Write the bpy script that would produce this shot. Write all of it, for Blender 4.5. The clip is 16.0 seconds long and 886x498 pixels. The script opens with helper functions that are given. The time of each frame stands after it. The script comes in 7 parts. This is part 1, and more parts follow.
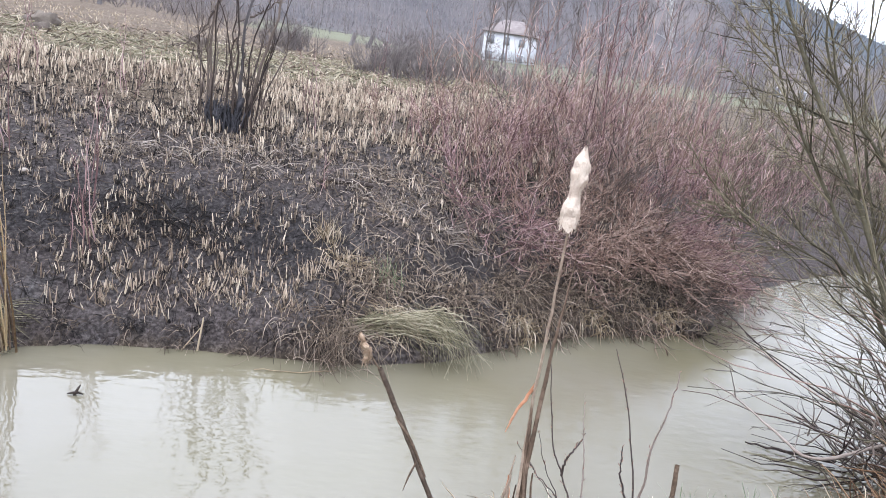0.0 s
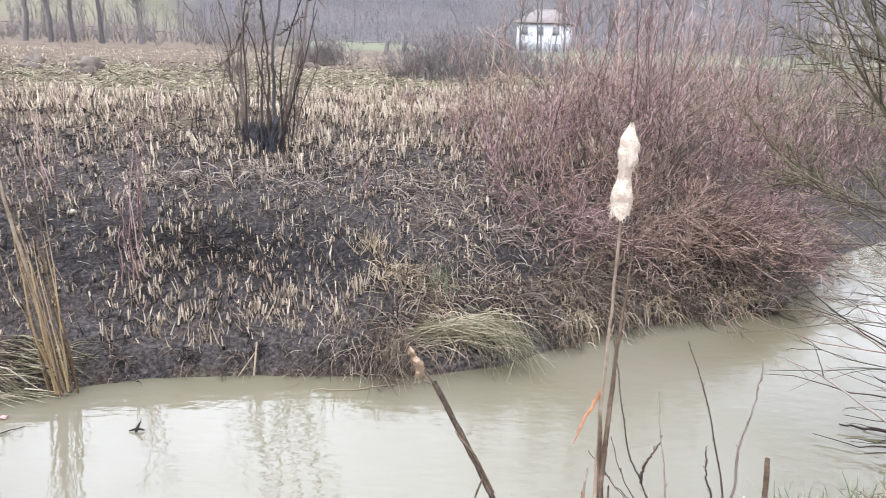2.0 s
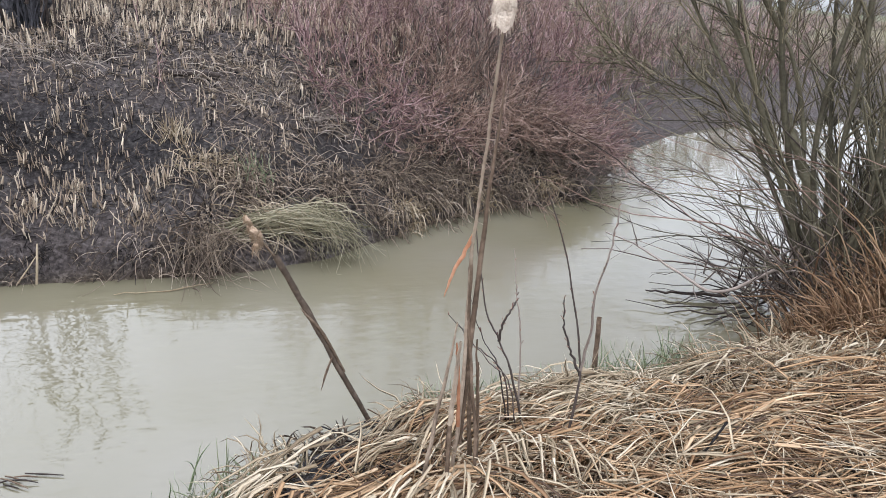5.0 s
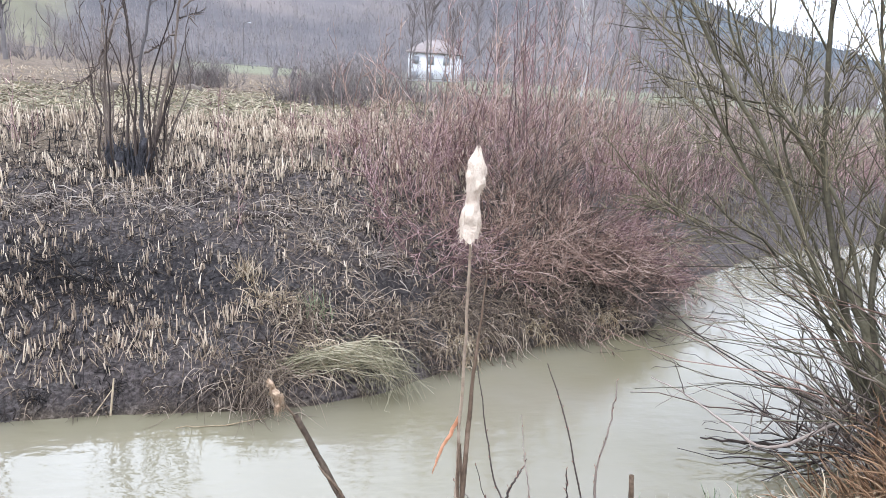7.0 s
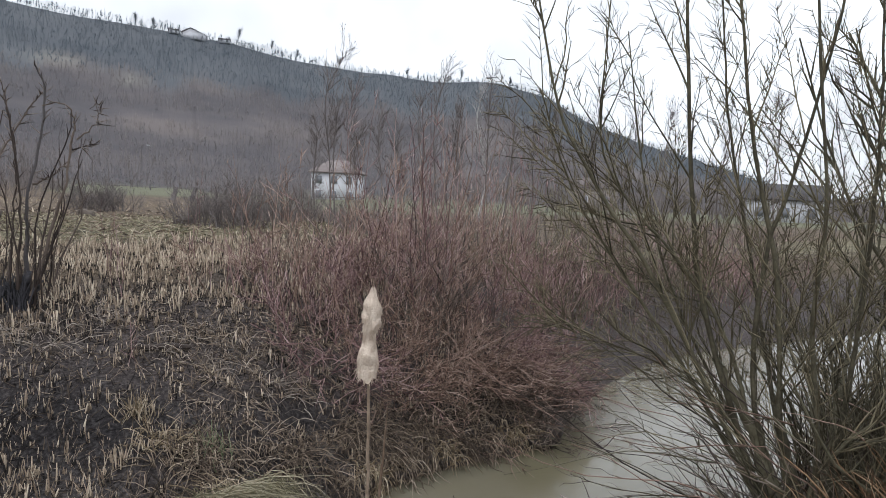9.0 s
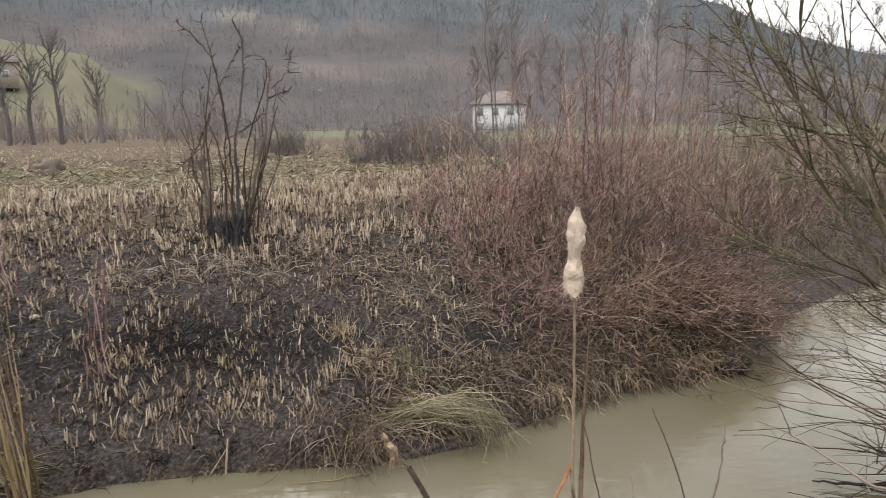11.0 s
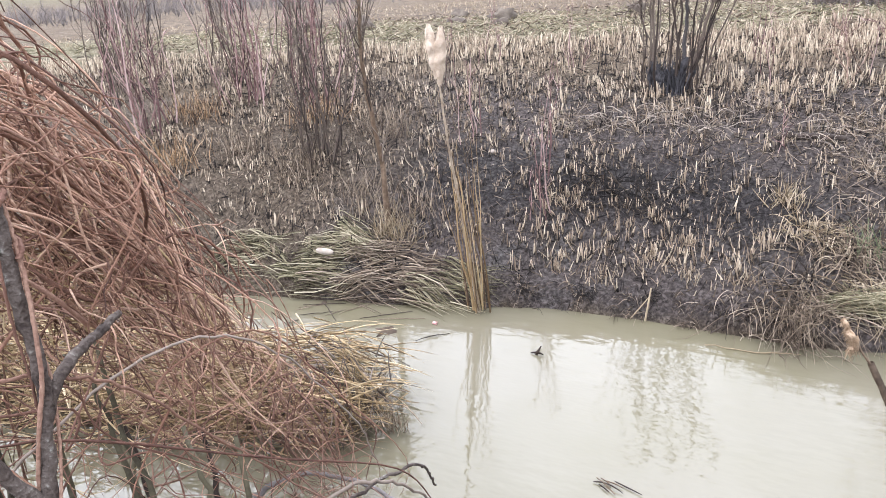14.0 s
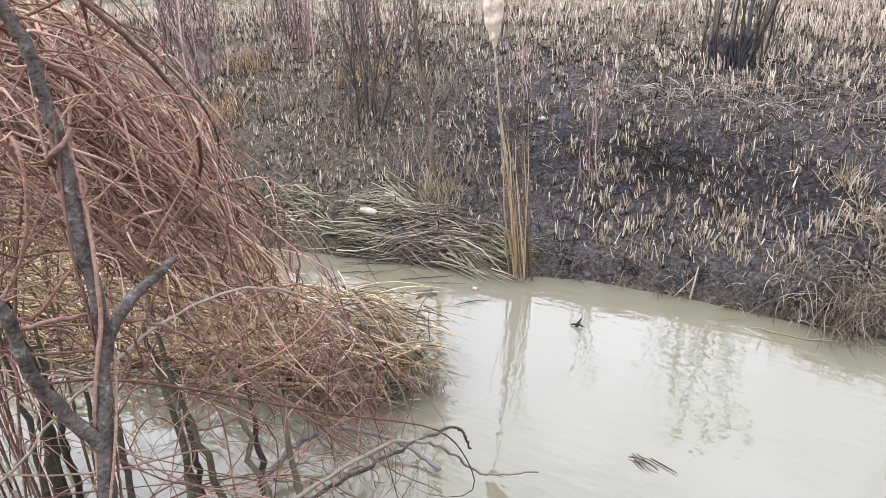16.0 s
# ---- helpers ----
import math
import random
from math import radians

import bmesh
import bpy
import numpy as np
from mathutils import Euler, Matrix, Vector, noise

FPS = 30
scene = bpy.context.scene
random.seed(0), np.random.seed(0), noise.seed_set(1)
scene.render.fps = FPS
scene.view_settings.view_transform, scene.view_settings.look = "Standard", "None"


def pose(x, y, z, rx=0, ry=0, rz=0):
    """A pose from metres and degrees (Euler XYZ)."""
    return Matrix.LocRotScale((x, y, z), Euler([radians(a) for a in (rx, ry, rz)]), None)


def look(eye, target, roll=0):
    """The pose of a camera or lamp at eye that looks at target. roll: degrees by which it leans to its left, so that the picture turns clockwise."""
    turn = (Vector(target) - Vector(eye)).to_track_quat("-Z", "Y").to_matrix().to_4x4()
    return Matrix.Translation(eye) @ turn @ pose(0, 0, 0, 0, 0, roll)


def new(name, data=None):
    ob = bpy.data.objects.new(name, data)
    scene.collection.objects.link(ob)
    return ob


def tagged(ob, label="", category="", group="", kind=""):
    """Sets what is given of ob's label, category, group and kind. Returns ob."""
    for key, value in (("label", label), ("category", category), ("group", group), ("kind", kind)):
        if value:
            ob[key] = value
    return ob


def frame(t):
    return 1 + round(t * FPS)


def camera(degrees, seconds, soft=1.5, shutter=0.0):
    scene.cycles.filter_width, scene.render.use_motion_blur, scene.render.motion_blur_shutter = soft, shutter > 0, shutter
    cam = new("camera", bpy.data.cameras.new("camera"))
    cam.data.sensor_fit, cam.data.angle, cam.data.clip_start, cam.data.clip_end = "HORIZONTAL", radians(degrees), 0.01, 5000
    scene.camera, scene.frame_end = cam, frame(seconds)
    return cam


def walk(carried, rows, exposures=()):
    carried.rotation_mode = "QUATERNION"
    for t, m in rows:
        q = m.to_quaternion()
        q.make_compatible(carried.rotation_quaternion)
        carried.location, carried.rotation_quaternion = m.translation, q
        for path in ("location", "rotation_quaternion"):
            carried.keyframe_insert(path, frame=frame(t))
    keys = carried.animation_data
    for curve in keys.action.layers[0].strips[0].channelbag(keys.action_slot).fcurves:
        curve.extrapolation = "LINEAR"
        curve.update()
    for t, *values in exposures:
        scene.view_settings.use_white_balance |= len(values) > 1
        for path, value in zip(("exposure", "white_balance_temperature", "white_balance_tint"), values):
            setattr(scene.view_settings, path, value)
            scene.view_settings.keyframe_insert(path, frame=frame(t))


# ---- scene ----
cam = camera(65.9, 16.0, soft=0.3, shutter=0.12)
PATH = [
    (0, (-0.013, -0.124, 1.833), (0.304, 1.768, 1.268), 9.03),
    (0.5, (-0.014, -0.062, 1.797), (0.232, 1.788, 1.077), 9.59),
    (1, (-0.010, -0.014, 1.776), (0.017, 1.808, 0.953), 3.21),
    (1.5, (0.031, 0.014, 1.808), (0.067, 1.895, 1.129), 2.45),
    (2, (0.038, 0.011, 1.806), (0.198, 1.919, 1.226), 1.98),
    (2.5, (0.025, 0.071, 1.761), (0.633, 1.854, 1.092), 5.29),
    (3, (0.017, 0.137, 1.699), (0.777, 1.777, 0.844), 6.53),
    (3.2, (0.022, 0.155, 1.691), (0.799, 1.783, 0.829), 5.48),
    (5.3, (-0.065, 0.166, 1.556), (0.625, 1.886, 0.805), 6.47),
    (5.5, (-0.044, 0.166, 1.577), (0.607, 1.904, 0.831), 6.31),
    (6, (0.023, 0.139, 1.674), (0.532, 1.967, 1.043), 4.52),
    (6.5, (0.098, 0.075, 1.742), (0.578, 1.945, 1.219), 3.16),
    (7, (0.141, 0.041, 1.795), (0.605, 1.923, 1.304), 3.86),
    (7.3, (0.160, 0.088, 1.804), (0.621, 1.975, 1.328), 4.10),
    (7.5, (0.144, 0.066, 1.826), (0.735, 1.937, 1.439), 4.74),
    (8, (0.142, 0.003, 1.854), (0.843, 1.868, 1.677), 4.08),
    (8.2, (0.151, 0.011, 1.859), (0.908, 1.858, 1.730), 3.80),
    (10.3, (0.125, -0.049, 1.849), (0.719, 1.848, 1.626), 0.19),
    (10.5, (0.106, -0.053, 1.844), (0.653, 1.856, 1.607), 0.60),
    (11, (0.044, -0.059, 1.842), (0.299, 1.892, 1.486), -0.85),
    (11.5, (0.003, -0.039, 1.825), (-0.091, 1.900, 1.344), -0.64),
    (12, (-0.018, -0.039, 1.824), (-0.484, 1.811, 1.225), -1.26),
    (12.5, (-0.052, -0.019, 1.814), (-0.671, 1.770, 1.167), -0.01),
    (13, (-0.050, -0.017, 1.832), (-0.714, 1.754, 1.182), -2.11),
    (13.5, (-0.065, -0.016, 1.824), (-0.857, 1.696, 1.160), -3.39),
    (14, (-0.073, -0.014, 1.814), (-0.950, 1.635, 1.098), -3.95),
    (14.5, (-0.086, -0.032, 1.821), (-1.038, 1.575, 1.107), -3.21),
    (15, (-0.102, -0.025, 1.811), (-1.112, 1.539, 1.080), -2.42),
    (15.5, (-0.110, -0.017, 1.805), (-1.109, 1.539, 1.043), -2.19),
    (16, (-0.113, -0.011, 1.800), (-1.072, 1.550, 0.997), -2.11),
]
EXPOSURES = [
    (0.0, 0.22, 6000, 15), (0.9, -0.08, 6250, 13), (1.5, -0.04, 6250, 12), (1.95, 0.4, 6150, 14), (2.5, 0.32, 6150, 14), (3.2, -0.1, 6250, 13), (5.4, -0.08, 6100, 13), (6.2, 0.12, 5900, 14), (7.0, 0.36, 5950, 13),
    (7.6, 0.4, 6000, 12), (8.2, -0.26, 5950, 12), (9.2, -0.95, 6500, 11), (10.3, -1.2, 6700, 11), (11.0, -0.5, 7150, 12), (11.5, 0.32, 6850, 12),
    (12.5, 0.45, 6650, 12), (14.0, 0.42, 6300, 15), (15.5, 0.36, 6150, 15), (16.0, 0.3, 6150, 15),
]
walk(cam, [(t, look(eye, target, roll)) for t, eye, target, roll in PATH], EXPOSURES)

# ---- sky and sun: an overcast winter day ----
SUN_EL, SUN_AZ = radians(45), radians(-120)  # azimuth from +y towards +x
world = bpy.data.worlds.new("overcast_sky")
scene.world = world
world.use_nodes = True
wn, wl = world.node_tree.nodes, world.node_tree.links
sky = wn.new("ShaderNodeTexSky")
sky.sky_type = "NISHITA"
sky.sun_disc = False
sky.sun_elevation, sky.sun_rotation = SUN_EL, SUN_AZ
sky.air_density, sky.dust_density, sky.ozone_density = 1.0, 4.0, 1.0
cloud = wn.new("ShaderNodeMix")
cloud.data_type = "RGBA"
cloud.inputs[0].default_value = 0.82
wl.new(sky.outputs[0], cloud.inputs[6])
# overcast: brighter overhead than at the horizon, and towards the hidden sun
sky_co, sky_up = wn.new("ShaderNodeTexCoord"), wn.new("ShaderNodeSeparateXYZ")
rise, veil = wn.new("ShaderNodeMapRange"), wn.new("ShaderNodeMix")
wl.new(sky_co.outputs["Generated"], sky_up.inputs[0])
wl.new(sky_up.outputs[2], rise.inputs[0])
veil.data_type = "RGBA"
veil.inputs[6].default_value, veil.inputs[7].default_value = (21, 22.3, 23.8, 1), (37, 38.5, 40.5, 1)
wl.new(rise.outputs[0], veil.inputs[0])
drift_noise, drift_span, drift_mix = wn.new("ShaderNodeTexNoise"), wn.new("ShaderNodeMapRange"), wn.new("ShaderNodeMix")
drift_noise.inputs["Scale"].default_value, drift_noise.inputs["Detail"].default_value = 2.2, 5
drift_turn = wn.new("ShaderNodeMapping")
drift_turn.inputs["Location"].default_value = (18.3, 0.0, 0.6)
wl.new(sky_co.outputs["Generated"], drift_turn.inputs["Vector"]), wl.new(drift_turn.outputs[0], drift_noise.inputs["Vector"])
drift_span.inputs[1].default_value, drift_span.inputs[2].default_value = 0.3, 0.7
drift_span.inputs[3].default_value, drift_span.inputs[4].default_value = 0.6, 1.4
wl.new(drift_noise.outputs[0], drift_span.inputs[0])
drift_mix.data_type, drift_mix.blend_type = "RGBA", "MULTIPLY"
drift_mix.inputs[0].default_value = 1.0
lean, both = wn.new("ShaderNodeMapRange"), wn.new("ShaderNodeMath")
lean.inputs[1].default_value, lean.inputs[2].default_value = -1.0, 1.0
lean.inputs[3].default_value, lean.inputs[4].default_value = 1.18, 0.74
wl.new(sky_up.outputs[0], lean.inputs[0])
both.operation = "MULTIPLY"
wl.new(lean.outputs[0], both.inputs[0]), wl.new(drift_span.outputs[0], both.inputs[1])
wl.new(veil.outputs[2], drift_mix.inputs[6]), wl.new(both.outputs[0], drift_mix.inputs[7])
wl.new(drift_mix.outputs[2], cloud.inputs[7])
wl.new(cloud.outputs[2], wn["Background"].inputs[0])
wn["Background"].inputs[1].default_value = 0.1
sun = new("sun", bpy.data.lights.new("sun", "SUN"))
sun.data.energy, sun.data.angle, sun.data.color = 0.8, radians(70), (1.0, 0.96, 0.9)
sun.matrix_world = look((0, 0, 0), (-math.sin(SUN_AZ) * math.cos(SUN_EL), -math.cos(SUN_AZ) * math.cos(SUN_EL), -math.sin(SUN_EL)))

rng = np.random.default_rng(7)


# ---- materials ----
def surf(name, cols, scale=6.0, rough=0.8, bump=0.25, island=0.5, spec=0.12, fine=60.0, metal=0.0):
    """A matt natural surface: two noises and a chance per piece choose the colour from a ramp."""
    m = bpy.data.materials.new(name)
    m.use_nodes = True
    n, l = m.node_tree.nodes, m.node_tree.links
    b = n["Principled BSDF"]
    tc = n.new("ShaderNodeTexCoord")
    big, small = n.new("ShaderNodeTexNoise"), n.new("ShaderNodeTexNoise")
    for t, s in ((big, scale), (small, fine)):
        t.inputs["Scale"].default_value = s
        t.inputs["Detail"].default_value = 4
        l.new(tc.outputs["Object"], t.inputs["Vector"])
    mix = n.new("ShaderNodeMix")
    mix.inputs[0].default_value = 0.4
    l.new(big.outputs[0], mix.inputs[2]), l.new(small.outputs[0], mix.inputs[3])
    stretch = n.new("ShaderNodeMapRange")
    stretch.inputs[1].default_value, stretch.inputs[2].default_value = 0.3, 0.7
    l.new(mix.outputs[0], stretch.inputs[0])
    geo = n.new("ShaderNodeNewGeometry")
    pick = n.new("ShaderNodeMix")
    pick.inputs[0].default_value = island
    whole, total, chance = n.new("ShaderNodeObjectInfo"), n.new("ShaderNodeMath"), n.new("ShaderNodeMath")
    chance.operation = "FRACT"
    l.new(geo.outputs["Random Per Island"], total.inputs[0]), l.new(whole.outputs["Random"], total.inputs[1])
    l.new(total.outputs[0], chance.inputs[0])
    l.new(stretch.outputs[0], pick.inputs[2]), l.new(chance.outputs[0], pick.inputs[3])
    ramp = n.new("ShaderNodeValToRGB")
    el = ramp.color_ramp.elements
    while len(el) < len(cols):
        el.new(0.5)
    for i, c in enumerate(cols):
        el[i].position = i / (len(cols) - 1)
        el[i].color = (*c, 1)
    l.new(pick.outputs[0], ramp.inputs[0])
    l.new(ramp.outputs[0], b.inputs["Base Color"])
    b.inputs["Roughness"].default_value = rough
    b.inputs["Specular IOR Level"].default_value = spec
    b.inputs["Metallic"].default_value = metal
    if bump:
        bp = n.new("ShaderNodeBump")
        bp.inputs["Strength"].default_value = bump
        bp.inputs["Distance"].default_value = 0.01
        l.new(small.outputs[0], bp.inputs["Height"])
        l.new(bp.outputs[0], b.inputs["Normal"])
    return m


STRAW = surf("dry_straw", [(0.075, 0.055, 0.038), (0.26, 0.2, 0.13), (0.44, 0.36, 0.255), (0.66, 0.58, 0.46)], 4, 0.75, 0.2, 0.75)
STUBBLE = surf("reed_stubble", [(0.055, 0.04, 0.032), (0.195, 0.148, 0.11), (0.38, 0.305, 0.228), (0.58, 0.495, 0.385), (0.8, 0.72, 0.585)], 1.1, 0.8, 0.2, 0.6)
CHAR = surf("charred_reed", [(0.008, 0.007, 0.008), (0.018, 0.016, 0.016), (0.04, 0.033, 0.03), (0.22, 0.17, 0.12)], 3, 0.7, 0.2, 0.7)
LITTER = surf("reed_litter", [(0.03, 0.024, 0.021), (0.12, 0.092, 0.072), (0.29, 0.23, 0.175), (0.56, 0.48, 0.39)], 2, 0.85, 0.2, 0.65)
MATSTRAW = surf("mat_straw", [(0.065, 0.04, 0.022), (0.26, 0.18, 0.098), (0.48, 0.36, 0.21), (0.74, 0.62, 0.45)], 3, 0.7, 0.2, 0.7)
# darker upper-slope woods, with the blue of distance haze put into the colour
HAZEDWOOD = surf("hazed_upper_wood", [(0.08, 0.098, 0.117), (0.115, 0.132, 0.15), (0.155, 0.165, 0.178)], 0.03, 0.95, 0, 0.25, 0.1, 0.2)
ASHGRASS = surf("ash_grass", [(0.06, 0.05, 0.045), (0.19, 0.158, 0.138), (0.38, 0.325, 0.28), (0.58, 0.52, 0.445)], 3, 0.8, 0.2, 0.7)
GOLDEN = surf("golden_sedge", [(0.03, 0.016, 0.0095), (0.13, 0.071, 0.036), (0.3, 0.177, 0.088), (0.44, 0.292, 0.167), (0.62, 0.475, 0.32)], 2.2, 0.6, 0.2, 0.85, 0.35)
RUSTREED = surf("rusty_reed", [(0.045, 0.024, 0.014), (0.15, 0.086, 0.047), (0.3, 0.185, 0.105), (0.47, 0.345, 0.23)], 2.2, 0.6, 0.2, 0.75, 0.3)
BIRCH = surf("birch_bark", [(0.1, 0.095, 0.095), (0.42, 0.41, 0.4), (0.62, 0.61, 0.6)], 3, 0.8, 0.2, 0.2, 0.2, 12)
SEDGE = surf("green_sedge", [(0.05, 0.048, 0.03), (0.165, 0.15, 0.092), (0.34, 0.305, 0.205), (0.56, 0.51, 0.39)], 3, 0.6, 0.2, 0.75)
GREENBLADE = surf("fresh_grass", [(0.09, 0.12, 0.06), (0.2, 0.24, 0.14), (0.36, 0.36, 0.24)], 3, 0.6, 0.2, 0.8)
REDTWIG = surf("reddish_twig", [(0.036, 0.02, 0.022), (0.14, 0.081, 0.081), (0.315, 0.2, 0.192), (0.58, 0.45, 0.425)], 5, 0.6, 0.2, 0.8)
ORANGETWIG = surf("orange_twig", [(0.046, 0.029, 0.023), (0.158, 0.102, 0.08), (0.33, 0.226, 0.182), (0.56, 0.44, 0.37)], 5, 0.6, 0.2, 0.8)
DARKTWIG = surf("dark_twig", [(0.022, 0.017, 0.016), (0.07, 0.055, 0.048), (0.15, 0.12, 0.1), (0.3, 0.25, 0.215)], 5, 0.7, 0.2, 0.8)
OLIVE = surf("olive_bark", [(0.022, 0.02, 0.014), (0.056, 0.05, 0.035), (0.112, 0.102, 0.069), (0.2, 0.186, 0.135)], 9, 0.65, 0.35, 0.5)
OLIVETWIG = surf("olive_twig", [(0.034, 0.028, 0.019), (0.09, 0.076, 0.049), (0.175, 0.15, 0.098), (0.31, 0.276, 0.19)], 6, 0.6, 0.2, 0.7)
BRAMBLE = surf("bramble_cane", [(0.05, 0.026, 0.02), (0.2, 0.106, 0.075), (0.43, 0.265, 0.19), (0.66, 0.49, 0.385)], 30, 0.75, 0.8, 0.75, 0.15, 160)
BARK = surf("lichen_bark", [(0.016, 0.012, 0.011), (0.042, 0.032, 0.029), (0.078, 0.062, 0.055), (0.115, 0.096, 0.086), (0.3, 0.3, 0.275)], 28, 0.85, 0.8, 0.05, 0.2, 140)
BURNT = surf("burnt_bark", [(0.028, 0.028, 0.033), (0.055, 0.053, 0.06), (0.105, 0.1, 0.106)], 14, 0.75, 0.7, 0.1, 0.3)
GREYBARK = surf("grey_bark", [(0.07, 0.064, 0.064), (0.13, 0.12, 0.12), (0.22, 0.2, 0.195)], 4, 0.85, 0.3, 0.6)
FLUFF = surf("cattail_fluff", [(0.44, 0.34, 0.26), (0.56, 0.455, 0.365), (0.66, 0.565, 0.47), (0.75, 0.675, 0.585)], 55, 0.95, 0.6, 0.35, 0.03, 260)
TATTER = surf("tattered_fluff", [(0.2, 0.125, 0.08), (0.4, 0.29, 0.2), (0.62, 0.5, 0.38)], 60, 0.95, 0.6, 0.3, 0.05, 200)
CTSTEM = surf("cattail_stem", [(0.1, 0.073, 0.054), (0.29, 0.228, 0.172), (0.48, 0.41, 0.32)], 14, 0.7, 0.3, 0.3)
STALK = surf("rotted_stalk", [(0.03, 0.023, 0.018), (0.08, 0.06, 0.045), (0.17, 0.13, 0.1)], 22, 0.8, 0.5, 0.2)
CTDARK = surf("weathered_stem", [(0.05, 0.036, 0.026), (0.12, 0.085, 0.06), (0.26, 0.19, 0.14)], 18, 0.75, 0.4, 0.2)
RUST = surf("rust_leaf", [(0.2, 0.085, 0.045), (0.34, 0.16, 0.09), (0.45, 0.26, 0.17)], 20, 0.7, 0.2, 0.2)
SAPLING = surf("sapling_bark", [(0.034, 0.018, 0.015), (0.125, 0.064, 0.049), (0.24, 0.14, 0.105), (0.4, 0.27, 0.205)], 24, 0.75, 0.6, 0.6, 0.2, 150)
WOODLAND = surf("bare_woodland", [(0.11, 0.11, 0.122), (0.15, 0.143, 0.15), (0.195, 0.173, 0.168), (0.25, 0.215, 0.197)], 0.02, 0.95, 0, 0.25, 0.1, 0.15)
MIDWOOD = surf("bare_thicket", [(0.1, 0.087, 0.084), (0.165, 0.144, 0.138), (0.26, 0.23, 0.222)], 0.5, 0.9, 0, 0.7, 0.1, 3)
WHITEWALL = surf("white_plaster", [(0.45, 0.46, 0.49), (0.56, 0.57, 0.6), (0.66, 0.67, 0.69)], 0.8, 0.85, 0.1, 0.1, 0.2, 9)
ROOFGREY = surf("grey_roof", [(0.1, 0.085, 0.08), (0.14, 0.12, 0.115), (0.19, 0.165, 0.16)], 1.5, 0.8, 0.3, 0.1)
ROOFPALE = surf("weathered_roof", [(0.15, 0.127, 0.122), (0.21, 0.182, 0.175), (0.29, 0.256, 0.248)], 1.5, 0.8, 0.3, 0.1)
ROOFDARK = surf("dark_roof", [(0.05, 0.05, 0.056), (0.09, 0.088, 0.092), (0.13, 0.125, 0.125)], 1.5, 0.8, 0.3, 0.1)
PANE = surf("window_glass", [(0.16, 0.17, 0.19), (0.22, 0.23, 0.25)], 1, 0.15, 0, 0.2, 0.5)
PALE = surf("weathered_plastic", [(0.6, 0.55, 0.45), (0.75, 0.7, 0.6)], 20, 0.5, 0.1, 0.2)
PINK = surf("pink_plastic", [(0.45, 0.2, 0.2), (0.6, 0.4, 0.38)], 20, 0.5, 0.1, 0.2)
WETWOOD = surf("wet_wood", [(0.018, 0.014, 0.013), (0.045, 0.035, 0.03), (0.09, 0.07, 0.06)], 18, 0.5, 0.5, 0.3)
CLAY = surf("pale_clay", [(0.22, 0.19, 0.16), (0.34, 0.3, 0.26), (0.46, 0.42, 0.37)], 20, 0.85, 0.4, 0.1)
STONE = surf("clod", [(0.06, 0.05, 0.045), (0.12, 0.1, 0.085), (0.2, 0.17, 0.14)], 5, 0.9, 0.6, 0.2)


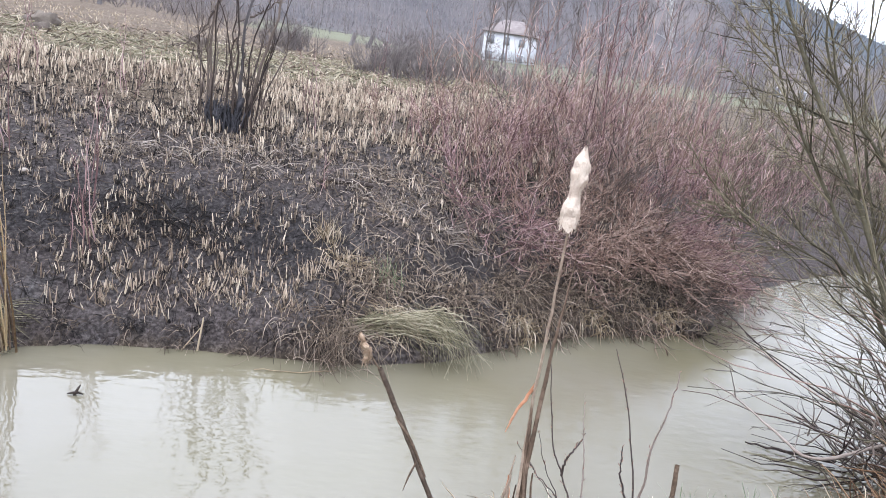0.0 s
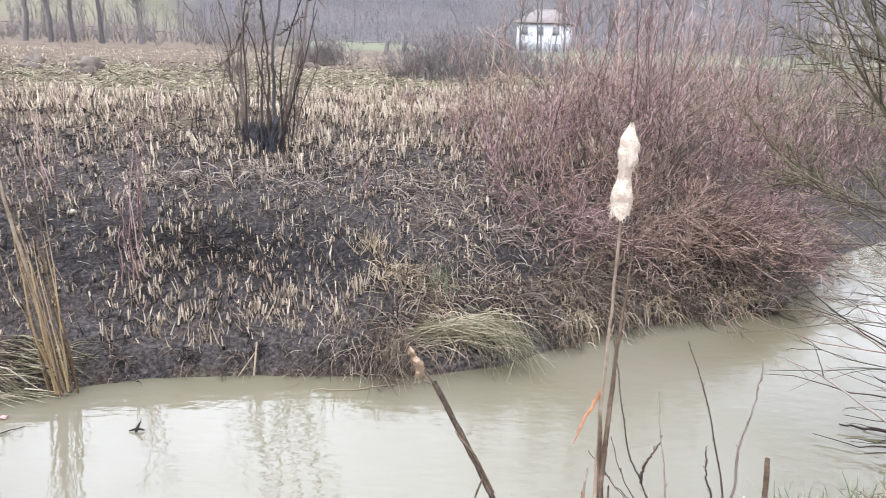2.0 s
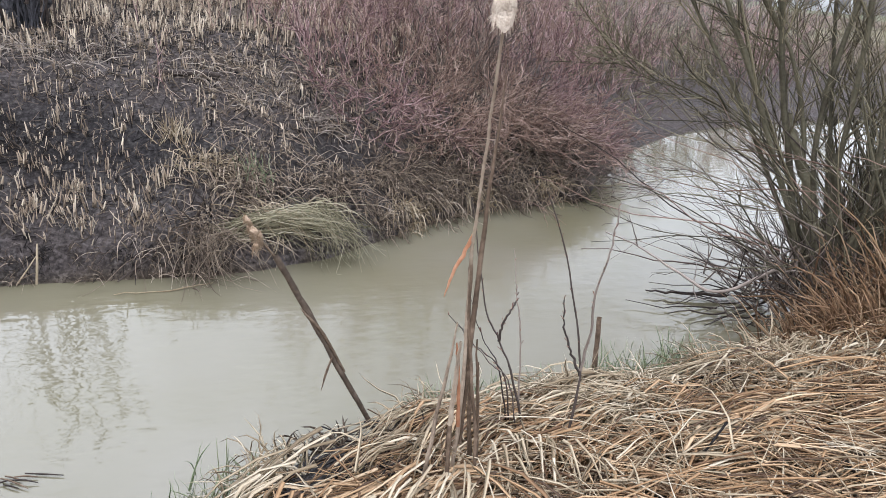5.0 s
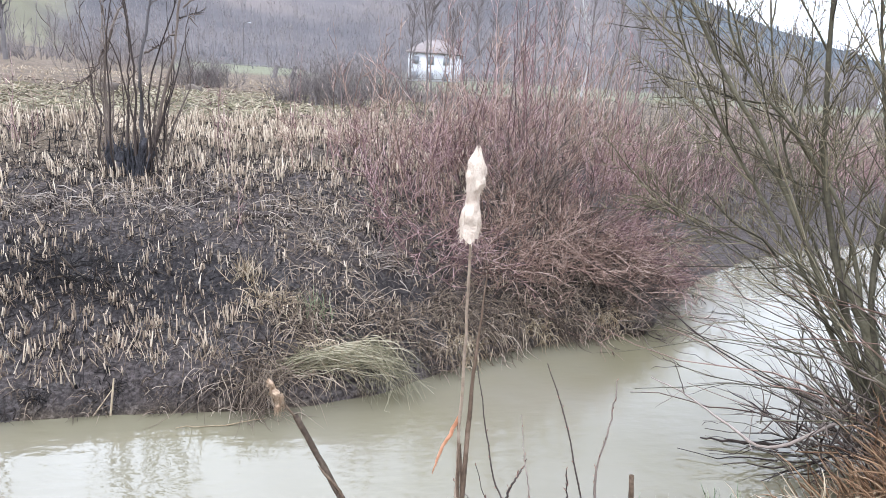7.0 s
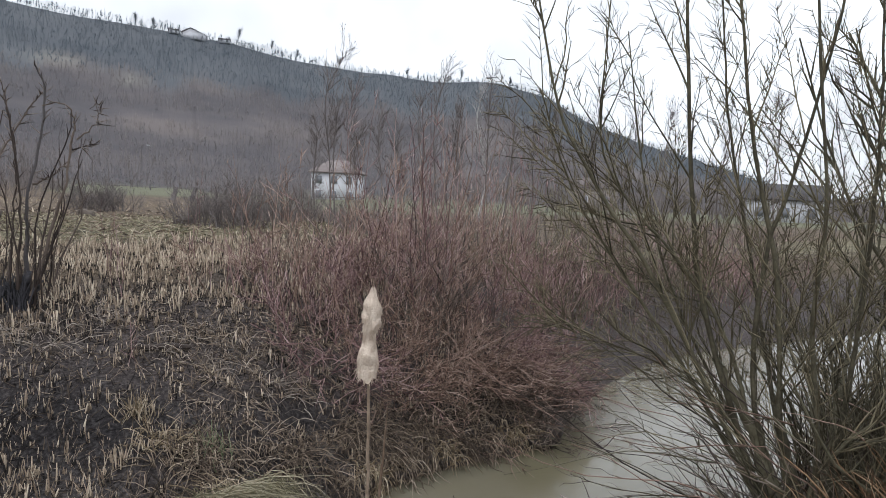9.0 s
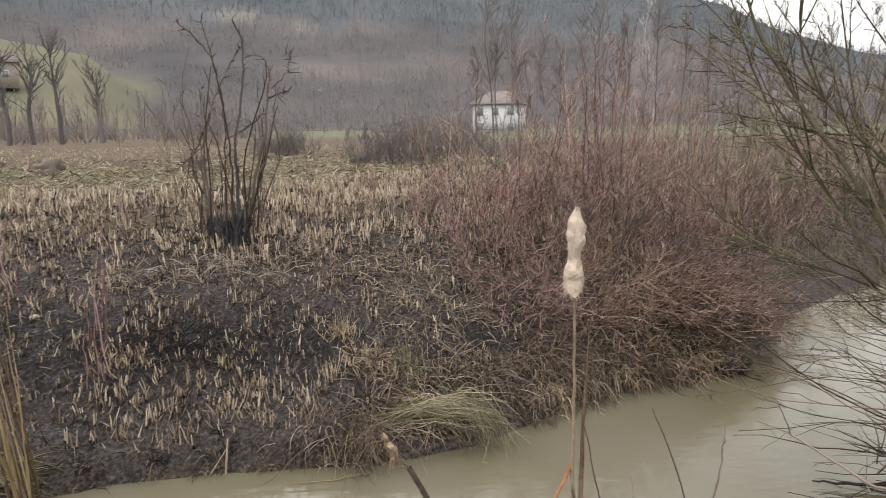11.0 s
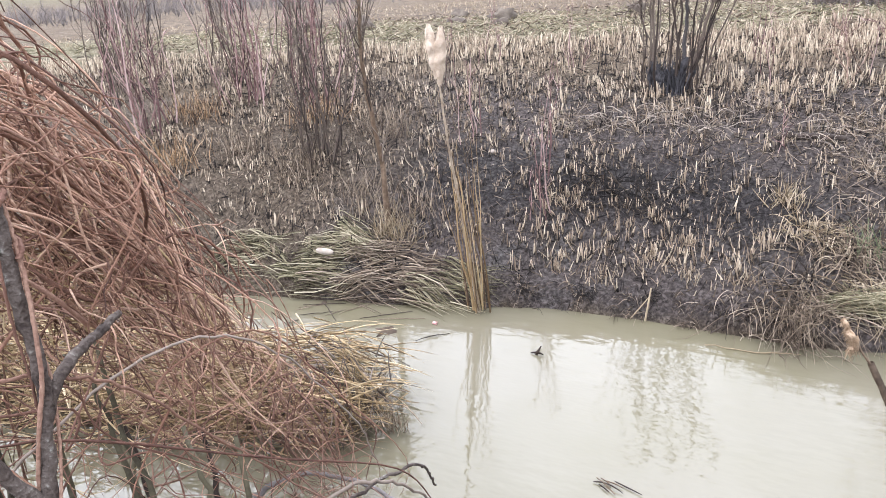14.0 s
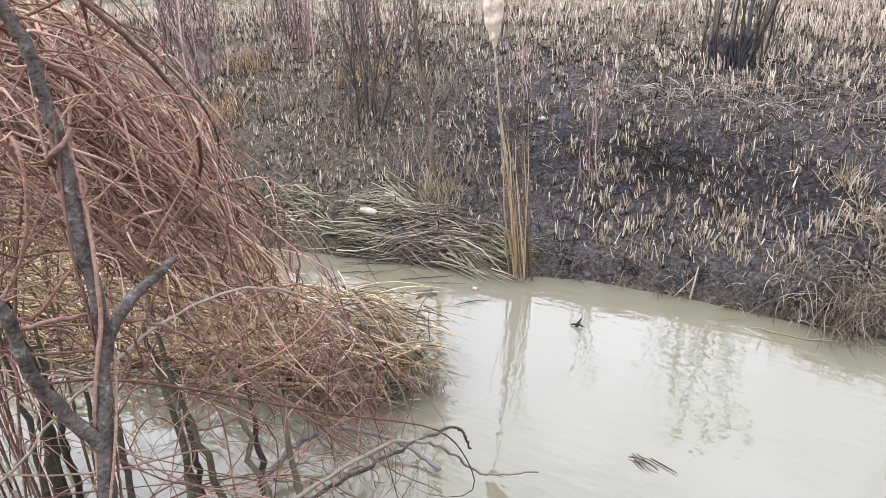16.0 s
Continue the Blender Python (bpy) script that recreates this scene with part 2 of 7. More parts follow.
def ground_material():
    m = bpy.data.materials.new("ground")
    m.use_nodes = True
    n, l = m.node_tree.nodes, m.node_tree.links
    b = n["Principled BSDF"]
    tc = n.new("ShaderNodeTexCoord")

    def noise_of(scale, detail=6):
        t = n.new("ShaderNodeTexNoise")
        t.inputs["Scale"].default_value = scale
        t.inputs["Detail"].default_value = detail
        t.inputs["Roughness"].default_value = 0.65
        l.new(tc.outputs["Object"], t.inputs["Vector"])
        return t.outputs[0]

    def ramp_of(fac, cols, lo=0.32, hi=0.68):
        r = n.new("ShaderNodeValToRGB")
        e = r.color_ramp.elements
        while len(e) < len(cols):
            e.new(0.5)
        for i, c in enumerate(cols):
            e[i].position = lo + (hi - lo) * i / (len(cols) - 1)
            e[i].color = (*c, 1)
        l.new(fac, r.inputs[0])
        return r.outputs[0]

    near, fine, wide, hillside = noise_of(3.2), noise_of(44, 10), noise_of(0.7), noise_of(0.02, 8)
    mud = ramp_of(fine, [(0.012, 0.0108, 0.0115), (0.042, 0.038, 0.039), (0.105, 0.095, 0.093)])
    ash = ramp_of(fine, [(0.026, 0.0235, 0.0235), (0.09, 0.082, 0.081), (0.195, 0.181, 0.177)])
    patch = n.new("ShaderNodeMapRange")
    patch.inputs[1].default_value, patch.inputs[2].default_value = 0.5, 0.66
    l.new(near, patch.inputs[0])
    straw = ramp_of(fine, [(0.04, 0.03, 0.022), (0.12, 0.092, 0.065), (0.26, 0.21, 0.15)])
    mown = ramp_of(noise_of(1.6, 10), [(0.06, 0.055, 0.036), (0.17, 0.15, 0.098), (0.3, 0.265, 0.19)])
    russet = ramp_of(noise_of(2.4, 8), [(0.075, 0.058, 0.045), (0.14, 0.108, 0.08), (0.225, 0.178, 0.135)])
    meadow = ramp_of(hillside, [(0.125, 0.128, 0.085), (0.18, 0.182, 0.125)])
    sward = ramp_of(noise_of(0.03, 6), [(0.12, 0.113, 0.078), (0.175, 0.165, 0.115)])
    track = ramp_of(noise_of(0.2, 4), [(0.17, 0.165, 0.15), (0.24, 0.23, 0.21)])
    wood = ramp_of(hillside, [(0.07, 0.067, 0.073), (0.1, 0.092, 0.095), (0.14, 0.122, 0.118)], 0.35, 0.65)

    # the upper slope's darker ground, tinted blue to paint in haze
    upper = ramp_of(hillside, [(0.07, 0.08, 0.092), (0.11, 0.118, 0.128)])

    def blend(a, c, fac):
        x = n.new("ShaderNodeMix")
        x.data_type = "RGBA"
        l.new(fac, x.inputs[0]), l.new(a, x.inputs[6]), l.new(c, x.inputs[7])
        return x.outputs[2]

    def zone(name):
        a = n.new("ShaderNodeAttribute")
        a.attribute_name = name
        return a.outputs["Fac"]

    brown = ramp_of(fine, [(0.03, 0.025, 0.0245), (0.095, 0.08, 0.0765), (0.19, 0.163, 0.154)])
    col = blend(blend(brown, mud, zone("zone_burnt_shade")), ash, patch.outputs[0])
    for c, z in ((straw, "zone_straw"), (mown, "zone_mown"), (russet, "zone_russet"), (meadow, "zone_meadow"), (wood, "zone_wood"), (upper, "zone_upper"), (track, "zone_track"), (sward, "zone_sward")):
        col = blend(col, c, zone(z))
    l.new(col, b.inputs["Base Color"])
    b.inputs["Roughness"].default_value = 0.85
    b.inputs["Specular IOR Level"].default_value = 0.12
    bp = n.new("ShaderNodeBump")
    bp.inputs["Strength"].default_value = 1.0
    bp.inputs["Distance"].default_value = 0.05
    l.new(fine, bp.inputs["Height"])
    l.new(bp.outputs[0], b.inputs["Normal"])
    return m


def water_material():
    m = bpy.data.materials.new("murky_water")
    m.use_nodes = True
    n, l = m.node_tree.nodes, m.node_tree.links
    b = n["Principled BSDF"]
    tc = n.new("ShaderNodeTexCoord")
    silt = n.new("ShaderNodeTexNoise")
    silt.inputs["Scale"].default_value, silt.inputs["Detail"].default_value = 0.9, 3
    r = n.new("ShaderNodeValToRGB")
    r.color_ramp.elements[0].position, r.color_ramp.elements[0].color = 0.3, (0.14, 0.127, 0.08, 1)
    r.color_ramp.elements[1].position, r.color_ramp.elements[1].color = 0.7, (0.166, 0.152, 0.115, 1)
    l.new(tc.outputs["Object"], silt.inputs["Vector"])
    l.new(silt.outputs[0], r.inputs[0])
    l.new(r.outputs[0], b.inputs["Base Color"])
    b.inputs["Roughness"].default_value = 0.015
    b.inputs["IOR"].default_value = 1.68
    stretch = n.new("ShaderNodeMapping")
    stretch.inputs["Scale"].default_value = (1.0, 2.2, 1.0)
    l.new(tc.outputs["Object"], stretch.inputs["Vector"])
    rip = n.new("ShaderNodeTexNoise")
    rip.inputs["Scale"].default_value, rip.inputs["Detail"].default_value = 7.0, 2.2
    l.new(stretch.outputs[0], rip.inputs["Vector"])
    bp = n.new("ShaderNodeBump")
    bp.inputs["Strength"].default_value, bp.inputs["Distance"].default_value = 0.09, 0.025
    l.new(rip.outputs[0], bp.inputs["Height"])
    l.new(bp.outputs[0], b.inputs["Normal"])
    return m


# ---- mesh helpers ----
def mesh_of(name, pieces, mat, smooth=True):
    """One mesh from pieces of (vertices, faces of four; a last index of -1 marks a triangle)."""
    vs, fs, at = [], [], 0
    for v, f in pieces:
        vs.append(v)
        fs.append(np.where(f < 0, -1, f + at))
        at += len(v)
    v, f = np.concatenate(vs).astype(np.float32), np.concatenate(fs).astype(np.int32)
    me = bpy.data.meshes.new(name)
    me.vertices.add(len(v))
    me.vertices.foreach_set("co", v.ravel())
    corners = f[f >= 0]
    count = (f >= 0).sum(1).astype(np.int32)
    me.loops.add(len(corners))
    me.loops.foreach_set("vertex_index", corners)
    me.polygons.add(len(f))
    me.polygons.foreach_set("loop_start", (np.cumsum(count) - count).astype(np.int32))
    me.polygons.foreach_set("loop_total", count)
    me.update(calc_edges=True)
    if smooth:
        me.polygons.foreach_set("use_smooth", np.ones(len(f), dtype=bool))
    me.materials.append(mat)
    return me


def unit(a):
    return a / np.maximum(np.linalg.norm(a, axis=-1, keepdims=True), 1e-9)


def tubes(P, R, sides=3, flat=1.0, cap=False, up=False):
    """Tapered tubes along N lines of K points; flat squeezes them into blades; three-sided ones end in a point; up lays the blades on their broad side."""
    P = np.asarray(P, float)
    N, K, _ = P.shape
    R = np.broadcast_to(R, (N, K))
    T = unit(np.gradient(P, axis=1))
    ref = unit(rng.normal(size=(N, 1, 3)) * (0.4 if up else 1.0) + np.array([0, 0, 1.0 if up else 0.0]))
    U = unit(np.cross(T, ref))
    W = np.cross(T, U) * flat
    a = np.arange(sides) * 2 * np.pi / sides
    if sides == 3:
        R = R * (1 + 0.3 / (K - 1)) * (1.3 if flat < 1 else 1.0)
        ring = U[:, :-1, None] * np.cos(a)[:, None] + W[:, :-1, None] * np.sin(a)[:, None]
        V = np.concatenate([(P[:, :-1, None] + ring * R[:, :-1, None, None]).reshape(N, -1, 3), P[:, -1:]], 1).reshape(-1, 3)
        base = (np.arange(N) * (3 * (K - 1) + 1))[:, None, None]
        k = (np.arange(K - 2) * 3)[None, :, None]
        s, s2 = np.arange(3), (np.arange(3) + 1) % 3
        q = np.stack([base + k + s, base + k + s2, base + k + 3 + s2, base + k + 3 + s], -1).reshape(-1, 4)
        last, end = base[:, :, 0] + 3 * (K - 2), base[:, :, 0] + 3 * (K - 1) + 0 * s
        tips = np.stack([last + s, last + s2, end, np.full((N, 3), -1)], -1).reshape(-1, 4)
        return V, np.concatenate([q, tips])
    ring = U[:, :, None] * np.cos(a)[:, None] + W[:, :, None] * np.sin(a)[:, None]
    V = (P[:, :, None] + ring * R[:, :, None, None]).reshape(-1, 3)
    base = (np.arange(N) * K * sides)[:, None, None]
    k = (np.arange(K - 1) * sides)[None, :, None]
    s, s2 = np.arange(sides), (np.arange(sides) + 1) % sides
    q = np.stack([base + k + s, base + k + s2, base + k + sides + s2, base + k + sides + s], -1).reshape(-1, 4)
    if cap and sides == 4:
        top = base[:, 0, 0][:, None] + (K - 1) * sides + np.arange(4)
        q = np.concatenate([q, top])
    return V, q


def wander(n, K, waves=3):
    """Smooth random sideways wandering that starts at nothing."""
    s = np.linspace(0, 1, K)[None, :, None]
    out = 0
    for f in range(1, waves + 1):
        a, ph = rng.normal(size=(n, 1, 3)) / f, rng.uniform(0, 2 * np.pi, (n, 1, 3))
        out = out + a * (np.sin(np.pi * f * s * 1.3 + ph) - np.sin(ph))
    return out


def strands(p0, d, L, sag=0.0, K=5, wob=0.0, lean=None):
    """Lines that start at p0 along d, L long, sag under their weight and wander by wob."""
    n = len(p0)
    s = np.linspace(0, 1, K)[None, :, None]
    L = np.broadcast_to(L, (n,))[:, None, None]
    sag = np.broadcast_to(sag, (n,))[:, None, None]
    P = p0[:, None] + unit(d)[:, None] * L * s + np.array([0, 0, -1.0]) * sag * L * s**2
    if lean is not None:
        P = P + lean[:, None] * L * s**2
    if wob:
        P = P + wander(n, K) * L * wob * 0.7
    return P


def along(P, n, lo=0.2, hi=1.0, power=1.0):
    """n random places on the lines P: point, direction, index, share."""
    i = rng.integers(0, len(P), n)
    s = lo + (hi - lo) * rng.random(n) ** power
    k = np.minimum((s * (P.shape[1] - 1)).astype(int), P.shape[1] - 2)
    u = (s * (P.shape[1] - 1) - k)[:, None]
    a, b = P[i, k], P[i, k + 1]
    return a * (1 - u) + b * u, unit(b - a), i, s


def twigs(P, n, L, angle=0.7, lo=0.2, hi=0.98, sag=0.0, K=4, wob=0.06, up=0.0):
    """Side shoots from the lines P."""
    p, d, i, s = along(P, n, lo, hi)
    side = unit(np.cross(d, rng.normal(size=(n, 3))))
    d2 = d * math.cos(angle) + side * math.sin(angle) + np.array([0, 0, up])
    return strands(p, d2, L * rng.uniform(0.4, 1.1, n) * (1.15 - 0.6 * s), sag, K, wob)


def taper(P, r0, r1, jitter=0.3):
    n, K = P.shape[:2]
    f = rng.uniform(1 - jitter, 1 + jitter, (n, 1))
    return (r0 + (r1 - r0) * np.linspace(0, 1, K)[None]) * f


def thing(name, label, category, place=(0, 0, 0), group="", kind=""):
    ob = new(name)
    ob.location = place
    return tagged(ob, label, category, group, kind)


def part(name, pieces, mat, parent, label="", smooth=True, kind=""):
    """One mesh under a thing or a part, given in world places."""
    ob = new(name, mesh_of(name, pieces, mat, smooth))
    ob.parent = parent
    org = Vector((0, 0, 0))
    up = parent
    while up:
        org += up.location
        up = up.parent
    ob.location = -org
    return tagged(ob, label, "", "", kind)


def stuff(name, pieces, mat, label, category, smooth=True):
    return tagged(new(name, mesh_of(name, pieces, mat, smooth)), label, category, "", "stuff")


def bundle(name, label, category, pieces, mat, piece_name, picks, place):
    """A thing of many blades: those of picks (a piece, how many lines it has, how many lines make one, how many to take) are parts of their own, the rest one mass."""
    ob = thing(name, label, category, place)
    rest = list(pieces)
    for (v, f), lines, per, take in picks:
        vps = len(v) // lines * per
        owner = f[:, 0] // vps
        for i in range(take):
            own = f[owner == i]
            part(piece_name, [(v[i * vps : (i + 1) * vps], np.where(own < 0, -1, own - i * vps))], mat, ob)
        own = f[owner >= take]
        if len(own):
            rest.append((v[take * vps :], np.where(own < 0, -1, own - take * vps)))
    part(piece_name + "_mass", rest, mat, ob, "", True, "stuff")
    return ob


def single(name, pieces, mat, label, category, group="", smooth=True):
    return tagged(new(name, mesh_of(name, pieces, mat, smooth)), label, category, group)


def sweep(points, radii, sides=8, steps=24, wob=0.0):
    """One smooth tube through a few points."""
    p = np.array(points, float)
    s = np.linspace(0, len(p) - 1, steps)
    k = np.minimum(s.astype(int), len(p) - 2)
    u = (s - k)[:, None]
    pad = np.concatenate([2 * p[:1] - p[1:2], p, 2 * p[-1:] - p[-2:-1]])
    a, b, c, d = pad[k], pad[k + 1], pad[k + 2], pad[k + 3]
    line = 0.5 * (2 * b + (c - a) * u + (2 * a - 5 * b + 4 * c - d) * u**2 + (3 * b - a - 3 * c + d) * u**3)
    if wob:
        line[1:-1] += rng.normal(size=(steps - 2, 3)) * wob
    r = np.interp(s, np.arange(len(p)), np.broadcast_to(radii, (len(p),)) if np.ndim(radii) else np.full(len(p), radii))
    r = r * (1 + (rng.uniform(-0.08, 0.08, steps) if wob else 0))
    return line[None], tubes(line[None], r[None], sides)


def boxes(rows):
    """Boxes from rows of centre and size, as (vertices, faces)."""
    out = []
    for cx, cy, cz, sx, sy, sz in rows:
        v = np.array([(x, y, z) for z in (-1, 1) for x, y in ((-1, -1), (1, -1), (1, 1), (-1, 1))], float) * 0.5 * (sx, sy, sz) + (cx, cy, cz)
        out.append((v, np.array([(3, 2, 1, 0), (4, 5, 6, 7), (0, 1, 5, 4), (1, 2, 6, 5), (2, 3, 7, 6), (3, 0, 4, 7)])))
    return out


def lump(c, r, flatten=0.6, seed=0, rings=9, segs=14, rough=0.3):
    """An uneven rounded clod."""
    th, ph = np.linspace(0.05, np.pi - 0.05, rings), np.arange(segs) * 2 * np.pi / segs
    d = np.stack([np.outer(np.sin(th), np.cos(ph)), np.outer(np.sin(th), np.sin(ph)), np.outer(np.cos(th), np.ones(segs))], -1)
    f = np.array([[1 + rough * noise.noise(Vector(q) * 1.8 + Vector((seed * 7.1, 0, 0))) for q in row] for row in d])
    v = (d * f[..., None] * r * (1, 1, flatten) + c).reshape(-1, 3)
    i, j = np.meshgrid(np.arange(rings - 1), np.arange(segs), indexing="ij")
    j2 = (j + 1) % segs
    return v, np.stack([i * segs + j, (i + 1) * segs + j, (i + 1) * segs + j2, i * segs + j2], -1).reshape(-1, 4)


# ---- the lie of the land ----
FAR_SHORE = np.array([(-60, -14), (-20, -1.5), (-9, 1.1), (-4.7, 2.5), (-3.3, 2.98), (-2.6, 3.12), (-1.93, 3.25), (-1.3, 3.45), (-0.7, 3.5), (0.0, 3.46), (0.35, 3.5),
                      (0.73, 3.6), (1.18, 3.88), (1.75, 4.18), (2.68, 4.4), (3.2, 4.82), (3.8, 5.45), (4.3, 5.86), (5.3, 6.5), (6.3, 6.92), (7.6, 7.25), (13, 8.2), (60, 15)])
NEAR_SHORE = np.array([(-60, -17), (-20, -5), (-9, -1.6), (-5, -0.3), (-3.3, 0.4), (-2.0, 0.85), (-1.3, 1.08), (-0.9, 1.28), (-0.45, 1.5), (-0.1, 1.75), (0.2, 1.98), (0.5, 2.08), (0.95, 2.12), (1.5, 2.12),
                       (2.1, 2.15), (2.8, 2.3), (3.3, 2.65), (4.2, 3.1), (6, 3.9), (9, 4.9), (14, 6.0), (60, 12.5)])
MAT_A, MAT_B = np.array((-1.9, 2.13)), np.array((-5.2, 1.15))


def to_line(x, y, line):
    best = np.full(np.shape(x), 1e9)
    for (ax, ay), (bx, by) in zip(line[:-1], line[1:]):
        dx, dy = bx - ax, by - ay
        t = np.clip(((x - ax) * dx + (y - ay) * dy) / (dx * dx + dy * dy), 0, 1)
        best = np.minimum(best, np.hypot(x - ax - t * dx, y - ay - t * dy))
    return best


def line_y(x, line):
    return np.interp(x, line[:, 0], line[:, 1])


def wave(x, y, f, seed=0.0):
    """Cheap smooth unevenness between -1 and 1."""
    return (np.sin(x * f + 1.3 * np.sin(y * f * 0.7 + seed) + seed) + np.sin(y * f * 1.13 + 1.7 * np.sin(x * f * 0.6 + 2 * seed) + 0.7) + np.sin((x + y) * f * 1.9 + seed * 3)) / 3


RIDGE_AZ = [-180, -120, -70, -14, -5, 3.3, 8, 14, 18, 23, 26, 29, 31, 36, 43.5, 47, 50, 56, 75, 120, 180]
RIDGE_EL = [3, 4, 9, 12.4, 12.1, 11.6, 10.8, 10.0, 9.8, 9.8, 9.6, 8.9, 7.5, 5.5, 3.3, 1.9, 1.2, 0.9, 1.5, 2, 3]


def bank(x, y):
    """Where a place lies: distance beyond the far shore, beyond the near shore, and whether in the channel."""
    far, near = to_line(x, y, FAR_SHORE), to_line(x, y, NEAR_SHORE)
    inside = (y < line_y(x, FAR_SHORE)) & (y > line_y(x, NEAR_SHORE))
    return far, near, inside, (y >= line_y(x, FAR_SHORE))


def height(x, y):
    x, y = np.asarray(x, float), np.asarray(y, float)
    far, near, inside, beyond = bank(x, y)
    hf = np.interp(far, [0, 0.06, 0.2, 0.45, 0.8, 1.3, 2.0, 3.0, 8, 40, 90], [-0.03, 0.08, 0.17, 0.31, 0.52, 0.74, 0.92, 0.99, 1.0, 1.0, 1.0])
    hf = np.where(hf > 0, hf * np.interp(x, [3.6, 5.0, 14, 30], [1, 0.45, 0.5, 1]), hf)
    hn = np.interp(near, [0, 0.08, 0.3, 0.8, 1.6, 3, 8, 40], [-0.03, 0.06, 0.18, 0.3, 0.38, 0.45, 0.7, 1.0])
    rough = 0.035 * wave(x, y, 3.1, 1.0) + 0.022 * wave(x, y, 9.0, 2.0) + 0.014 * wave(x, y, 21.0, 4.0)
    h = np.where(inside, -0.03 - np.minimum(0.5, 0.7 * np.minimum(far, near)), np.where(beyond, hf, hn) + rough * np.clip(np.minimum(far, near) * 4, 0, 1))
    h = h - 0.13 * np.exp(-(((x - 0.93) / 0.15) ** 2) - ((y - 4.4) / 0.1) ** 2)  # a scrape under the thicket's end; its shade is coloured into the mud
    d = MAT_B - MAT_A
    t = np.clip(((x - MAT_A[0]) * d[0] + (y - MAT_A[1]) * d[1]) / (d @ d), 0, 1)
    off = np.hypot(x - MAT_A[0] - t * d[0], y - MAT_A[1] - t * d[1])
    h = np.maximum(h, 0.05 - 0.09 * (off / 0.32) ** 2 + 0.02 * wave(x, y, 8, 3))
    r, az = np.hypot(x, y), np.degrees(np.arctan2(x, y))
    top = 430 * np.tan(np.radians(np.interp(az, RIDGE_AZ, RIDGE_EL)))
    s = np.clip((r - 125) / 305, 0, 1)
    hill = top * (s * s * (1.6 - 0.6 * s)) * np.where(r > 430, np.maximum(0, 1 - (r - 430) / 900), 1)
    hill = hill * (1 + 0.05 * wave(az * 1.0, r * 0.02, 0.22, 1.5) * s * (1 - s) * 4)
    crest = np.interp(az, [-180, -60, -35, -25, -19, -15.5, -13, 180], [0, 24, 25, 24, 20, 9, 0, 0])
    shoulder = crest * np.exp(-(((r - 210) / 60) ** 2))
    return h + np.where(r > 60, np.maximum(hill, shoulder), 0)


def spaced(lo, hi, step, reach, grow=1.06):
    core = np.arange(lo, hi + 1e-6, step)
    out, d, s = [], 0.0, step
    while d < reach:
        s *= grow
        d += s
        out.append(d)
    out = np.array(out)
    return np.concatenate([(lo - out)[::-1], core, hi + out])


gx, gy = spaced(-7.5, 8.5, 0.08, 1700), spaced(-1.5, 12, 0.08, 1700)
GX, GY = np.meshgrid(gx, gy, indexing="ij")
GZ = height(GX, GY)
ni, nj = GX.shape
I, J = np.meshgrid(np.arange(ni - 1), np.arange(nj - 1), indexing="ij")
quads = np.stack([I * nj + J, (I + 1) * nj + J, (I + 1) * nj + J + 1, I * nj + J + 1], -1).reshape(-1, 4)
verts = np.stack([GX, GY, GZ], -1).reshape(-1, 3)
ground = tagged(new("ground", mesh_of("ground", [(verts, quads)], ground_material())), "burnt muddy bank and winter field rising to a wooded hill", "ground", "", "structure")


def step01(a, lo, hi):
    t = np.clip((a - lo) / (hi - lo), 0, 1)
    return t * t * (3 - 2 * t)


FD, ND, INS, BEY = bank(GX, GY)
AZ, RR = np.degrees(np.arctan2(GX, GY)), np.hypot(GX, GY)
jag = 0.8 * wave(GX, GY, 1.4, 5.0)
zones = {
    # dark mud: burnt patches, and painted shade in the scrape at (0.95, 4.38)
    "zone_burnt_shade": np.where(BEY, np.clip(sum(np.exp(-((GX - cx) / rx) ** 2 - ((GY - cy) / ry) ** 2) for cx, cy, rx, ry in ((-1.05, 4.3, 0.75, 0.4), (-0.2, 4.15, 0.5, 0.3), (0.95, 4.38, 0.36, 0.26), (0.55, 4.0, 0.3, 0.2), (-0.98, 5.55, 0.45, 0.25), (-2.2, 4.2, 0.5, 0.3), (2.6, 4.8, 0.7, 0.35))) * 1.5 * (0.75 + 0.6 * jag), 0, 1), 1.0),
    "zone_straw": np.maximum(np.where(BEY, step01(FD + jag * 0.9, 1.7, 3.4), step01(ND, 0.25, 0.7)), np.where(BEY & (GX < -2.2), step01(-GX + 0.5 * jag, 2.4, 3.4) * 0.7, 0)),
    "zone_mown": np.where(BEY, step01(FD + 1.2 * jag, 6.0, 7.4), 0),
    "zone_russet": np.where(BEY, step01(GY + 2.5 * jag - 0.16 * GX, 15.5, 18), 0),
    "zone_meadow": np.where(RR > 30, step01(RR + 4 * jag, 46, 60) * step01(AZ, -10, -7), 0),
    "zone_wood": np.where(RR > 60, step01(RR + 14 * wave(GX, GY, 0.06, 1), 125, 150), 0),
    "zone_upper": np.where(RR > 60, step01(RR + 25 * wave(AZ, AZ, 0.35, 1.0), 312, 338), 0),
    "zone_track": np.where((RR > 200) & (AZ > -20) & (AZ < -2), 0.8 * np.exp(-((RR - (352 - 4.2 * (AZ + 13) + 3 * wave(AZ, AZ, 1.1, 2.0))) / 5.0) ** 2), 0),
    "zone_sward": np.where(RR > 60, step01(-AZ + 1.5 * wave(GX, GY, 0.05, 2), 14.5, 16.5) * (1 - step01(RR, 225, 240)) * step01(RR, 105, 130), 0),
}
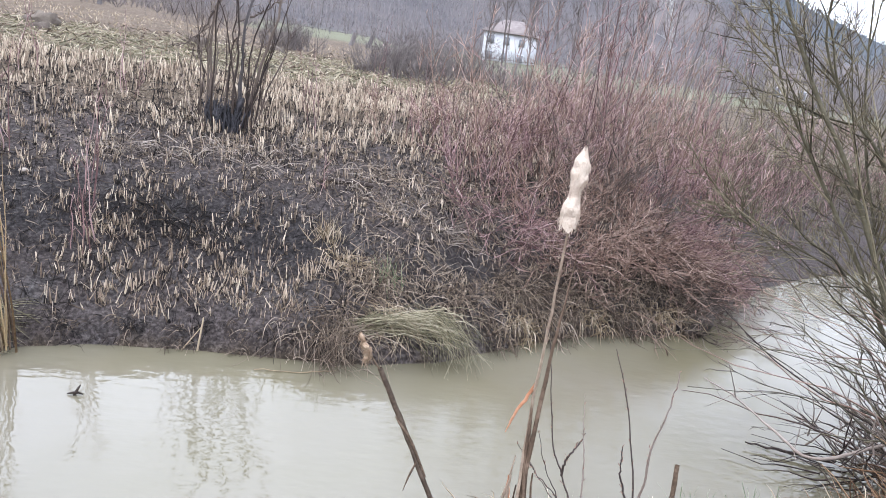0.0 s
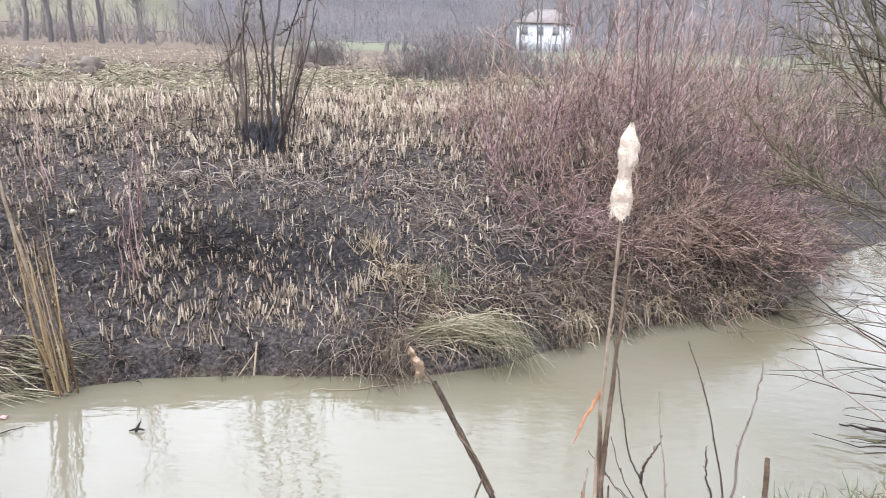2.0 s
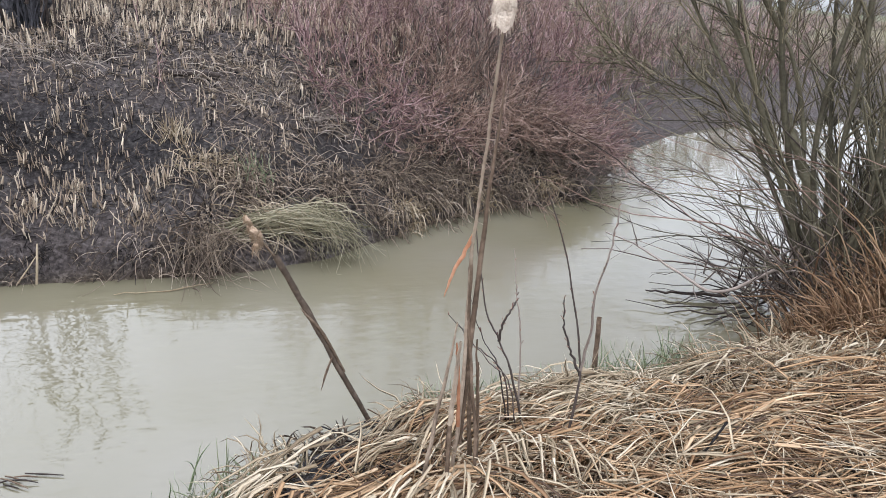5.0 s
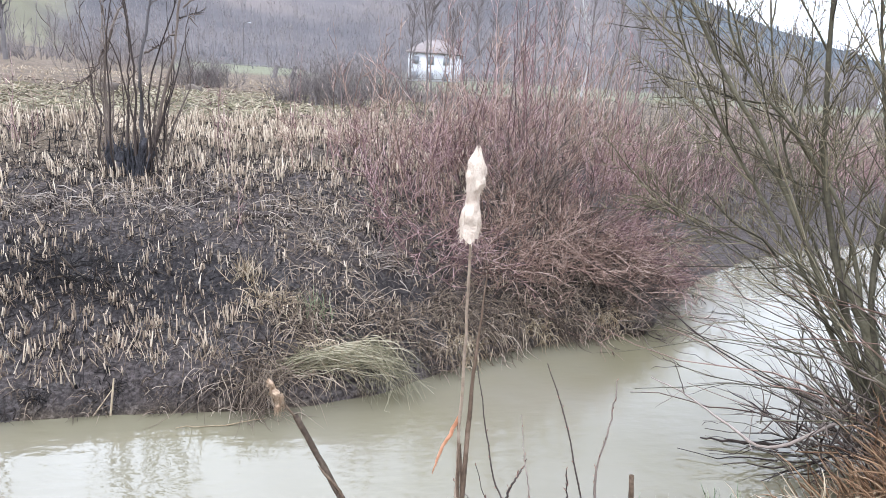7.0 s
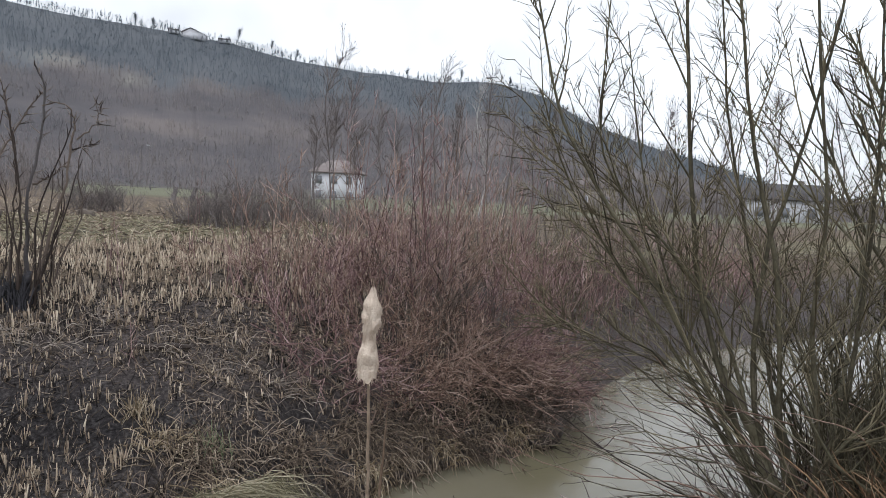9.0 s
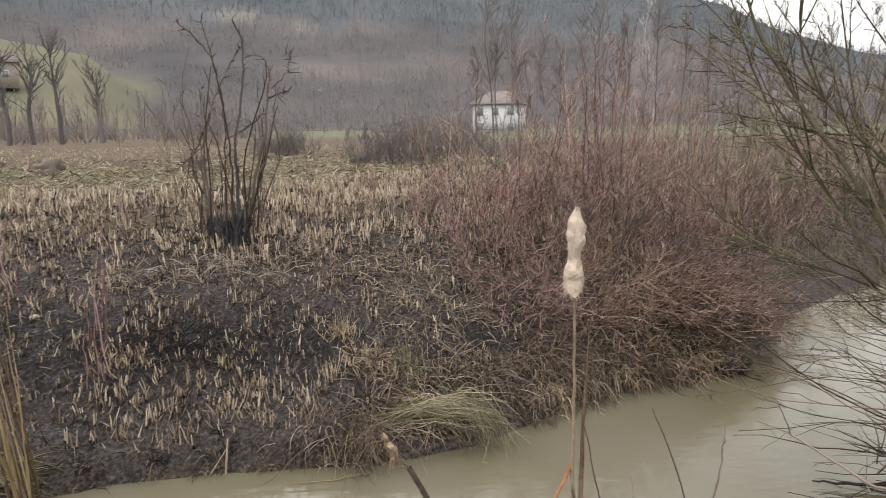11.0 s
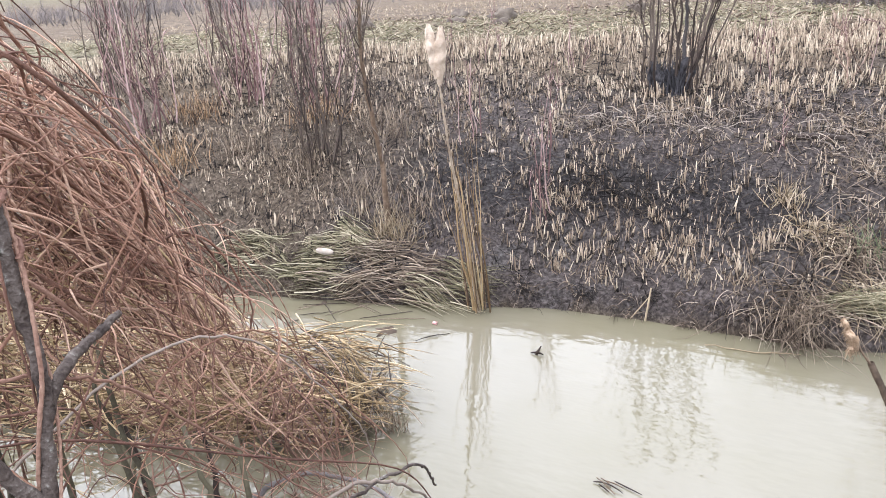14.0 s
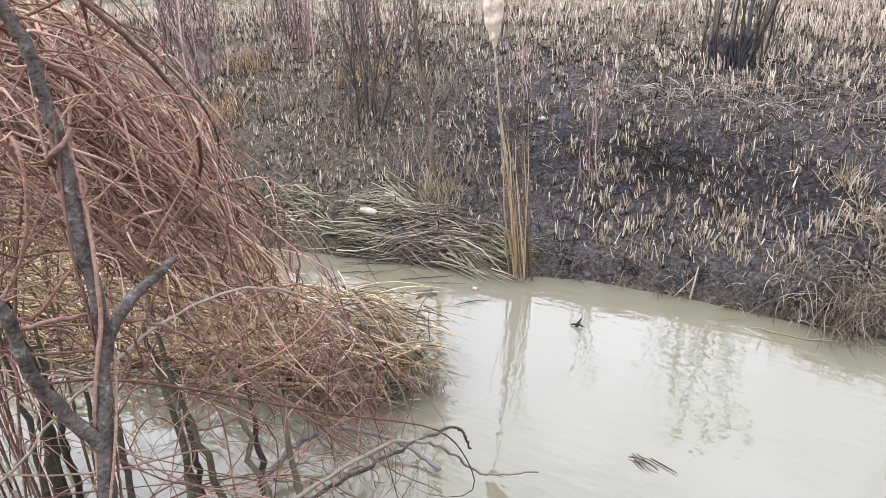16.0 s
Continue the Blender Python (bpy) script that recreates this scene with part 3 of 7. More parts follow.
for zname, zval in zones.items():
    att = ground.data.attributes.new(zname, "FLOAT", "POINT")
    att.data.foreach_set("value", np.clip(zval, 0, 1).astype(np.float32).ravel())

low = np.min([GZ[:-1, :-1], GZ[1:, :-1], GZ[1:, 1:], GZ[:-1, 1:]], axis=0)
wet = (low < 0.02) & (np.hypot(GX, GY)[:-1, :-1] < 90)
wq = quads[wet.ravel()]
used, back = np.unique(wq, return_inverse=True)
wv = verts[used].copy()
wv[:, 2] = 0.0
water = tagged(new("water", mesh_of("water", [(wv, back.reshape(-1, 4))], water_material())), "murky grey-green stream with faint ripples", "water", "", "structure")


def on_ground(x, y, lift=0.0):
    return np.stack([x, y, height(x, y) + lift], -1)


def scatter(n, x0, x1, y0, y1, keep):
    """n random places of the rectangle that keep() accepts."""
    xs, ys = [], []
    have = 0
    while have < n:
        x, y = rng.uniform(x0, x1, 4 * n), rng.uniform(y0, y1, 4 * n)
        k = keep(x, y)
        xs.append(x[k])
        ys.append(y[k])
        have += int(k.sum())
    return np.concatenate(xs)[:n], np.concatenate(ys)[:n]


def blades(x, y, h0, h1, tilt, r0, K=3, flat=0.45, sag=0.0, wob=0.03, cap=True, tip=0.28, lift=-0.01):
    n = len(x)
    d = np.stack([rng.normal(0, tilt, n), rng.normal(0, tilt, n), np.ones(n)], -1)
    P = strands(on_ground(x, y, lift), d, rng.uniform(h0, h1, n), sag, K, wob + 0.03)
    return tubes(P, taper(P, r0, r0 * tip, 0.55), 4, flat, cap)


def stubs(x, y, h0, h1, tilt, r0, burn=0.5, leaves=3, fan=0.06):
    """Cut reeds with a scorched foot: each a few pale sheaths side by side and, a little wider, their black lower parts."""
    n = len(x)
    d = np.repeat(np.stack([rng.normal(0, tilt, n), rng.normal(0, tilt, n), np.ones(n)], -1), leaves, 0)
    L = np.repeat(rng.uniform(h0, h1, n), leaves) * rng.uniform(0.55, 1.1, n * leaves)
    foot = np.repeat(on_ground(x, y, -0.01), leaves, 0)
    off = rng.normal(0, 1, (n * leaves, 3)) * (1, 1, 0)
    foot = foot + off * r0 * 1.1
    d = d + off * fan
    P = strands(foot, d, L, 0.0, 3, 0.04)
    Q = strands(foot, d, L * rng.uniform(0.1, burn, n * leaves), 0.0, 2, 0.0)
    return tubes(P, taper(P, r0 * 1.05, r0 * 0.4, 0.4), 4, 0.35, True), tubes(Q, taper(Q, r0 * 1.45, r0 * 1.1, 0.3), 4, 0.6, True)


# ---- far bank: burnt reed stubble ----
def far_zone(lo, hi):
    def keep(x, y):
        f, _, _, b = bank(x, y)
        return b & (f > lo) & (f < hi) & (((x - 0.93) / 0.21) ** 2 + ((y - 4.4) / 0.14) ** 2 > 1)
    return keep


def clumped(n, per, spread, box, keep):
    cx, cy = scatter(n // per, *box, keep)
    x = np.repeat(cx, per) + rng.normal(0, spread, len(cx) * per)
    y = np.repeat(cy, per) + rng.normal(0, spread, len(cx) * per)
    return x, y


pieces, scorched = [], []
for n, per, spread, box, lo, hi, h0, h1, tilt, r0, burn, leaves in (
    (1650, 2, 0.06, (-5, 3.0, 2.5, 7.5), 0.3, 2.4, 0.04, 0.115, 0.15, 0.0052, 0.7, 3),
    (900, 3, 0.05, (-5, 3.0, 2.5, 7.5), 0.3, 2.6, 0.03, 0.1, 0.36, 0.003, 0.4, 2),
    (1900, 2, 0.06, (-5, 3.0, 2.5, 7.5), 0.5, 2.6, 0.03, 0.075, 0.1, 0.004, 0.8, 2),
    (150, 3, 0.06, (-1.6, 0.2, 3.6, 4.4), 0.24, 0.62, 0.045, 0.13, 0.18, 0.0058, 0.5, 3),
    (1500, 3, 0.07, (-9, -1.2, 4, 10.5), 1.7, 5.2, 0.055, 0.15, 0.14, 0.0055, 0.55, 3),
    (2600, 3, 0.07, (-1.2, 4.5, 4, 10.5), 1.7, 5.2, 0.065, 0.165, 0.12, 0.006, 0.42, 3),
    (3600, 3, 0.08, (-12, 5, 6, 12), 4.2, 6.6, 0.09, 0.22, 0.18, 0.0075, 0.35, 2),
):
    x, y = clumped(n, per, spread, box, far_zone(lo, hi))
    pale, black = stubs(x, y, h0, h1, tilt, r0, burn, leaves)
    pieces.append(pale)
    scorched.append(black)
low = pieces.pop(3)
bundle("reed_stubble", "pale cut reed stubble standing in burnt mud", "stubble", pieces, STUBBLE, "stub", [(low, 450, 3, 150)], (-0.7, 3.9, float(height(-0.7, 3.9))))
pieces = scorched
x, y = clumped(3000, 3, 0.03, (-5, 3.0, 2.5, 7.5), far_zone(0.15, 2.6))
pieces.append(blades(x, y, 0.03, 0.1, 0.25, 0.0055, 2))
x, y = clumped(2700, 3, 0.03, (-9, 4.5, 4, 11.5), far_zone(2.0, 6.4))
pieces.append(blades(x, y, 0.05, 0.16, 0.25, 0.0062, 2))
stuff("charred_stubble", pieces, CHAR, "charred black reed stubs on the burnt bank", "stubble")


def lying(n, box, keep, L0, L1, r, K=3, rise=0.12, lift=0.012, heading=None, spread=3.2):
    """Blades lying on the ground, following it roughly."""
    x, y = scatter(n, *box, keep)
    a = rng.uniform(0, 2 * np.pi, n) if heading is None else heading + rng.normal(0, spread, n)
    L = rng.uniform(L0, L1, n)
    s = np.linspace(-0.5, 0.5, K)
    px = x[:, None] + np.cos(a)[:, None] * L[:, None] * s
    py = y[:, None] + np.sin(a)[:, None] * L[:, None] * s
    pz = height(px, py) + lift + rng.random((n, 1)) * 0.015 + rng.normal(0, rise, (n, 1)) * L[:, None] * s
    bend = rng.normal(0, 0.06, (n, 1)) * L[:, None] * (s**2) * 4
    P = np.stack([px - np.sin(a)[:, None] * bend, py + np.cos(a)[:, None] * bend, pz], -1)
    return tubes(P, taper(P, r, r * 0.4), 3, 0.4)


stuff("charred_litter", [
    lying(6000, (-5, 3.2, 2.5, 7.5), far_zone(0.06, 2.8), 0.03, 0.13, 0.003, 3, 0.25),
    lying(3000, (-9, 5, 4, 11.5), far_zone(2.2, 6.5), 0.05, 0.2, 0.004, 3, 0.25),
    lying(190, (-1.7, -0.3, 3.95, 4.7), lambda x, y: rng.random(x.shape) < np.exp(-(((x + 1.05) / 0.3) ** 2) - ((y - 4.25) / 0.16) ** 2), 0.06, 0.2, 0.0036, 4, 0.5, 0.02),
], CHAR, "blackened reed scraps over the burnt mud", "litter")
stuff("reed_litter", [
    lying(6500, (-5, 3.2, 2.5, 7.5), far_zone(0.22, 2.8), 0.02, 0.1, 0.0019, 3, 0.25),
    lying(420, (-1.8, 0.6, 4.6, 6.0), far_zone(1.1, 2.4), 0.05, 0.2, 0.0024, 4, 0.35),
    lying(5200, (-9, 5, 4, 11.5), far_zone(2.2, 6.5), 0.03, 0.14, 0.0026, 3, 0.35),
    lying(3200, (-12, 5, 8, 16), far_zone(5.8, 12.0), 0.06, 0.22, 0.007, 3, 0.3),
    lying(2000, (0.9, 3.4, 3.9, 6.2), far_zone(0.35, 1.8), 0.06, 0.26, 0.0026, 4, 0.25),
    lying(700, (0.1, 1.0, 3.9, 5.6), far_zone(0.35, 1.6), 0.05, 0.22, 0.0024, 4, 0.3),
    lying(2200, (-14, 6, 10, 24), far_zone(7.5, 18.0), 0.08, 0.26, 0.012, 3, 0.35, 0.02),
], LITTER, "broken dead reed litter strewn over the burnt ground", "litter")


def swathe(n, per, box, keep, L0, L1, r, heading, spread, lift0, lift1, K=7, arch=0.08, drop=0.0, size=0.05, tight=0.13, flat=0.3):
    """Bundles of laid blades: each bundle has one heading, bend and lift."""
    m = n // per
    cx, cy = scatter(m, *box, keep)
    a0 = heading(cx, cy) + rng.normal(0, spread, m)
    l0, up, hump, bend = rng.uniform(L0, L1, m), rng.uniform(lift0, lift1, m), rng.uniform(0.1, 1.6, m), rng.normal(0, 0.09, m)
    rp = lambda v: np.repeat(v, per)  # noqa: E731
    k = m * per
    a, L = rp(a0) + rng.normal(0, tight, k), rp(l0) * rng.uniform(0.65, 1.15, k)
    x, y = rp(cx) + rng.normal(0, size, k), rp(cy) + rng.normal(0, size, k)
    s = np.linspace(0, 1, K)
    px = x[:, None] + np.cos(a)[:, None] * L[:, None] * s
    py = y[:, None] + np.sin(a)[:, None] * L[:, None] * s
    lift = (rp(up) + rng.normal(0, 0.015, k))[:, None]
    pz = np.maximum(height(px, py), 0.0) + np.maximum(0.004, lift * (1 - drop * s**1.5)) + arch * L[:, None] * np.sin(np.pi * s) * (rp(hump) * rng.uniform(0.6, 1.3, k))[:, None]
    curl = (rp(bend) + rng.normal(0, 0.05, k))[:, None] * L[:, None] * s**2
    P = np.stack([px - np.sin(a)[:, None] * curl, py + np.cos(a)[:, None] * curl, pz], -1)
    return tubes(P, taper(P, r * 1.15, r * 0.35, 0.45), 3, flat, False, True)


# dead tufts hanging over the far water's edge and standing on the bank
def tuft(name, label, c, n, L0, L1, mat, spread=0.08, tilt=0.5, sag=0.4, lean=(0, 0, 0), r=0.0028, group="", parts=(1.0,)):
    x, y = c[0] + rng.normal(0, spread, n), c[1] + rng.normal(0, spread * 0.7, n)
    p = np.stack([x, y, np.maximum(height(x, y), 0.01)], -1)
    d = np.stack([rng.normal(0, tilt, n), rng.normal(0, tilt, n), rng.uniform(0.5, 1.1, n)], -1) + np.array(lean)
    P = strands(p, d, rng.uniform(L0, L1, n), sag * rng.uniform(0.5, 1.5, n), 6, 0.03)
    P[..., 2] = np.maximum(P[..., 2], np.maximum(height(P[..., 0], P[..., 1]), 0.0) + 0.004)
    ob = thing(name, label, "grass tuft", (c[0], c[1], float(height(c[0], c[1]))), group)
    part("blade_mass", [tubes(P, taper(P, r, r * 0.25, 0.4), 3, 0.4)], mat, ob, "", True, "stuff")
    return ob


tuft("grass_tuft", "pale dry grass tuft standing on the burnt bank", (-0.07, 4.24), 80, 0.09, 0.2, STRAW, 0.05, 0.28, 0.2)
tuft("grass_tuft", "low dry grass tuft spilling down the bank", (0.06, 4.05), 90, 0.1, 0.25, STRAW, 0.08, 0.6, 0.5, (0.3, -0.3, 0))
def combed(label, n, root, over, tip, jitter, mat, r=0.003):
    """A tussock whose blades rise from a root, bend over and hang down to the tips."""
    p, c, q = (np.array(v) + rng.normal(0, 1, (n, 3)) * np.array(j) for v, j in zip((root, over, tip), jitter))
    t = np.linspace(0, 1, 8)[None, :, None]
    P = p[:, None] * (1 - t) ** 2 + 2 * c[:, None] * t * (1 - t) + q[:, None] * t**2 + wander(n, 8) * 0.03
    P[..., 2] = np.maximum(P[..., 2], np.maximum(height(P[..., 0], P[..., 1]), 0.0) + 0.004)
    ob = thing("sedge_tussock", label, "grass tuft", (root[0], root[1], float(height(root[0], root[1]))), "sedge on the far bank")
    R = taper(P, r, r * 0.25, 0.4)
    for i in range(n):
        part("blade", [tubes(P[i : i + 1], R[i : i + 1], 4, 0.35)], mat, ob)


combed("sedge tussock combed sideways with long green-tinged blades", 110, (0.19, 3.66, 0.15), (0.46, 3.6, 0.31), (0.78, 3.56, 0.17), ((0.06, 0.05, 0.02), (0.08, 0.05, 0.035), (0.1, 0.05, 0.06)), SEDGE)
combed("sedge tussock with pale blades hanging into the water", 105, (0.56, 3.74, 0.22), (0.72, 3.64, 0.31), (0.8, 3.52, 0.02), ((0.07, 0.04, 0.02), (0.08, 0.05, 0.03), (0.09, 0.06, 0.03)), SEDGE)
combed("brown dead sedge tussock drooping at the water's edge", 85, (0.16, 3.62, 0.16), (0.06, 3.5, 0.24), (0.08, 3.42, 0.02), ((0.07, 0.05, 0.02), (0.09, 0.06, 0.04), (0.11, 0.05, 0.02)), LITTER)
combed("straw-coloured sedge wisps laid over the bank", 36, (0.3, 3.78, 0.26), (0.42, 3.66, 0.31), (0.5, 3.52, 0.1), ((0.1, 0.05, 0.02), (0.1, 0.05, 0.04), (0.14, 0.06, 0.06)), STRAW)
for k in range(16):
    cx = -1.55 + 0.11 * k + 0.05 * math.sin(k * 2.3)
    tuft("hanging_litter", "dark wet dead leaves hanging down the muddy edge", (cx, float(line_y(cx, FAR_SHORE)) + 0.07 + 0.03 * math.sin(k * 1.7)), 26 + 8 * (k % 3), 0.05, 0.15, (WETWOOD, LITTER, CHAR)[k % 3], 0.05, 0.5, 0.8, (0.05, -0.5, 0.1), 0.0026, "dead leaves at the muddy edge")
tuft("green_sedge_tuft", "thin upright grey-green sedge tuft", (0.36, 3.98), 34, 0.12, 0.24, GREENBLADE, 0.06, 0.25, 0.3, (0, 0, 0.3), 0.003, "sedge on the far bank")
for cx, cy in ((0.02, 3.62), (0.3, 3.95), (0.8, 4.02), (1.2, 4.25), (1.45, 4.35), (1.8, 4.5), (2.2, 4.65), (2.6, 4.75)):
    tuft("dead_tussock", "dead grey-brown grass tussock hanging down the bank", (cx, cy), 230, 0.2, 0.42, LITTER, 0.12, 0.55, 0.7, (0.1, -0.6, -0.1), 0.0027, "dead tussocks by the water")
for cx in (1.1, 1.3, 1.5, 1.7, 1.9, 2.1, 2.3, 2.5, 2.7):
    tuft("hanging_grass", "pale dead grass hanging over the undercut bank", (cx, float(line_y(cx, FAR_SHORE)) + 0.1), 105, 0.12, 0.32, STRAW if round(cx * 10) % 6 == 1 else LITTER, 0.07, 0.32, 0.95, (0.05, -0.6, 0.1), 0.0038, "grass hanging at the waterline")
for cx, cy, hd, n in ((-2.95, 3.28, 0.35, 150), (-2.6, 3.3, 0.3, 190), (-2.25, 3.38, 0.2, 190), (-1.95, 3.4, -0.1, 130), (-3.4, 3.2, 0.3, 130), (-2.75, 3.45, 0.1, 120)):
    mg = thing("matted_grass", "pale matted dead grass laid flat along the shore", "dead grass", (cx, cy, float(height(cx, cy))), "matted grass on the shore")
    part("blade_mass", [swathe(n, 16, (cx - 0.22, cx + 0.16, cy - 0.16, cy + 0.12), lambda x, y: x < 9, 0.22, 0.46, 0.0036, lambda x, y, h=hd: h + 0 * x, 0.22, 0.0, 0.04, 7, 0.035, 0.6, 0.04)], LITTER if n == 190 else SEDGE, mg, "", True, "stuff")
for cx, cy in ((-1.0, 3.66), (-0.75, 3.74), (-0.5, 3.7), (-0.25, 3.72), (-1.25, 3.7), (-0.6, 3.95), (-0.15, 3.95), (-1.4, 4.1)):
    tuft("short_grass_tuft", "short burnt-off straw tuft on the muddy bank", (cx, cy), 40, 0.05, 0.13, STUBBLE, 0.06, 0.3, 0.15, (0, 0, 0.3), 0.0034, "short tufts on the bank")
for cx, cy in ((-1.0, 5.1), (-0.7, 5.2), (-1.3, 5.0), (-0.3, 5.3), (0.1, 4.9), (0.4, 4.7), (-1.6, 4.9), (-0.65, 4.95), (0.65, 4.95), (0.3, 5.2), (0.8, 4.6)):
    tuft("flattened_grass", "flattened ash-grey dead grass near the burnt stump", (cx, cy), 60, 0.1, 0.3, ASHGRASS, 0.1, 0.8, 0.5, (0.05, -0.4, -0.1), 0.0032, "flattened grass on the bank")
for cx, cy in ((-3.3, 3.9), (-2.7, 3.8), (-3.9, 4.0), (-4.4, 3.7), (-2.3, 3.75), (-3.6, 4.6), (-4.8, 4.4), (-2.9, 4.5)):
    tuft("standing_grass", "standing brown dead grass tuft on the far bank", (cx, cy), 130, 0.12, 0.36, (GOLDEN, LITTER)[round(cx * 10) % 2], 0.14, 0.3, 0.3, (0, 0, 0.3), 0.0026, "standing grass on the bank")


# ---- shrubs ----
def shrub(name, label, base, n, L0, L1, mat, spread=0.15, tilt=0.35, ntw=6, twl=0.3, r=0.006, lean=(0, 0, 0), sag=0.0, group="", category="shrub", K=8, fine=10, wob=0.05, hair=0.0013, split=False):
    x, y = base[0] + rng.normal(0, spread, n), base[1] + rng.normal(0, spread, n)
    p = on_ground(x, y, -0.03)
    p[:, 2] = np.maximum(p[:, 2], -0.05)
    d = np.stack([rng.normal(0, tilt, n), rng.normal(0, tilt, n), np.ones(n)], -1) + np.array(lean)
    P = strands(p, d, rng.uniform(L0, L1, n), sag, K, wob)
    if sag:
        P[..., 2] = np.maximum(P[..., 2], np.maximum(height(P[..., 0], P[..., 1]), 0.0) + 0.01)
    ob = thing(name, label, category, (base[0], base[1], float(height(base[0], base[1]))), group)
    R = taper(P, r, r * 0.3, 0.45)
    if split:
        for i in range(n):
            part("stem", [tubes(P[i : i + 1], R[i : i + 1], 5)], mat, ob)
    else:
        part("stem_mass", [tubes(P, R, 4)], mat, ob, "", True, "stuff")
    if ntw:
        T = twigs(P, n * ntw, twl, 0.65, 0.15, 0.98, 0.0, 4, 0.05, 0.1)
        T2 = twigs(T, n * fine, twl * 0.45, 0.6, 0.2, 1.0, 0.0, 2, 0.0, 0.1)
        part("twig_mass", [tubes(T, taper(T, r * 0.45, hair, 0.4), 3), tubes(T2, taper(T2, hair * 1.4, hair * 0.8), 3)], mat, ob, "", True, "stuff")
    return ob


# burnt willow stool on the field's edge
def burnt_willow():
    c = (-0.98, 5.62)
    z = float(height(*c))
    ob = thing("burnt_willow", "multi-stemmed willow with a charred black stump base", "shrub", (*c, z))
    pcs = []
    for dx, dy, h, r, lx in ((-0.1, 0.0, 0.24, 0.042, -0.03), (-0.02, 0.04, 0.2, 0.04, 0.02), (0.06, 0.0, 0.27, 0.036, 0.05), (0.1, 0.03, 0.2, 0.034, 0.07), (-0.05, -0.04, 0.16, 0.045, 0.0)):
        pcs.append(sweep([(c[0] + dx, c[1] + dy, z - 0.05), (c[0] + dx + lx * 0.4, c[1] + dy, z + h * 0.5), (c[0] + dx + lx, c[1] + dy, z + h * 0.85), (c[0] + dx + lx * 1.2, c[1] + dy, z + h)], [r * 1.1, r * 0.95, r * 0.8, r * 0.35], 9, 18, 0.006)[1])
    H = strands(np.stack([c[0] + rng.uniform(-0.13, 0.13, 90), c[1] + rng.normal(0, 0.05, 90), np.full(90, z)], -1), np.stack([rng.normal(0, 0.2, 90), rng.normal(0, 0.2, 90), np.ones(90)], -1), rng.uniform(0.1, 0.3, 90), 0.0, 4, 0.05)
    part("charred_fuzz", [tubes(H, taper(H, 0.008, 0.002, 0.5), 4)], BURNT, ob, "", True, "stuff")
    part("stump", pcs, BURNT, ob, "charred black stump")
    n = 24
    p = np.stack([c[0] + rng.uniform(-0.22, 0.25, n), c[1] + rng.normal(0, 0.08, n), np.full(n, z + 0.02)], -1)
    d = np.stack([(p[:, 0] - c[0]) * 0.35 + rng.normal(0, 0.09, n), rng.normal(0, 0.15, n), np.ones(n)], -1)
    P = strands(p, d, rng.uniform(0.6, 1.5, n), 0.0, 9, 0.05)
    R = taper(P, 0.0065, 0.0022, 0.5)
    for i in range(n):
        part("stem", [tubes(P[i : i + 1], R[i : i + 1], 5)], DARKTWIG, ob)
    # offsets across and up from the stool's foot
    arms = (
        (0.02, 0.02, ((0.1, 0.1), (0.1, 0.49), (0.11, 0.81), (0.18, 1.21), (0.21, 1.57), (0.15, 1.75))),
        (0.012, 0.05, ((-0.12, 0.1), (-0.15, 0.71), (-0.08, 1.05), (0.02, 1.28), (0.12, 1.47), (0.2, 1.56))),
        (0.011, -0.05, ((0.06, 0.15), (0.07, 0.81), (0.01, 1.33), (-0.05, 1.52), (-0.26, 1.75))),
        (0.009, 0.0, ((0.0, 0.15), (0.02, 0.65), (0.04, 1.08), (-0.03, 1.51), (-0.09, 1.75))),
        (0.015, -0.02, ((0.14, 0.1), (0.24, 0.49), (0.35, 0.9), (0.39, 1.22), (0.41, 1.37), (0.34, 1.49), (0.2, 1.46))),
        (0.006, 0.0, ((0.39, 1.16), (0.46, 1.19), (0.57, 1.23))),
        (0.006, 0.0, ((0.42, 1.24), (0.53, 1.35), (0.57, 1.46), (0.54, 1.53))),
        (0.009, 0.0, ((-0.07, 1.05), (-0.2, 0.76), (-0.33, 0.63), (-0.45, 0.6))),
        (0.008, 0.06, ((-0.15, 0.1), (-0.16, 0.5), (-0.16, 0.89), (-0.13, 1.25))),
        (0.008, 0.0, ((0.14, 0.9), (0.26, 0.97), (0.36, 1.07))),
    )
    spurs = []
    for k, (r, dy, pts) in enumerate(arms):
        line, pc = sweep([(c[0] + a, c[1] + dy + 0.02 * math.sin(i * 2.1), z + u) for i, (a, u) in enumerate(pts)], np.interp(np.linspace(0, 1, len(pts)), [0, 0.3, 1], [r * 1.1, r * 0.62, r * 0.3]), 6, 30, 0.0045)
        part("limb", [pc], GREYBARK if k == 0 else DARKTWIG, ob)
        spurs.append(line[0])
    S = twigs(np.array(spurs), 220, 0.14, 0.9, 0.25, 1.0, 0.0, 3, 0.05, 0.1)
    T = twigs(P, 170, 0.24, 0.6, 0.3, 1.0, 0.0, 4, 0.08, 0.1)
    part("twig_mass", [tubes(S, taper(S, 0.0035, 0.0018), 3), tubes(T, taper(T, 0.0026, 0.0014), 3)], DARKTWIG, ob, "", True, "stuff")


burnt_willow()

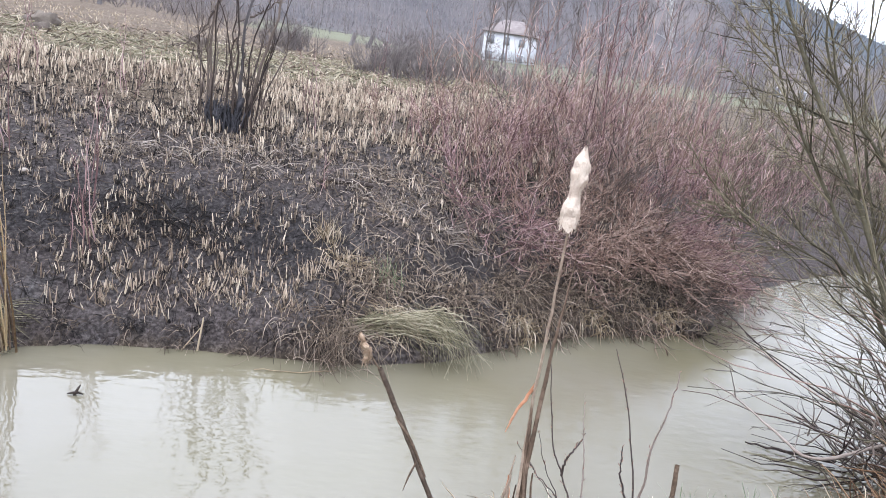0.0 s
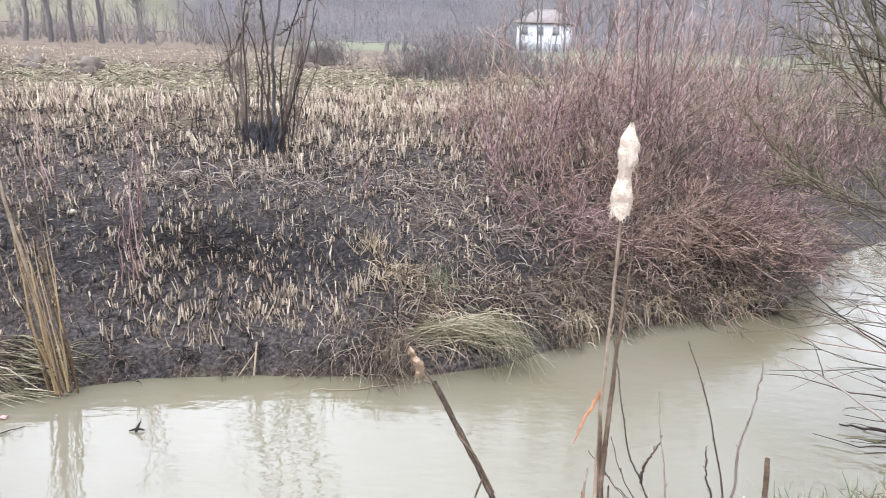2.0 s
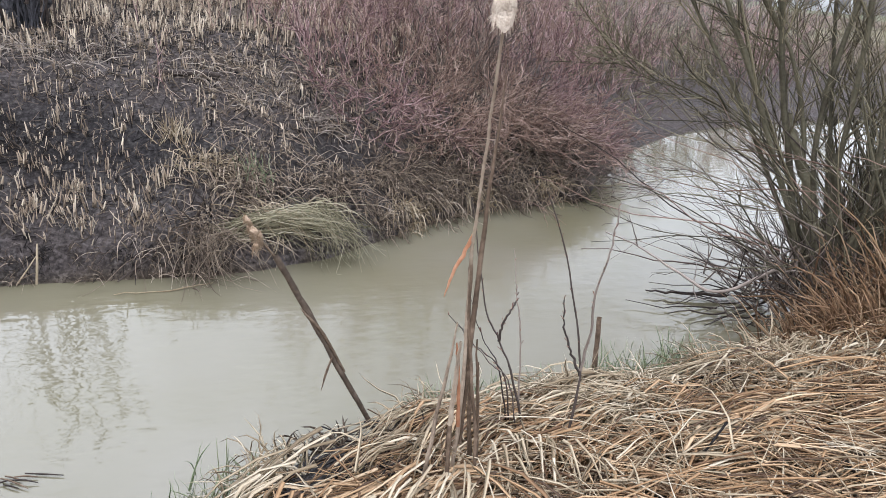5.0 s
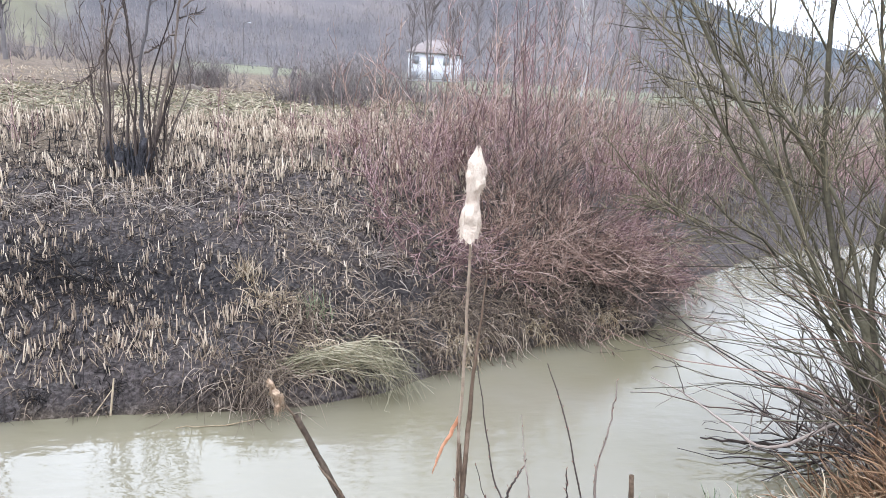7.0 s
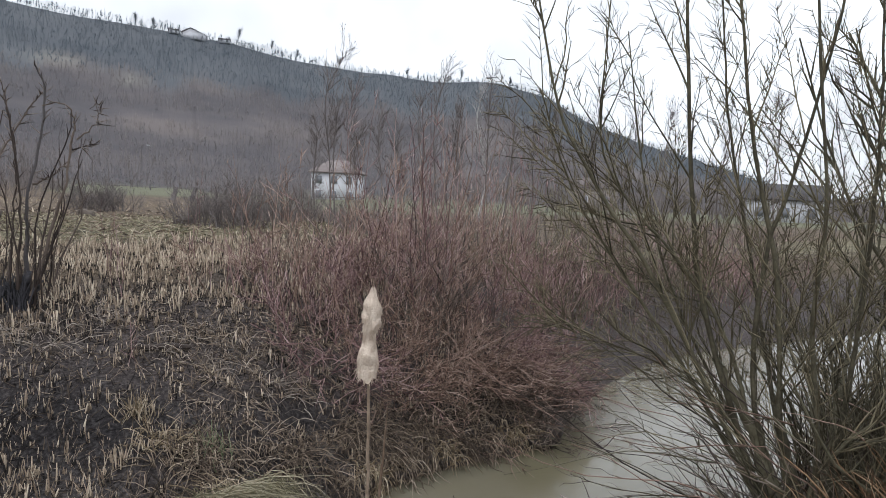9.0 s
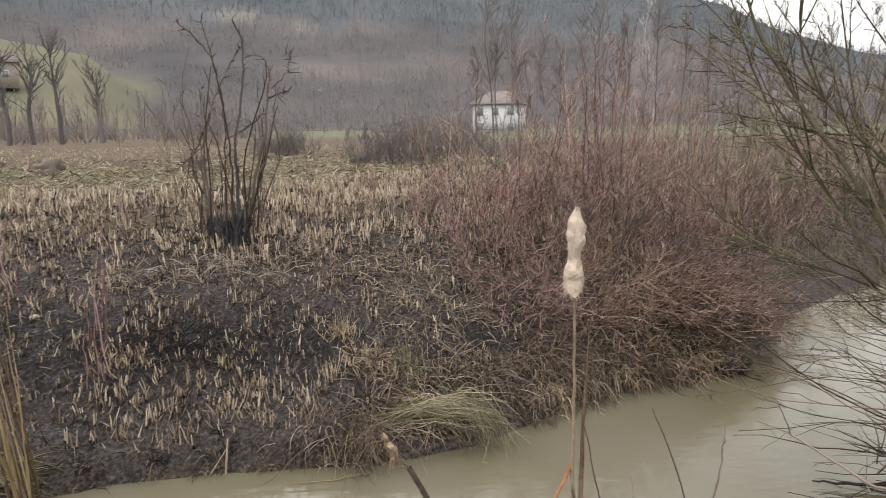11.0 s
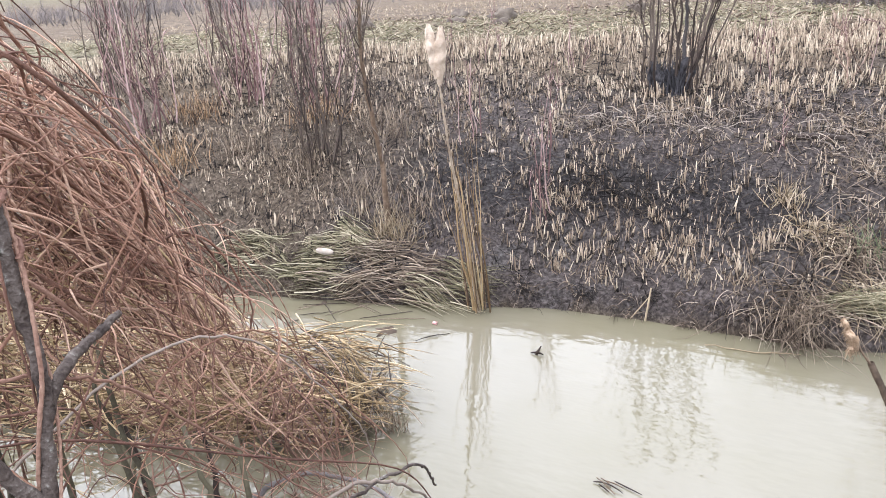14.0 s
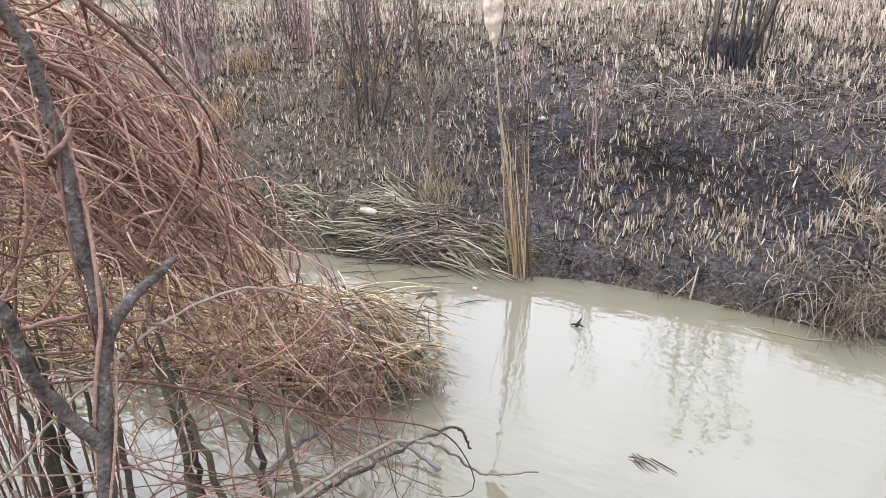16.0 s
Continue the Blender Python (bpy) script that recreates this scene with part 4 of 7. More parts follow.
# the thicket of reddish twigs on the far bank
for k, (bx, by, n, h) in enumerate(((1.35, 5.5, 30, 0.75), (1.95, 5.3, 44, 0.8), (2.5, 5.5, 46, 0.85), (1.75, 6.2, 44, 0.85), (2.5, 6.4, 48, 0.9), (3.1, 6.1, 48, 0.9), (3.6, 7.0, 48, 0.9), (1.5, 7.3, 36, 0.8), (2.6, 7.6, 46, 0.9), (4.4, 7.6, 48, 0.95), (3.9, 8.8, 40, 0.95),
                     (0.8, 6.3, 16, 0.7))):
    shrub("red_twig_bush", "dense leafless bush of thin reddish twigs", (bx, by), n, 0.4 * h, 1.15 * h, OLIVETWIG if bx > 3.8 else (REDTWIG, ORANGETWIG, DARKTWIG, REDTWIG, ORANGETWIG)[k % 5], 0.36, 0.5, 8, 0.36, 0.0042, (0, -0.1, 0), 0.0, "red thicket", "bush", 8, 22, 0.05, 0.0018, True)
# low arching canes spilling to the water
for bx, by, n in ((1.35, 4.85, 26), (1.75, 4.98, 40), (2.2, 5.08, 48), (2.65, 5.15, 60), (3.0, 5.4, 70), (3.4, 5.8, 60)):
    shrub("arching_bush", "tangled bush of arching canes drooping to the water", (bx, by), n, 0.45, 0.9, (REDTWIG, DARKTWIG, ORANGETWIG)[round(bx * 20) % 3], 0.22, 0.5, 9, 0.3, 0.0038, (0.25, -0.8, 0), 0.55, "drooping thicket", "bush", 8, 12, 0.045, 0.0016, True)
# dark-coloured tangles put in for the shade under the overhanging end
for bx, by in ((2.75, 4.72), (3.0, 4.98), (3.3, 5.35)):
    shrub("shaded_bush", "dark drooping twigs added as shade under the thicket's end", (bx, by), 44, 0.25, 0.5, DARKTWIG, 0.16, 0.6, 7, 0.26, 0.004, (0.2, -0.6, 0), 0.5, "drooping thicket", "bush", 7, 8, 0.1, 0.0018)
# olive-brown shrubs further along the far shore
for bx, by, h in ((4.6, 6.7, 0.85), (5.4, 7.2, 0.9), (6.3, 7.7, 0.9), (7.3, 8.0, 1.0), (8.6, 8.3, 1.1), (6.0, 8.8, 1.1), (9.8, 8.8, 1.1), (7.8, 9.6, 1.2), (11.5, 9.2, 1.3)):
    shrub("shore_shrub", "leafless olive-brown shrub along the far shore", (bx - 0.3, by + 0.7), 56, 0.5 * h, 1.25 * h, (OLIVETWIG, OLIVE, REDTWIG, DARKTWIG)[int(bx * 10) % 4], 0.4, 0.3, 7, 0.42, 0.005, (0, 0, 0), 0.0, "shrubs on the far shore", "shrub", 7, 9, 0.07, 0.0019)
# tall whips behind the thicket
for bx, by, n, h in ((1.7, 5.7, 24, 1.7), (2.2, 6.1, 26, 1.9), (2.9, 6.6, 26, 2.0), (3.8, 7.3, 24, 2.1), (4.8, 8.2, 20, 2.2), (1.0, 6.2, 9, 1.3), (5.8, 9.0, 14, 2.1), (3.3, 8.6, 14, 2.0)):
    shrub("twig_whips", "tall thin leafless whips rising from the thicket", (bx, by), n, 0.6 * h, h, OLIVETWIG if bx > 4.5 else (REDTWIG, ORANGETWIG)[n % 2 if bx < 1.2 else int(bx * 10) % 2], 0.38, 0.16, 9, 0.36, 0.0048, (0, 0, 0), 0.0, "whips in the thicket", "shrub", 8, 14, 0.04, 0.0017, True)

# shrubs of thin upright stems at the far bank's other end
for bx, by, n, h in ((-3.25, 4.1, 26, 1.35), (-3.75, 4.8, 22, 1.4), (-4.6, 5.0, 22, 1.3), (-5.5, 5.6, 24, 1.3), (-5.0, 4.0, 22, 1.2), (-6.4, 5.0, 24, 1.4), (-5.8, 7.2, 20, 1.4), (-7.6, 6.4, 24, 1.5)):
    shrub("upright_shrub", "leafless shrub of thin upright grey-brown stems", (bx, by), n, 0.6 * h, 1.2 * h, DARKTWIG if n != 22 else REDTWIG, 0.11, 0.12, 6, 0.26, 0.006, (0, 0, 0), 0.0, "upright shrubs on the bank", "shrub", 8, 8, 0.04, 0.0014, True)
# lone thin red shoots on the burnt ground
for bx, by, h, n in ((-1.45, 4.05, 0.75, 5), (-1.55, 4.3, 0.8, 4), (-0.25, 5.9, 1.0, 3), (0.25, 8.2, 1.3, 4), (-0.4, 7.0, 0.8, 3), (-2.2, 4.5, 0.7, 4), (0.55, 6.1, 0.9, 4), (-2.0, 6.4, 0.8, 5), (-2.9, 5.6, 0.9, 5), (0.9, 7.2, 1.0, 5), (-0.15, 4.75, 0.5, 2), (-3.0, 6.8, 0.9, 5)):
    shrub("red_shoots", "few thin reddish shoots standing in the stubble", (bx, by), n, 0.5 * h, h, REDTWIG, 0.06, 0.08, 5, 0.14, 0.0036, (0, 0, 0), 0.0, "shoots in the stubble", "shoots", 7, 4, 0.03, 0.0014, True)


def young_tree():
    x, y = -2.42, 3.66
    z = float(height(x, y))
    ob = thing("young_tree", "slender young bare tree on the far bank", "tree", (x, y, z))
    line, pc = sweep([(x, y, z - 0.05), (x - 0.02, y, z + 0.5), (x - 0.08, y, z + 1.0), (x - 0.06, y, z + 1.7), (x - 0.1, y, z + 2.4)], [0.022, 0.017, 0.014, 0.01, 0.005], 7, 26, 0.003)
    part("trunk", [pc], CTDARK, ob)
    T = twigs(np.repeat(line, 2, 0), 60, 0.6, 0.7, 0.2, 0.98, 0.0, 6, 0.05, 0.5)
    T2 = twigs(T, 240, 0.22, 0.6, 0.2, 1.0, 0.0, 3, 0.05, 0.2)
    part("twig_mass", [tubes(T, taper(T, 0.004, 0.0015), 4), tubes(T2, taper(T2, 0.0018, 0.001), 3)], DARKTWIG, ob, "", True, "stuff")
    base = tuft("root_grass", "brown grass collar round the young tree's foot", (x + 0.05, y - 0.05), 120, 0.12, 0.35, STRAW, 0.07, 0.25, 0.3)
    return base


young_tree()


# ---- cattails ----
def fluff_head(foot, top, prof, n, seed=0, hair=0.016, rings=40, segs=28):
    """A burst seed head along a line: a lumpy body with a ragged coat of short hanging down."""
    a, b = np.array(foot, float), np.array(top, float)
    t = np.linspace(0, 1, rings)
    ph = np.arange(segs) * 2 * np.pi / segs
    rad = np.interp(t, np.linspace(0, 1, len(prof)), prof)
    d = np.stack([np.cos(ph), np.sin(ph), 0 * ph], -1)
    bumps = np.array([[noise.noise(Vector((math.cos(q) * 1.3 + seed * 5, math.sin(q) * 1.3, u * 5))) for q in ph] for u in t])
    fuzz = np.array([[noise.noise(Vector((math.cos(q) * 4 + seed * 5, math.sin(q) * 4, u * 9))) for q in ph] for u in t])
    R = rad[:, None] * (1 + 0.12 * bumps + 0.26 * fuzz)
    V = (a + (b - a) * t[:, None])[:, None] + d[None] * R[..., None]
    sway = np.array([(noise.noise(Vector((u * 6, seed * 3.0, 0))), noise.noise(Vector((u * 6, seed * 3.0, 9))), 0) for u in t])
    V = V + (sway * rad[:, None] * 0.3)[:, None]
    V[:3, :, 2] -= rng.uniform(0, 1.1, (1, segs)) * rad[1] * np.array([[1.0], [0.7], [0.35]])
    V[-3:, :, 2] += rng.uniform(-0.3, 0.5, (1, segs)) * rad.max() * np.array([[0.3], [0.6], [0.8]])
    i, j = np.meshgrid(np.arange(rings - 1), np.arange(segs), indexing="ij")
    j2 = (j + 1) % segs
    F = np.stack([i * segs + j, i * segs + j2, (i + 1) * segs + j2, (i + 1) * segs + j], -1).reshape(-1, 4)
    k, m = rng.integers(0, rings, n), rng.integers(0, segs, n)
    p = V[k, m]
    hang = d[m] * rng.uniform(0.15, 0.5, (n, 1)) + np.array([0, 0, -1.0]) + rng.normal(0, 0.18, (n, 3))
    P = strands(p, hang, rng.uniform(0.4, 1.1, n) * hair * np.where(k < 3, 1.6, 1), 0.0, 3, 0.06)
    return [(V.reshape(-1, 3), F), tubes(P, taper(P, 0.0006, 0.0002), 3)]


def cattail_near():
    ob = thing("cattail", "tall cattail with a burst pale fluffy seed head", "cattail", (0.555, 1.42, float(height(0.555, 1.42))), "cattails on the near bank")
    z0 = float(height(0.555, 1.42)) - 0.03
    part("stem", [sweep([(0.553, 1.42, z0), (0.565, 1.44, 0.6), (0.57, 1.49, 0.95), (0.555, 1.45, 1.25), (0.534, 1.4, 1.5), (0.542, 1.42, 1.655)], [0.0066, 0.0052, 0.0044, 0.0035, 0.0028, 0.0024], 7, 30, 0.0009)[1]], CTSTEM, ob)
    part("seed_head", fluff_head((0.5305, 1.398, 1.478), (0.5425, 1.42, 1.652), [0.02, 0.0225, 0.0218, 0.019, 0.0155, 0.0125, 0.0135, 0.0172, 0.0192, 0.02, 0.0192, 0.0165, 0.01, 0.003], 1300, 1, 0.009), FLUFF, ob, "burst pale cattail fluff")
    part("broken_leaf", [sweep([(0.571, 1.495, 1.0), (0.55, 1.49, 0.955), (0.52, 1.48, 0.9), (0.505, 1.475, 0.855)], [0.006, 0.0065, 0.005, 0.001], 4, 12, 0.001)[1]], RUST, ob, "snapped rust-brown leaf")
    part("leaf", [sweep([(0.575, 1.44, 0.45), (0.585, 1.47, 0.9), (0.6, 1.5, 1.15), (0.625, 1.54, 1.36)], [0.007, 0.006, 0.004, 0.001], 4, 16, 0.001)[1]], CTDARK, ob)
    part("leaf", [sweep([(0.6, 1.36, 0.3), (0.59, 1.4, 0.55), (0.575, 1.46, 0.75), (0.568, 1.48, 0.93)], [0.005, 0.0046, 0.0045, 0.003], 5, 16, 0.001)[1]], CTDARK, ob)
    part("leaf", [sweep([(0.48, 1.43, 0.3), (0.505, 1.45, 0.5), (0.535, 1.47, 0.66), (0.55, 1.48, 0.78)], [0.006, 0.0056, 0.004, 0.002], 5, 16, 0.001)[1]], CTSTEM, ob)
    part("leaf", [sweep([(0.53, 1.38, 0.3), (0.528, 1.4, 0.5), (0.53, 1.42, 0.62)], [0.006, 0.0054, 0.003], 5, 12, 0.001)[1]], CTDARK, ob)
    part("leaf", [sweep([(0.61, 1.4, 0.3), (0.612, 1.42, 0.5), (0.605, 1.45, 0.68)], [0.004, 0.0035, 0.002], 5, 12, 0.001)[1]], CTDARK, ob)

    part("leaf", [sweep([(0.66, 1.491, 0.177), (0.634, 1.504, 0.431), (0.605, 1.516, 0.69), (0.584, 1.525, 0.902)], [0.0055, 0.006, 0.005, 0.003], 4, 16, 0.001)[1]], CTDARK, ob)
    part("leaf", [sweep([(0.668, 1.466, 0.201), (0.637, 1.48, 0.488), (0.614, 1.491, 0.719)], [0.005, 0.005, 0.003], 4, 12, 0.001)[1]], CTDARK, ob)
    part("leaf", [sweep([(0.499, 1.348, 0.588), (0.501, 1.347, 0.708), (0.501, 1.347, 0.81)], [0.006, 0.0054, 0.003], 4, 12, 0.001)[1]], CTSTEM, ob)
    part("leaf", [sweep([(0.527, 1.359, 0.571), (0.514, 1.364, 0.714), (0.502, 1.368, 0.794)], [0.006, 0.005, 0.002], 4, 12, 0.001)[1]], RUST, ob)
    part("leaf", [sweep([(0.582, 1.526, 0.166), (0.582, 1.526, 0.384), (0.585, 1.525, 0.652)], [0.006, 0.0055, 0.003], 4, 12, 0.001)[1]], CTDARK, ob)


def cattail_broken():
    ob = thing("broken_cattail", "leaning broken cattail stalk with a tattered seed head", "cattail", (0.52, 1.93, float(height(0.52, 1.93))), "cattails on the near bank")
    part("stem", [sweep([(0.53, 1.92, 0.08), (0.41, 1.945, 0.32), (0.29, 1.97, 0.56), (0.19, 1.99, 0.755)], [0.0078, 0.009, 0.0105, 0.0095], 5, 18, 0.001)[1]], STALK, ob)
    part("leaf", [sweep([(0.4, 1.95, 0.36), (0.33, 1.955, 0.5), (0.285, 1.96, 0.56), (0.262, 1.965, 0.59)], [0.004, 0.006, 0.005, 0.001], 4, 10)[1]], CTDARK, ob)
    part("leaf", [sweep([(0.36, 1.95, 0.42), (0.34, 1.94, 0.37), (0.325, 1.935, 0.31)], [0.003, 0.004, 0.001], 4, 8)[1]], CTDARK, ob)
    part("seed_head", fluff_head((0.15, 1.995, 0.79), (0.11, 2.0, 0.875), [0.004, 0.011, 0.007, 0.013, 0.005, 0.009, 0.002], 420, 5, 0.022) + fluff_head((0.135, 1.99, 0.775), (0.15, 1.99, 0.83), [0.003, 0.008, 0.004, 0.007, 0.002], 260, 6, 0.02), TATTER, ob, "tattered tan fluff")
    part("neck", [sweep([(0.19, 1.99, 0.75), (0.16, 1.995, 0.79), (0.13, 2.0, 0.84)], [0.0035, 0.003, 0.002], 5, 8)[1]], CTDARK, ob)


def cattail_far():
    x, y = -1.62, 3.3
    ob = thing("far_cattail", "cattail clump with paired fluffy heads at the far shore", "cattail", (x, y, float(height(x, y))))
    part("stem", [sweep([(x, y, -0.02), (x - 0.05, y - 0.05, 0.6), (x - 0.07, y - 0.15, 1.1), (x - 0.075, y - 0.2, 1.58)], [0.0125, 0.009, 0.006, 0.004], 6, 20, 0.0015)[1]], CTSTEM, ob)
    part("seed_head", fluff_head((x - 0.078, y - 0.2, 1.4), (x - 0.106, y - 0.2, 1.64), [0.012, 0.021, 0.026, 0.028, 0.028, 0.026, 0.021, 0.009], 300, 8, 0.018), FLUFF, ob, "burst pale fluff")
    part("seed_head", fluff_head((x - 0.058, y - 0.21, 1.36), (x - 0.034, y - 0.21, 1.63), [0.009, 0.018, 0.024, 0.027, 0.027, 0.025, 0.02, 0.008], 300, 9, 0.018), FLUFF, ob, "burst pale fluff")
    n = 26
    p = np.stack([x + rng.normal(0, 0.03, n), y + rng.normal(0, 0.03, n), np.full(n, 0.02)], -1)
    d = np.stack([rng.normal(-0.06, 0.05, n), rng.normal(-0.1, 0.05, n), np.ones(n)], -1)
    P = strands(p, d, rng.uniform(0.3, 1.2, n), 0.0, 7, 0.02)
    leaf = [tubes(P[i : i + 1], taper(P[i : i + 1], 0.0075 if i % 3 == 0 else 0.0045, 0.0015), 4, 0.4) for i in range(n)]
    for pc in leaf[:12]:
        part("leaf", [pc], STRAW if pc[0][:, 2].max() < 0.6 else MATSTRAW, ob)
    part("leaf_sheaf", leaf[12:18], CTDARK, ob)
    part("leaf_sheaf", leaf[18:], MATSTRAW, ob, "tan dead leaves")


cattail_near()
cattail_broken()
cattail_far()


# ---- near bank: laid golden sedge ----
def near_zone(lo, hi):
    def keep(x, y):
        _, nd, ins, b = bank(x, y)
        return ~ins & ~b & (nd > lo) & (nd < hi)
    return keep


def laid(n, box, keep, L0, L1, r, heading, spread, lift0, lift1, K=6, arch=0.05, drop=0.0, start=0.0):
    x, y = scatter(n, *box, keep)
    a = heading(x, y) + rng.normal(0, spread, n)
    L = rng.uniform(L0, L1, n)
    s = np.linspace(0, 1, K)
    px = x[:, None] + np.cos(a)[:, None] * L[:, None] * (s - start)
    py = y[:, None] + np.sin(a)[:, None] * L[:, None] * (s - start)
    base = np.maximum(height(px, py), 0.0)
    pz = base + rng.uniform(lift0, lift1, n)[:, None] * (1 - drop * s) + arch * L[:, None] * np.sin(np.pi * s) * rng.uniform(0, 1.6, (n, 1))
    curl = rng.normal(0, 0.12, (n, 1)) * L[:, None] * s**2
    P = np.stack([px - np.sin(a)[:, None] * curl, py + np.cos(a)[:, None] * curl, pz], -1)
    return tubes(P, taper(P, r, r * 0.3, 0.4), 3, 0.3, False, True)


def sedge_zone(lo, hi):
    """The near bank without the dark hollows between the tussocks."""
    inner = near_zone(lo, hi)

    def keep(x, y):
        k = inner(x, y)
        for hx, hy, rx, ry in ((1.75, 1.74, 0.3, 0.12), (1.38, 1.55, 0.2, 0.09), (2.3, 1.6, 0.16, 0.08), (0.35, 1.35, 0.1, 0.08), (0.75, 1.3, 0.12, 0.06)):
            k &= ((x - hx) / rx) ** 2 + ((y - hy) / ry) ** 2 > 1
        return k
    return keep


swirl = lambda x, y: 3.95 - 0.7 * np.clip((x - 0.1) / 1.2, 0, 1) + 0.4 * wave(x, y, 2.2, 1.0)  # noqa: E731
sweep_back = lambda x, y: -0.32 + 0.22 * wave(x, y, 2.0, 3.0)  # noqa: E731
near_blades = swathe(300, 20, (0.7, 2.2, 0.9, 1.65), sedge_zone(0.5, 2.4), 0.25, 0.65, 0.0027, sweep_back, 0.18, 0.0, 0.13, 5, 0.07, 0.3, 0.09, 0.15, 0.2)
bundle("golden_sedge", "golden-brown dead sedge laid flat over the near bank", "dead grass", [
    swathe(1900, 26, (-0.9, 1.6, 1.0, 2.3), sedge_zone(0.28, 1.0), 0.22, 0.45, 0.0034, swirl, 0.3, 0.0, 0.13, 5, 0.12, 0.9, 0.06, 0.2, 0.2),
    swathe(1500, 25, (1.5, 3.4, 1.5, 2.3), sedge_zone(0.25, 0.7), 0.25, 0.45, 0.0032, lambda x, y: 0.0 * x + 3.5, 0.4, 0.0, 0.1, 5, 0.1, 0.9, 0.06, 0.24, 0.2),
    swathe(8800, 22, (0.5, 4.0, -0.2, 1.75), sedge_zone(0.5, 2.4), 0.25, 0.65, 0.0025, sweep_back, 0.18, 0.0, 0.13, 5, 0.07, 0.3, 0.09, 0.15, 0.2),
    swathe(1300, 26, (-1.0, 0.8, 0.2, 1.6), sedge_zone(0.5, 1.8), 0.3, 0.6, 0.0038, lambda x, y: 0.0 * x + 3.7, 0.35, 0.0, 0.09, 6, 0.08, 0.5, 0.05, 0.1, 0.2),
    swathe(320, 8, (-0.6, 2.6, 0.6, 1.9), sedge_zone(0.4, 1.6), 0.2, 0.5, 0.0038, lambda x, y: 0.6 + 0 * x, 1.5, 0.03, 0.1, 6, 0.1),
], GOLDEN, "blade", [(near_blades, 300, 1, 300)], (1.4, 1.3, float(height(1.4, 1.3))))
pale_blades = laid(300, (0.2, 2.2, 0.9, 1.9), sedge_zone(0.35, 1.6), 0.14, 0.4, 0.0026, lambda x, y: 1.0 + 0 * x, 1.4, 0.08, 0.14, 6, 0.1)
bundle("pale_sedge", "pale straw blades among the laid sedge", "dead grass", [
    swathe(1000, 24, (-0.9, 1.5, 1.2, 2.4), sedge_zone(0.22, 0.85), 0.18, 0.4, 0.0034, swirl, 0.4, 0.02, 0.15, 5, 0.13, 0.95, 0.06, 0.24, 0.2),
    swathe(800, 20, (1.3, 2.6, 1.6, 2.4), sedge_zone(0.15, 0.6), 0.2, 0.38, 0.0038, lambda x, y: 0.0 * x + 3.4, 0.5, 0.02, 0.1, 5, 0.11, 0.95, 0.06, 0.26, 0.2),
    swathe(780, 26, (0.5, 3.6, 0.0, 1.75), sedge_zone(0.45, 2.2), 0.3, 0.75, 0.0027, sweep_back, 0.18, 0.03, 0.11, 5, 0.06, 0.3, 0.08, 0.28, 0.2),
    laid(300, (-0.9, 3.2, 0.4, 2.0), sedge_zone(0.35, 1.6), 0.12, 0.34, 0.0028, lambda x, y: 1.0 + 0 * x, 1.4, 0.08, 0.14, 6, 0.1),
], STRAW, "blade", [(pale_blades, 300, 1, 300)], (1.0, 1.5, float(height(1.0, 1.5))))
stuff("sedge_wisps", [
    lying(2600, (-0.9, 3.4, 0.4, 2.2), near_zone(0.25, 1.8), 0.06, 0.26, 0.0017, 4, 0.35, 0.07),
], GOLDEN, "fine broken wisps strewn over the laid sedge", "dead grass")
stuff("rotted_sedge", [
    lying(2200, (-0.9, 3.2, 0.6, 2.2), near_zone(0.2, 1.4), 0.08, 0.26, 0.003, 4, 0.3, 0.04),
], CHAR, "dark blades lying under the laid sedge", "dead grass")


def tall_lean(n, c, sx, sy, L0, L1, lean, mat_r=0.004):
    x, y = c[0] + rng.normal(0, sx, n), c[1] + rng.normal(0, sy, n)
    d = np.stack([rng.normal(lean[0], 0.28, n), rng.normal(lean[1], 0.28, n), np.full(n, 1.0)], -1)
    P = strands(on_ground(x, y, -0.02), d, rng.uniform(L0, L1, n), rng.uniform(0.1, 0.6, n), 7, 0.03)
    P[..., 2] = np.maximum(P[..., 2], height(P[..., 0], P[..., 1]) + 0.005)
    return P, taper(P, mat_r, mat_r * 0.3, 0.4)


def sheaf(label, c, *rest):
    ob = thing("reed_sheaf", label, "reeds", (c[0], c[1], float(height(c[0], c[1]))), "reed sheaves by the willow")
    P, R = tall_lean(rest[0], c, *rest[1:])
    for i in range(70):
        part("reed", [tubes(P[i : i + 1], R[i : i + 1], 4, 0.35)], RUSTREED, ob)
    part("blade_mass", [tubes(P[70:], R[70:], 3, 0.35)], RUSTREED, ob, "", True, "stuff")


sheaf("tall leaning sheaf of rusty dead reeds under the willow", (3.3, 1.95), 520, 0.28, 0.2, 0.4, 0.85, (-0.5, 0.1), 0.0055)
sheaf("leaning sheaf of rusty dead reeds by the willow's foot", (2.75, 2.02), 360, 0.2, 0.12, 0.25, 0.5, (-0.5, 0.15), 0.005)
sheaf("tall sheaf of dead rust-coloured reeds on the bank", (3.7, 1.6), 420, 0.35, 0.3, 0.5, 1.0, (-0.5, 0.0), 0.0055)
for cx, cy in ((1.95, 2.0), (2.2, 1.92), (2.05, 1.75), (1.5, 1.85), (0.15, 1.75), (0.7, 1.85), (1.2, 1.9)):
    tuft("sedge_tuft", "bent pale sedge tuft on the near bank", (cx, cy), 90, 0.2, 0.4, STRAW, 0.05, 0.35, 0.75, (-0.2, 0.25, 0.2), 0.0036, "sedge tufts on the near bank")
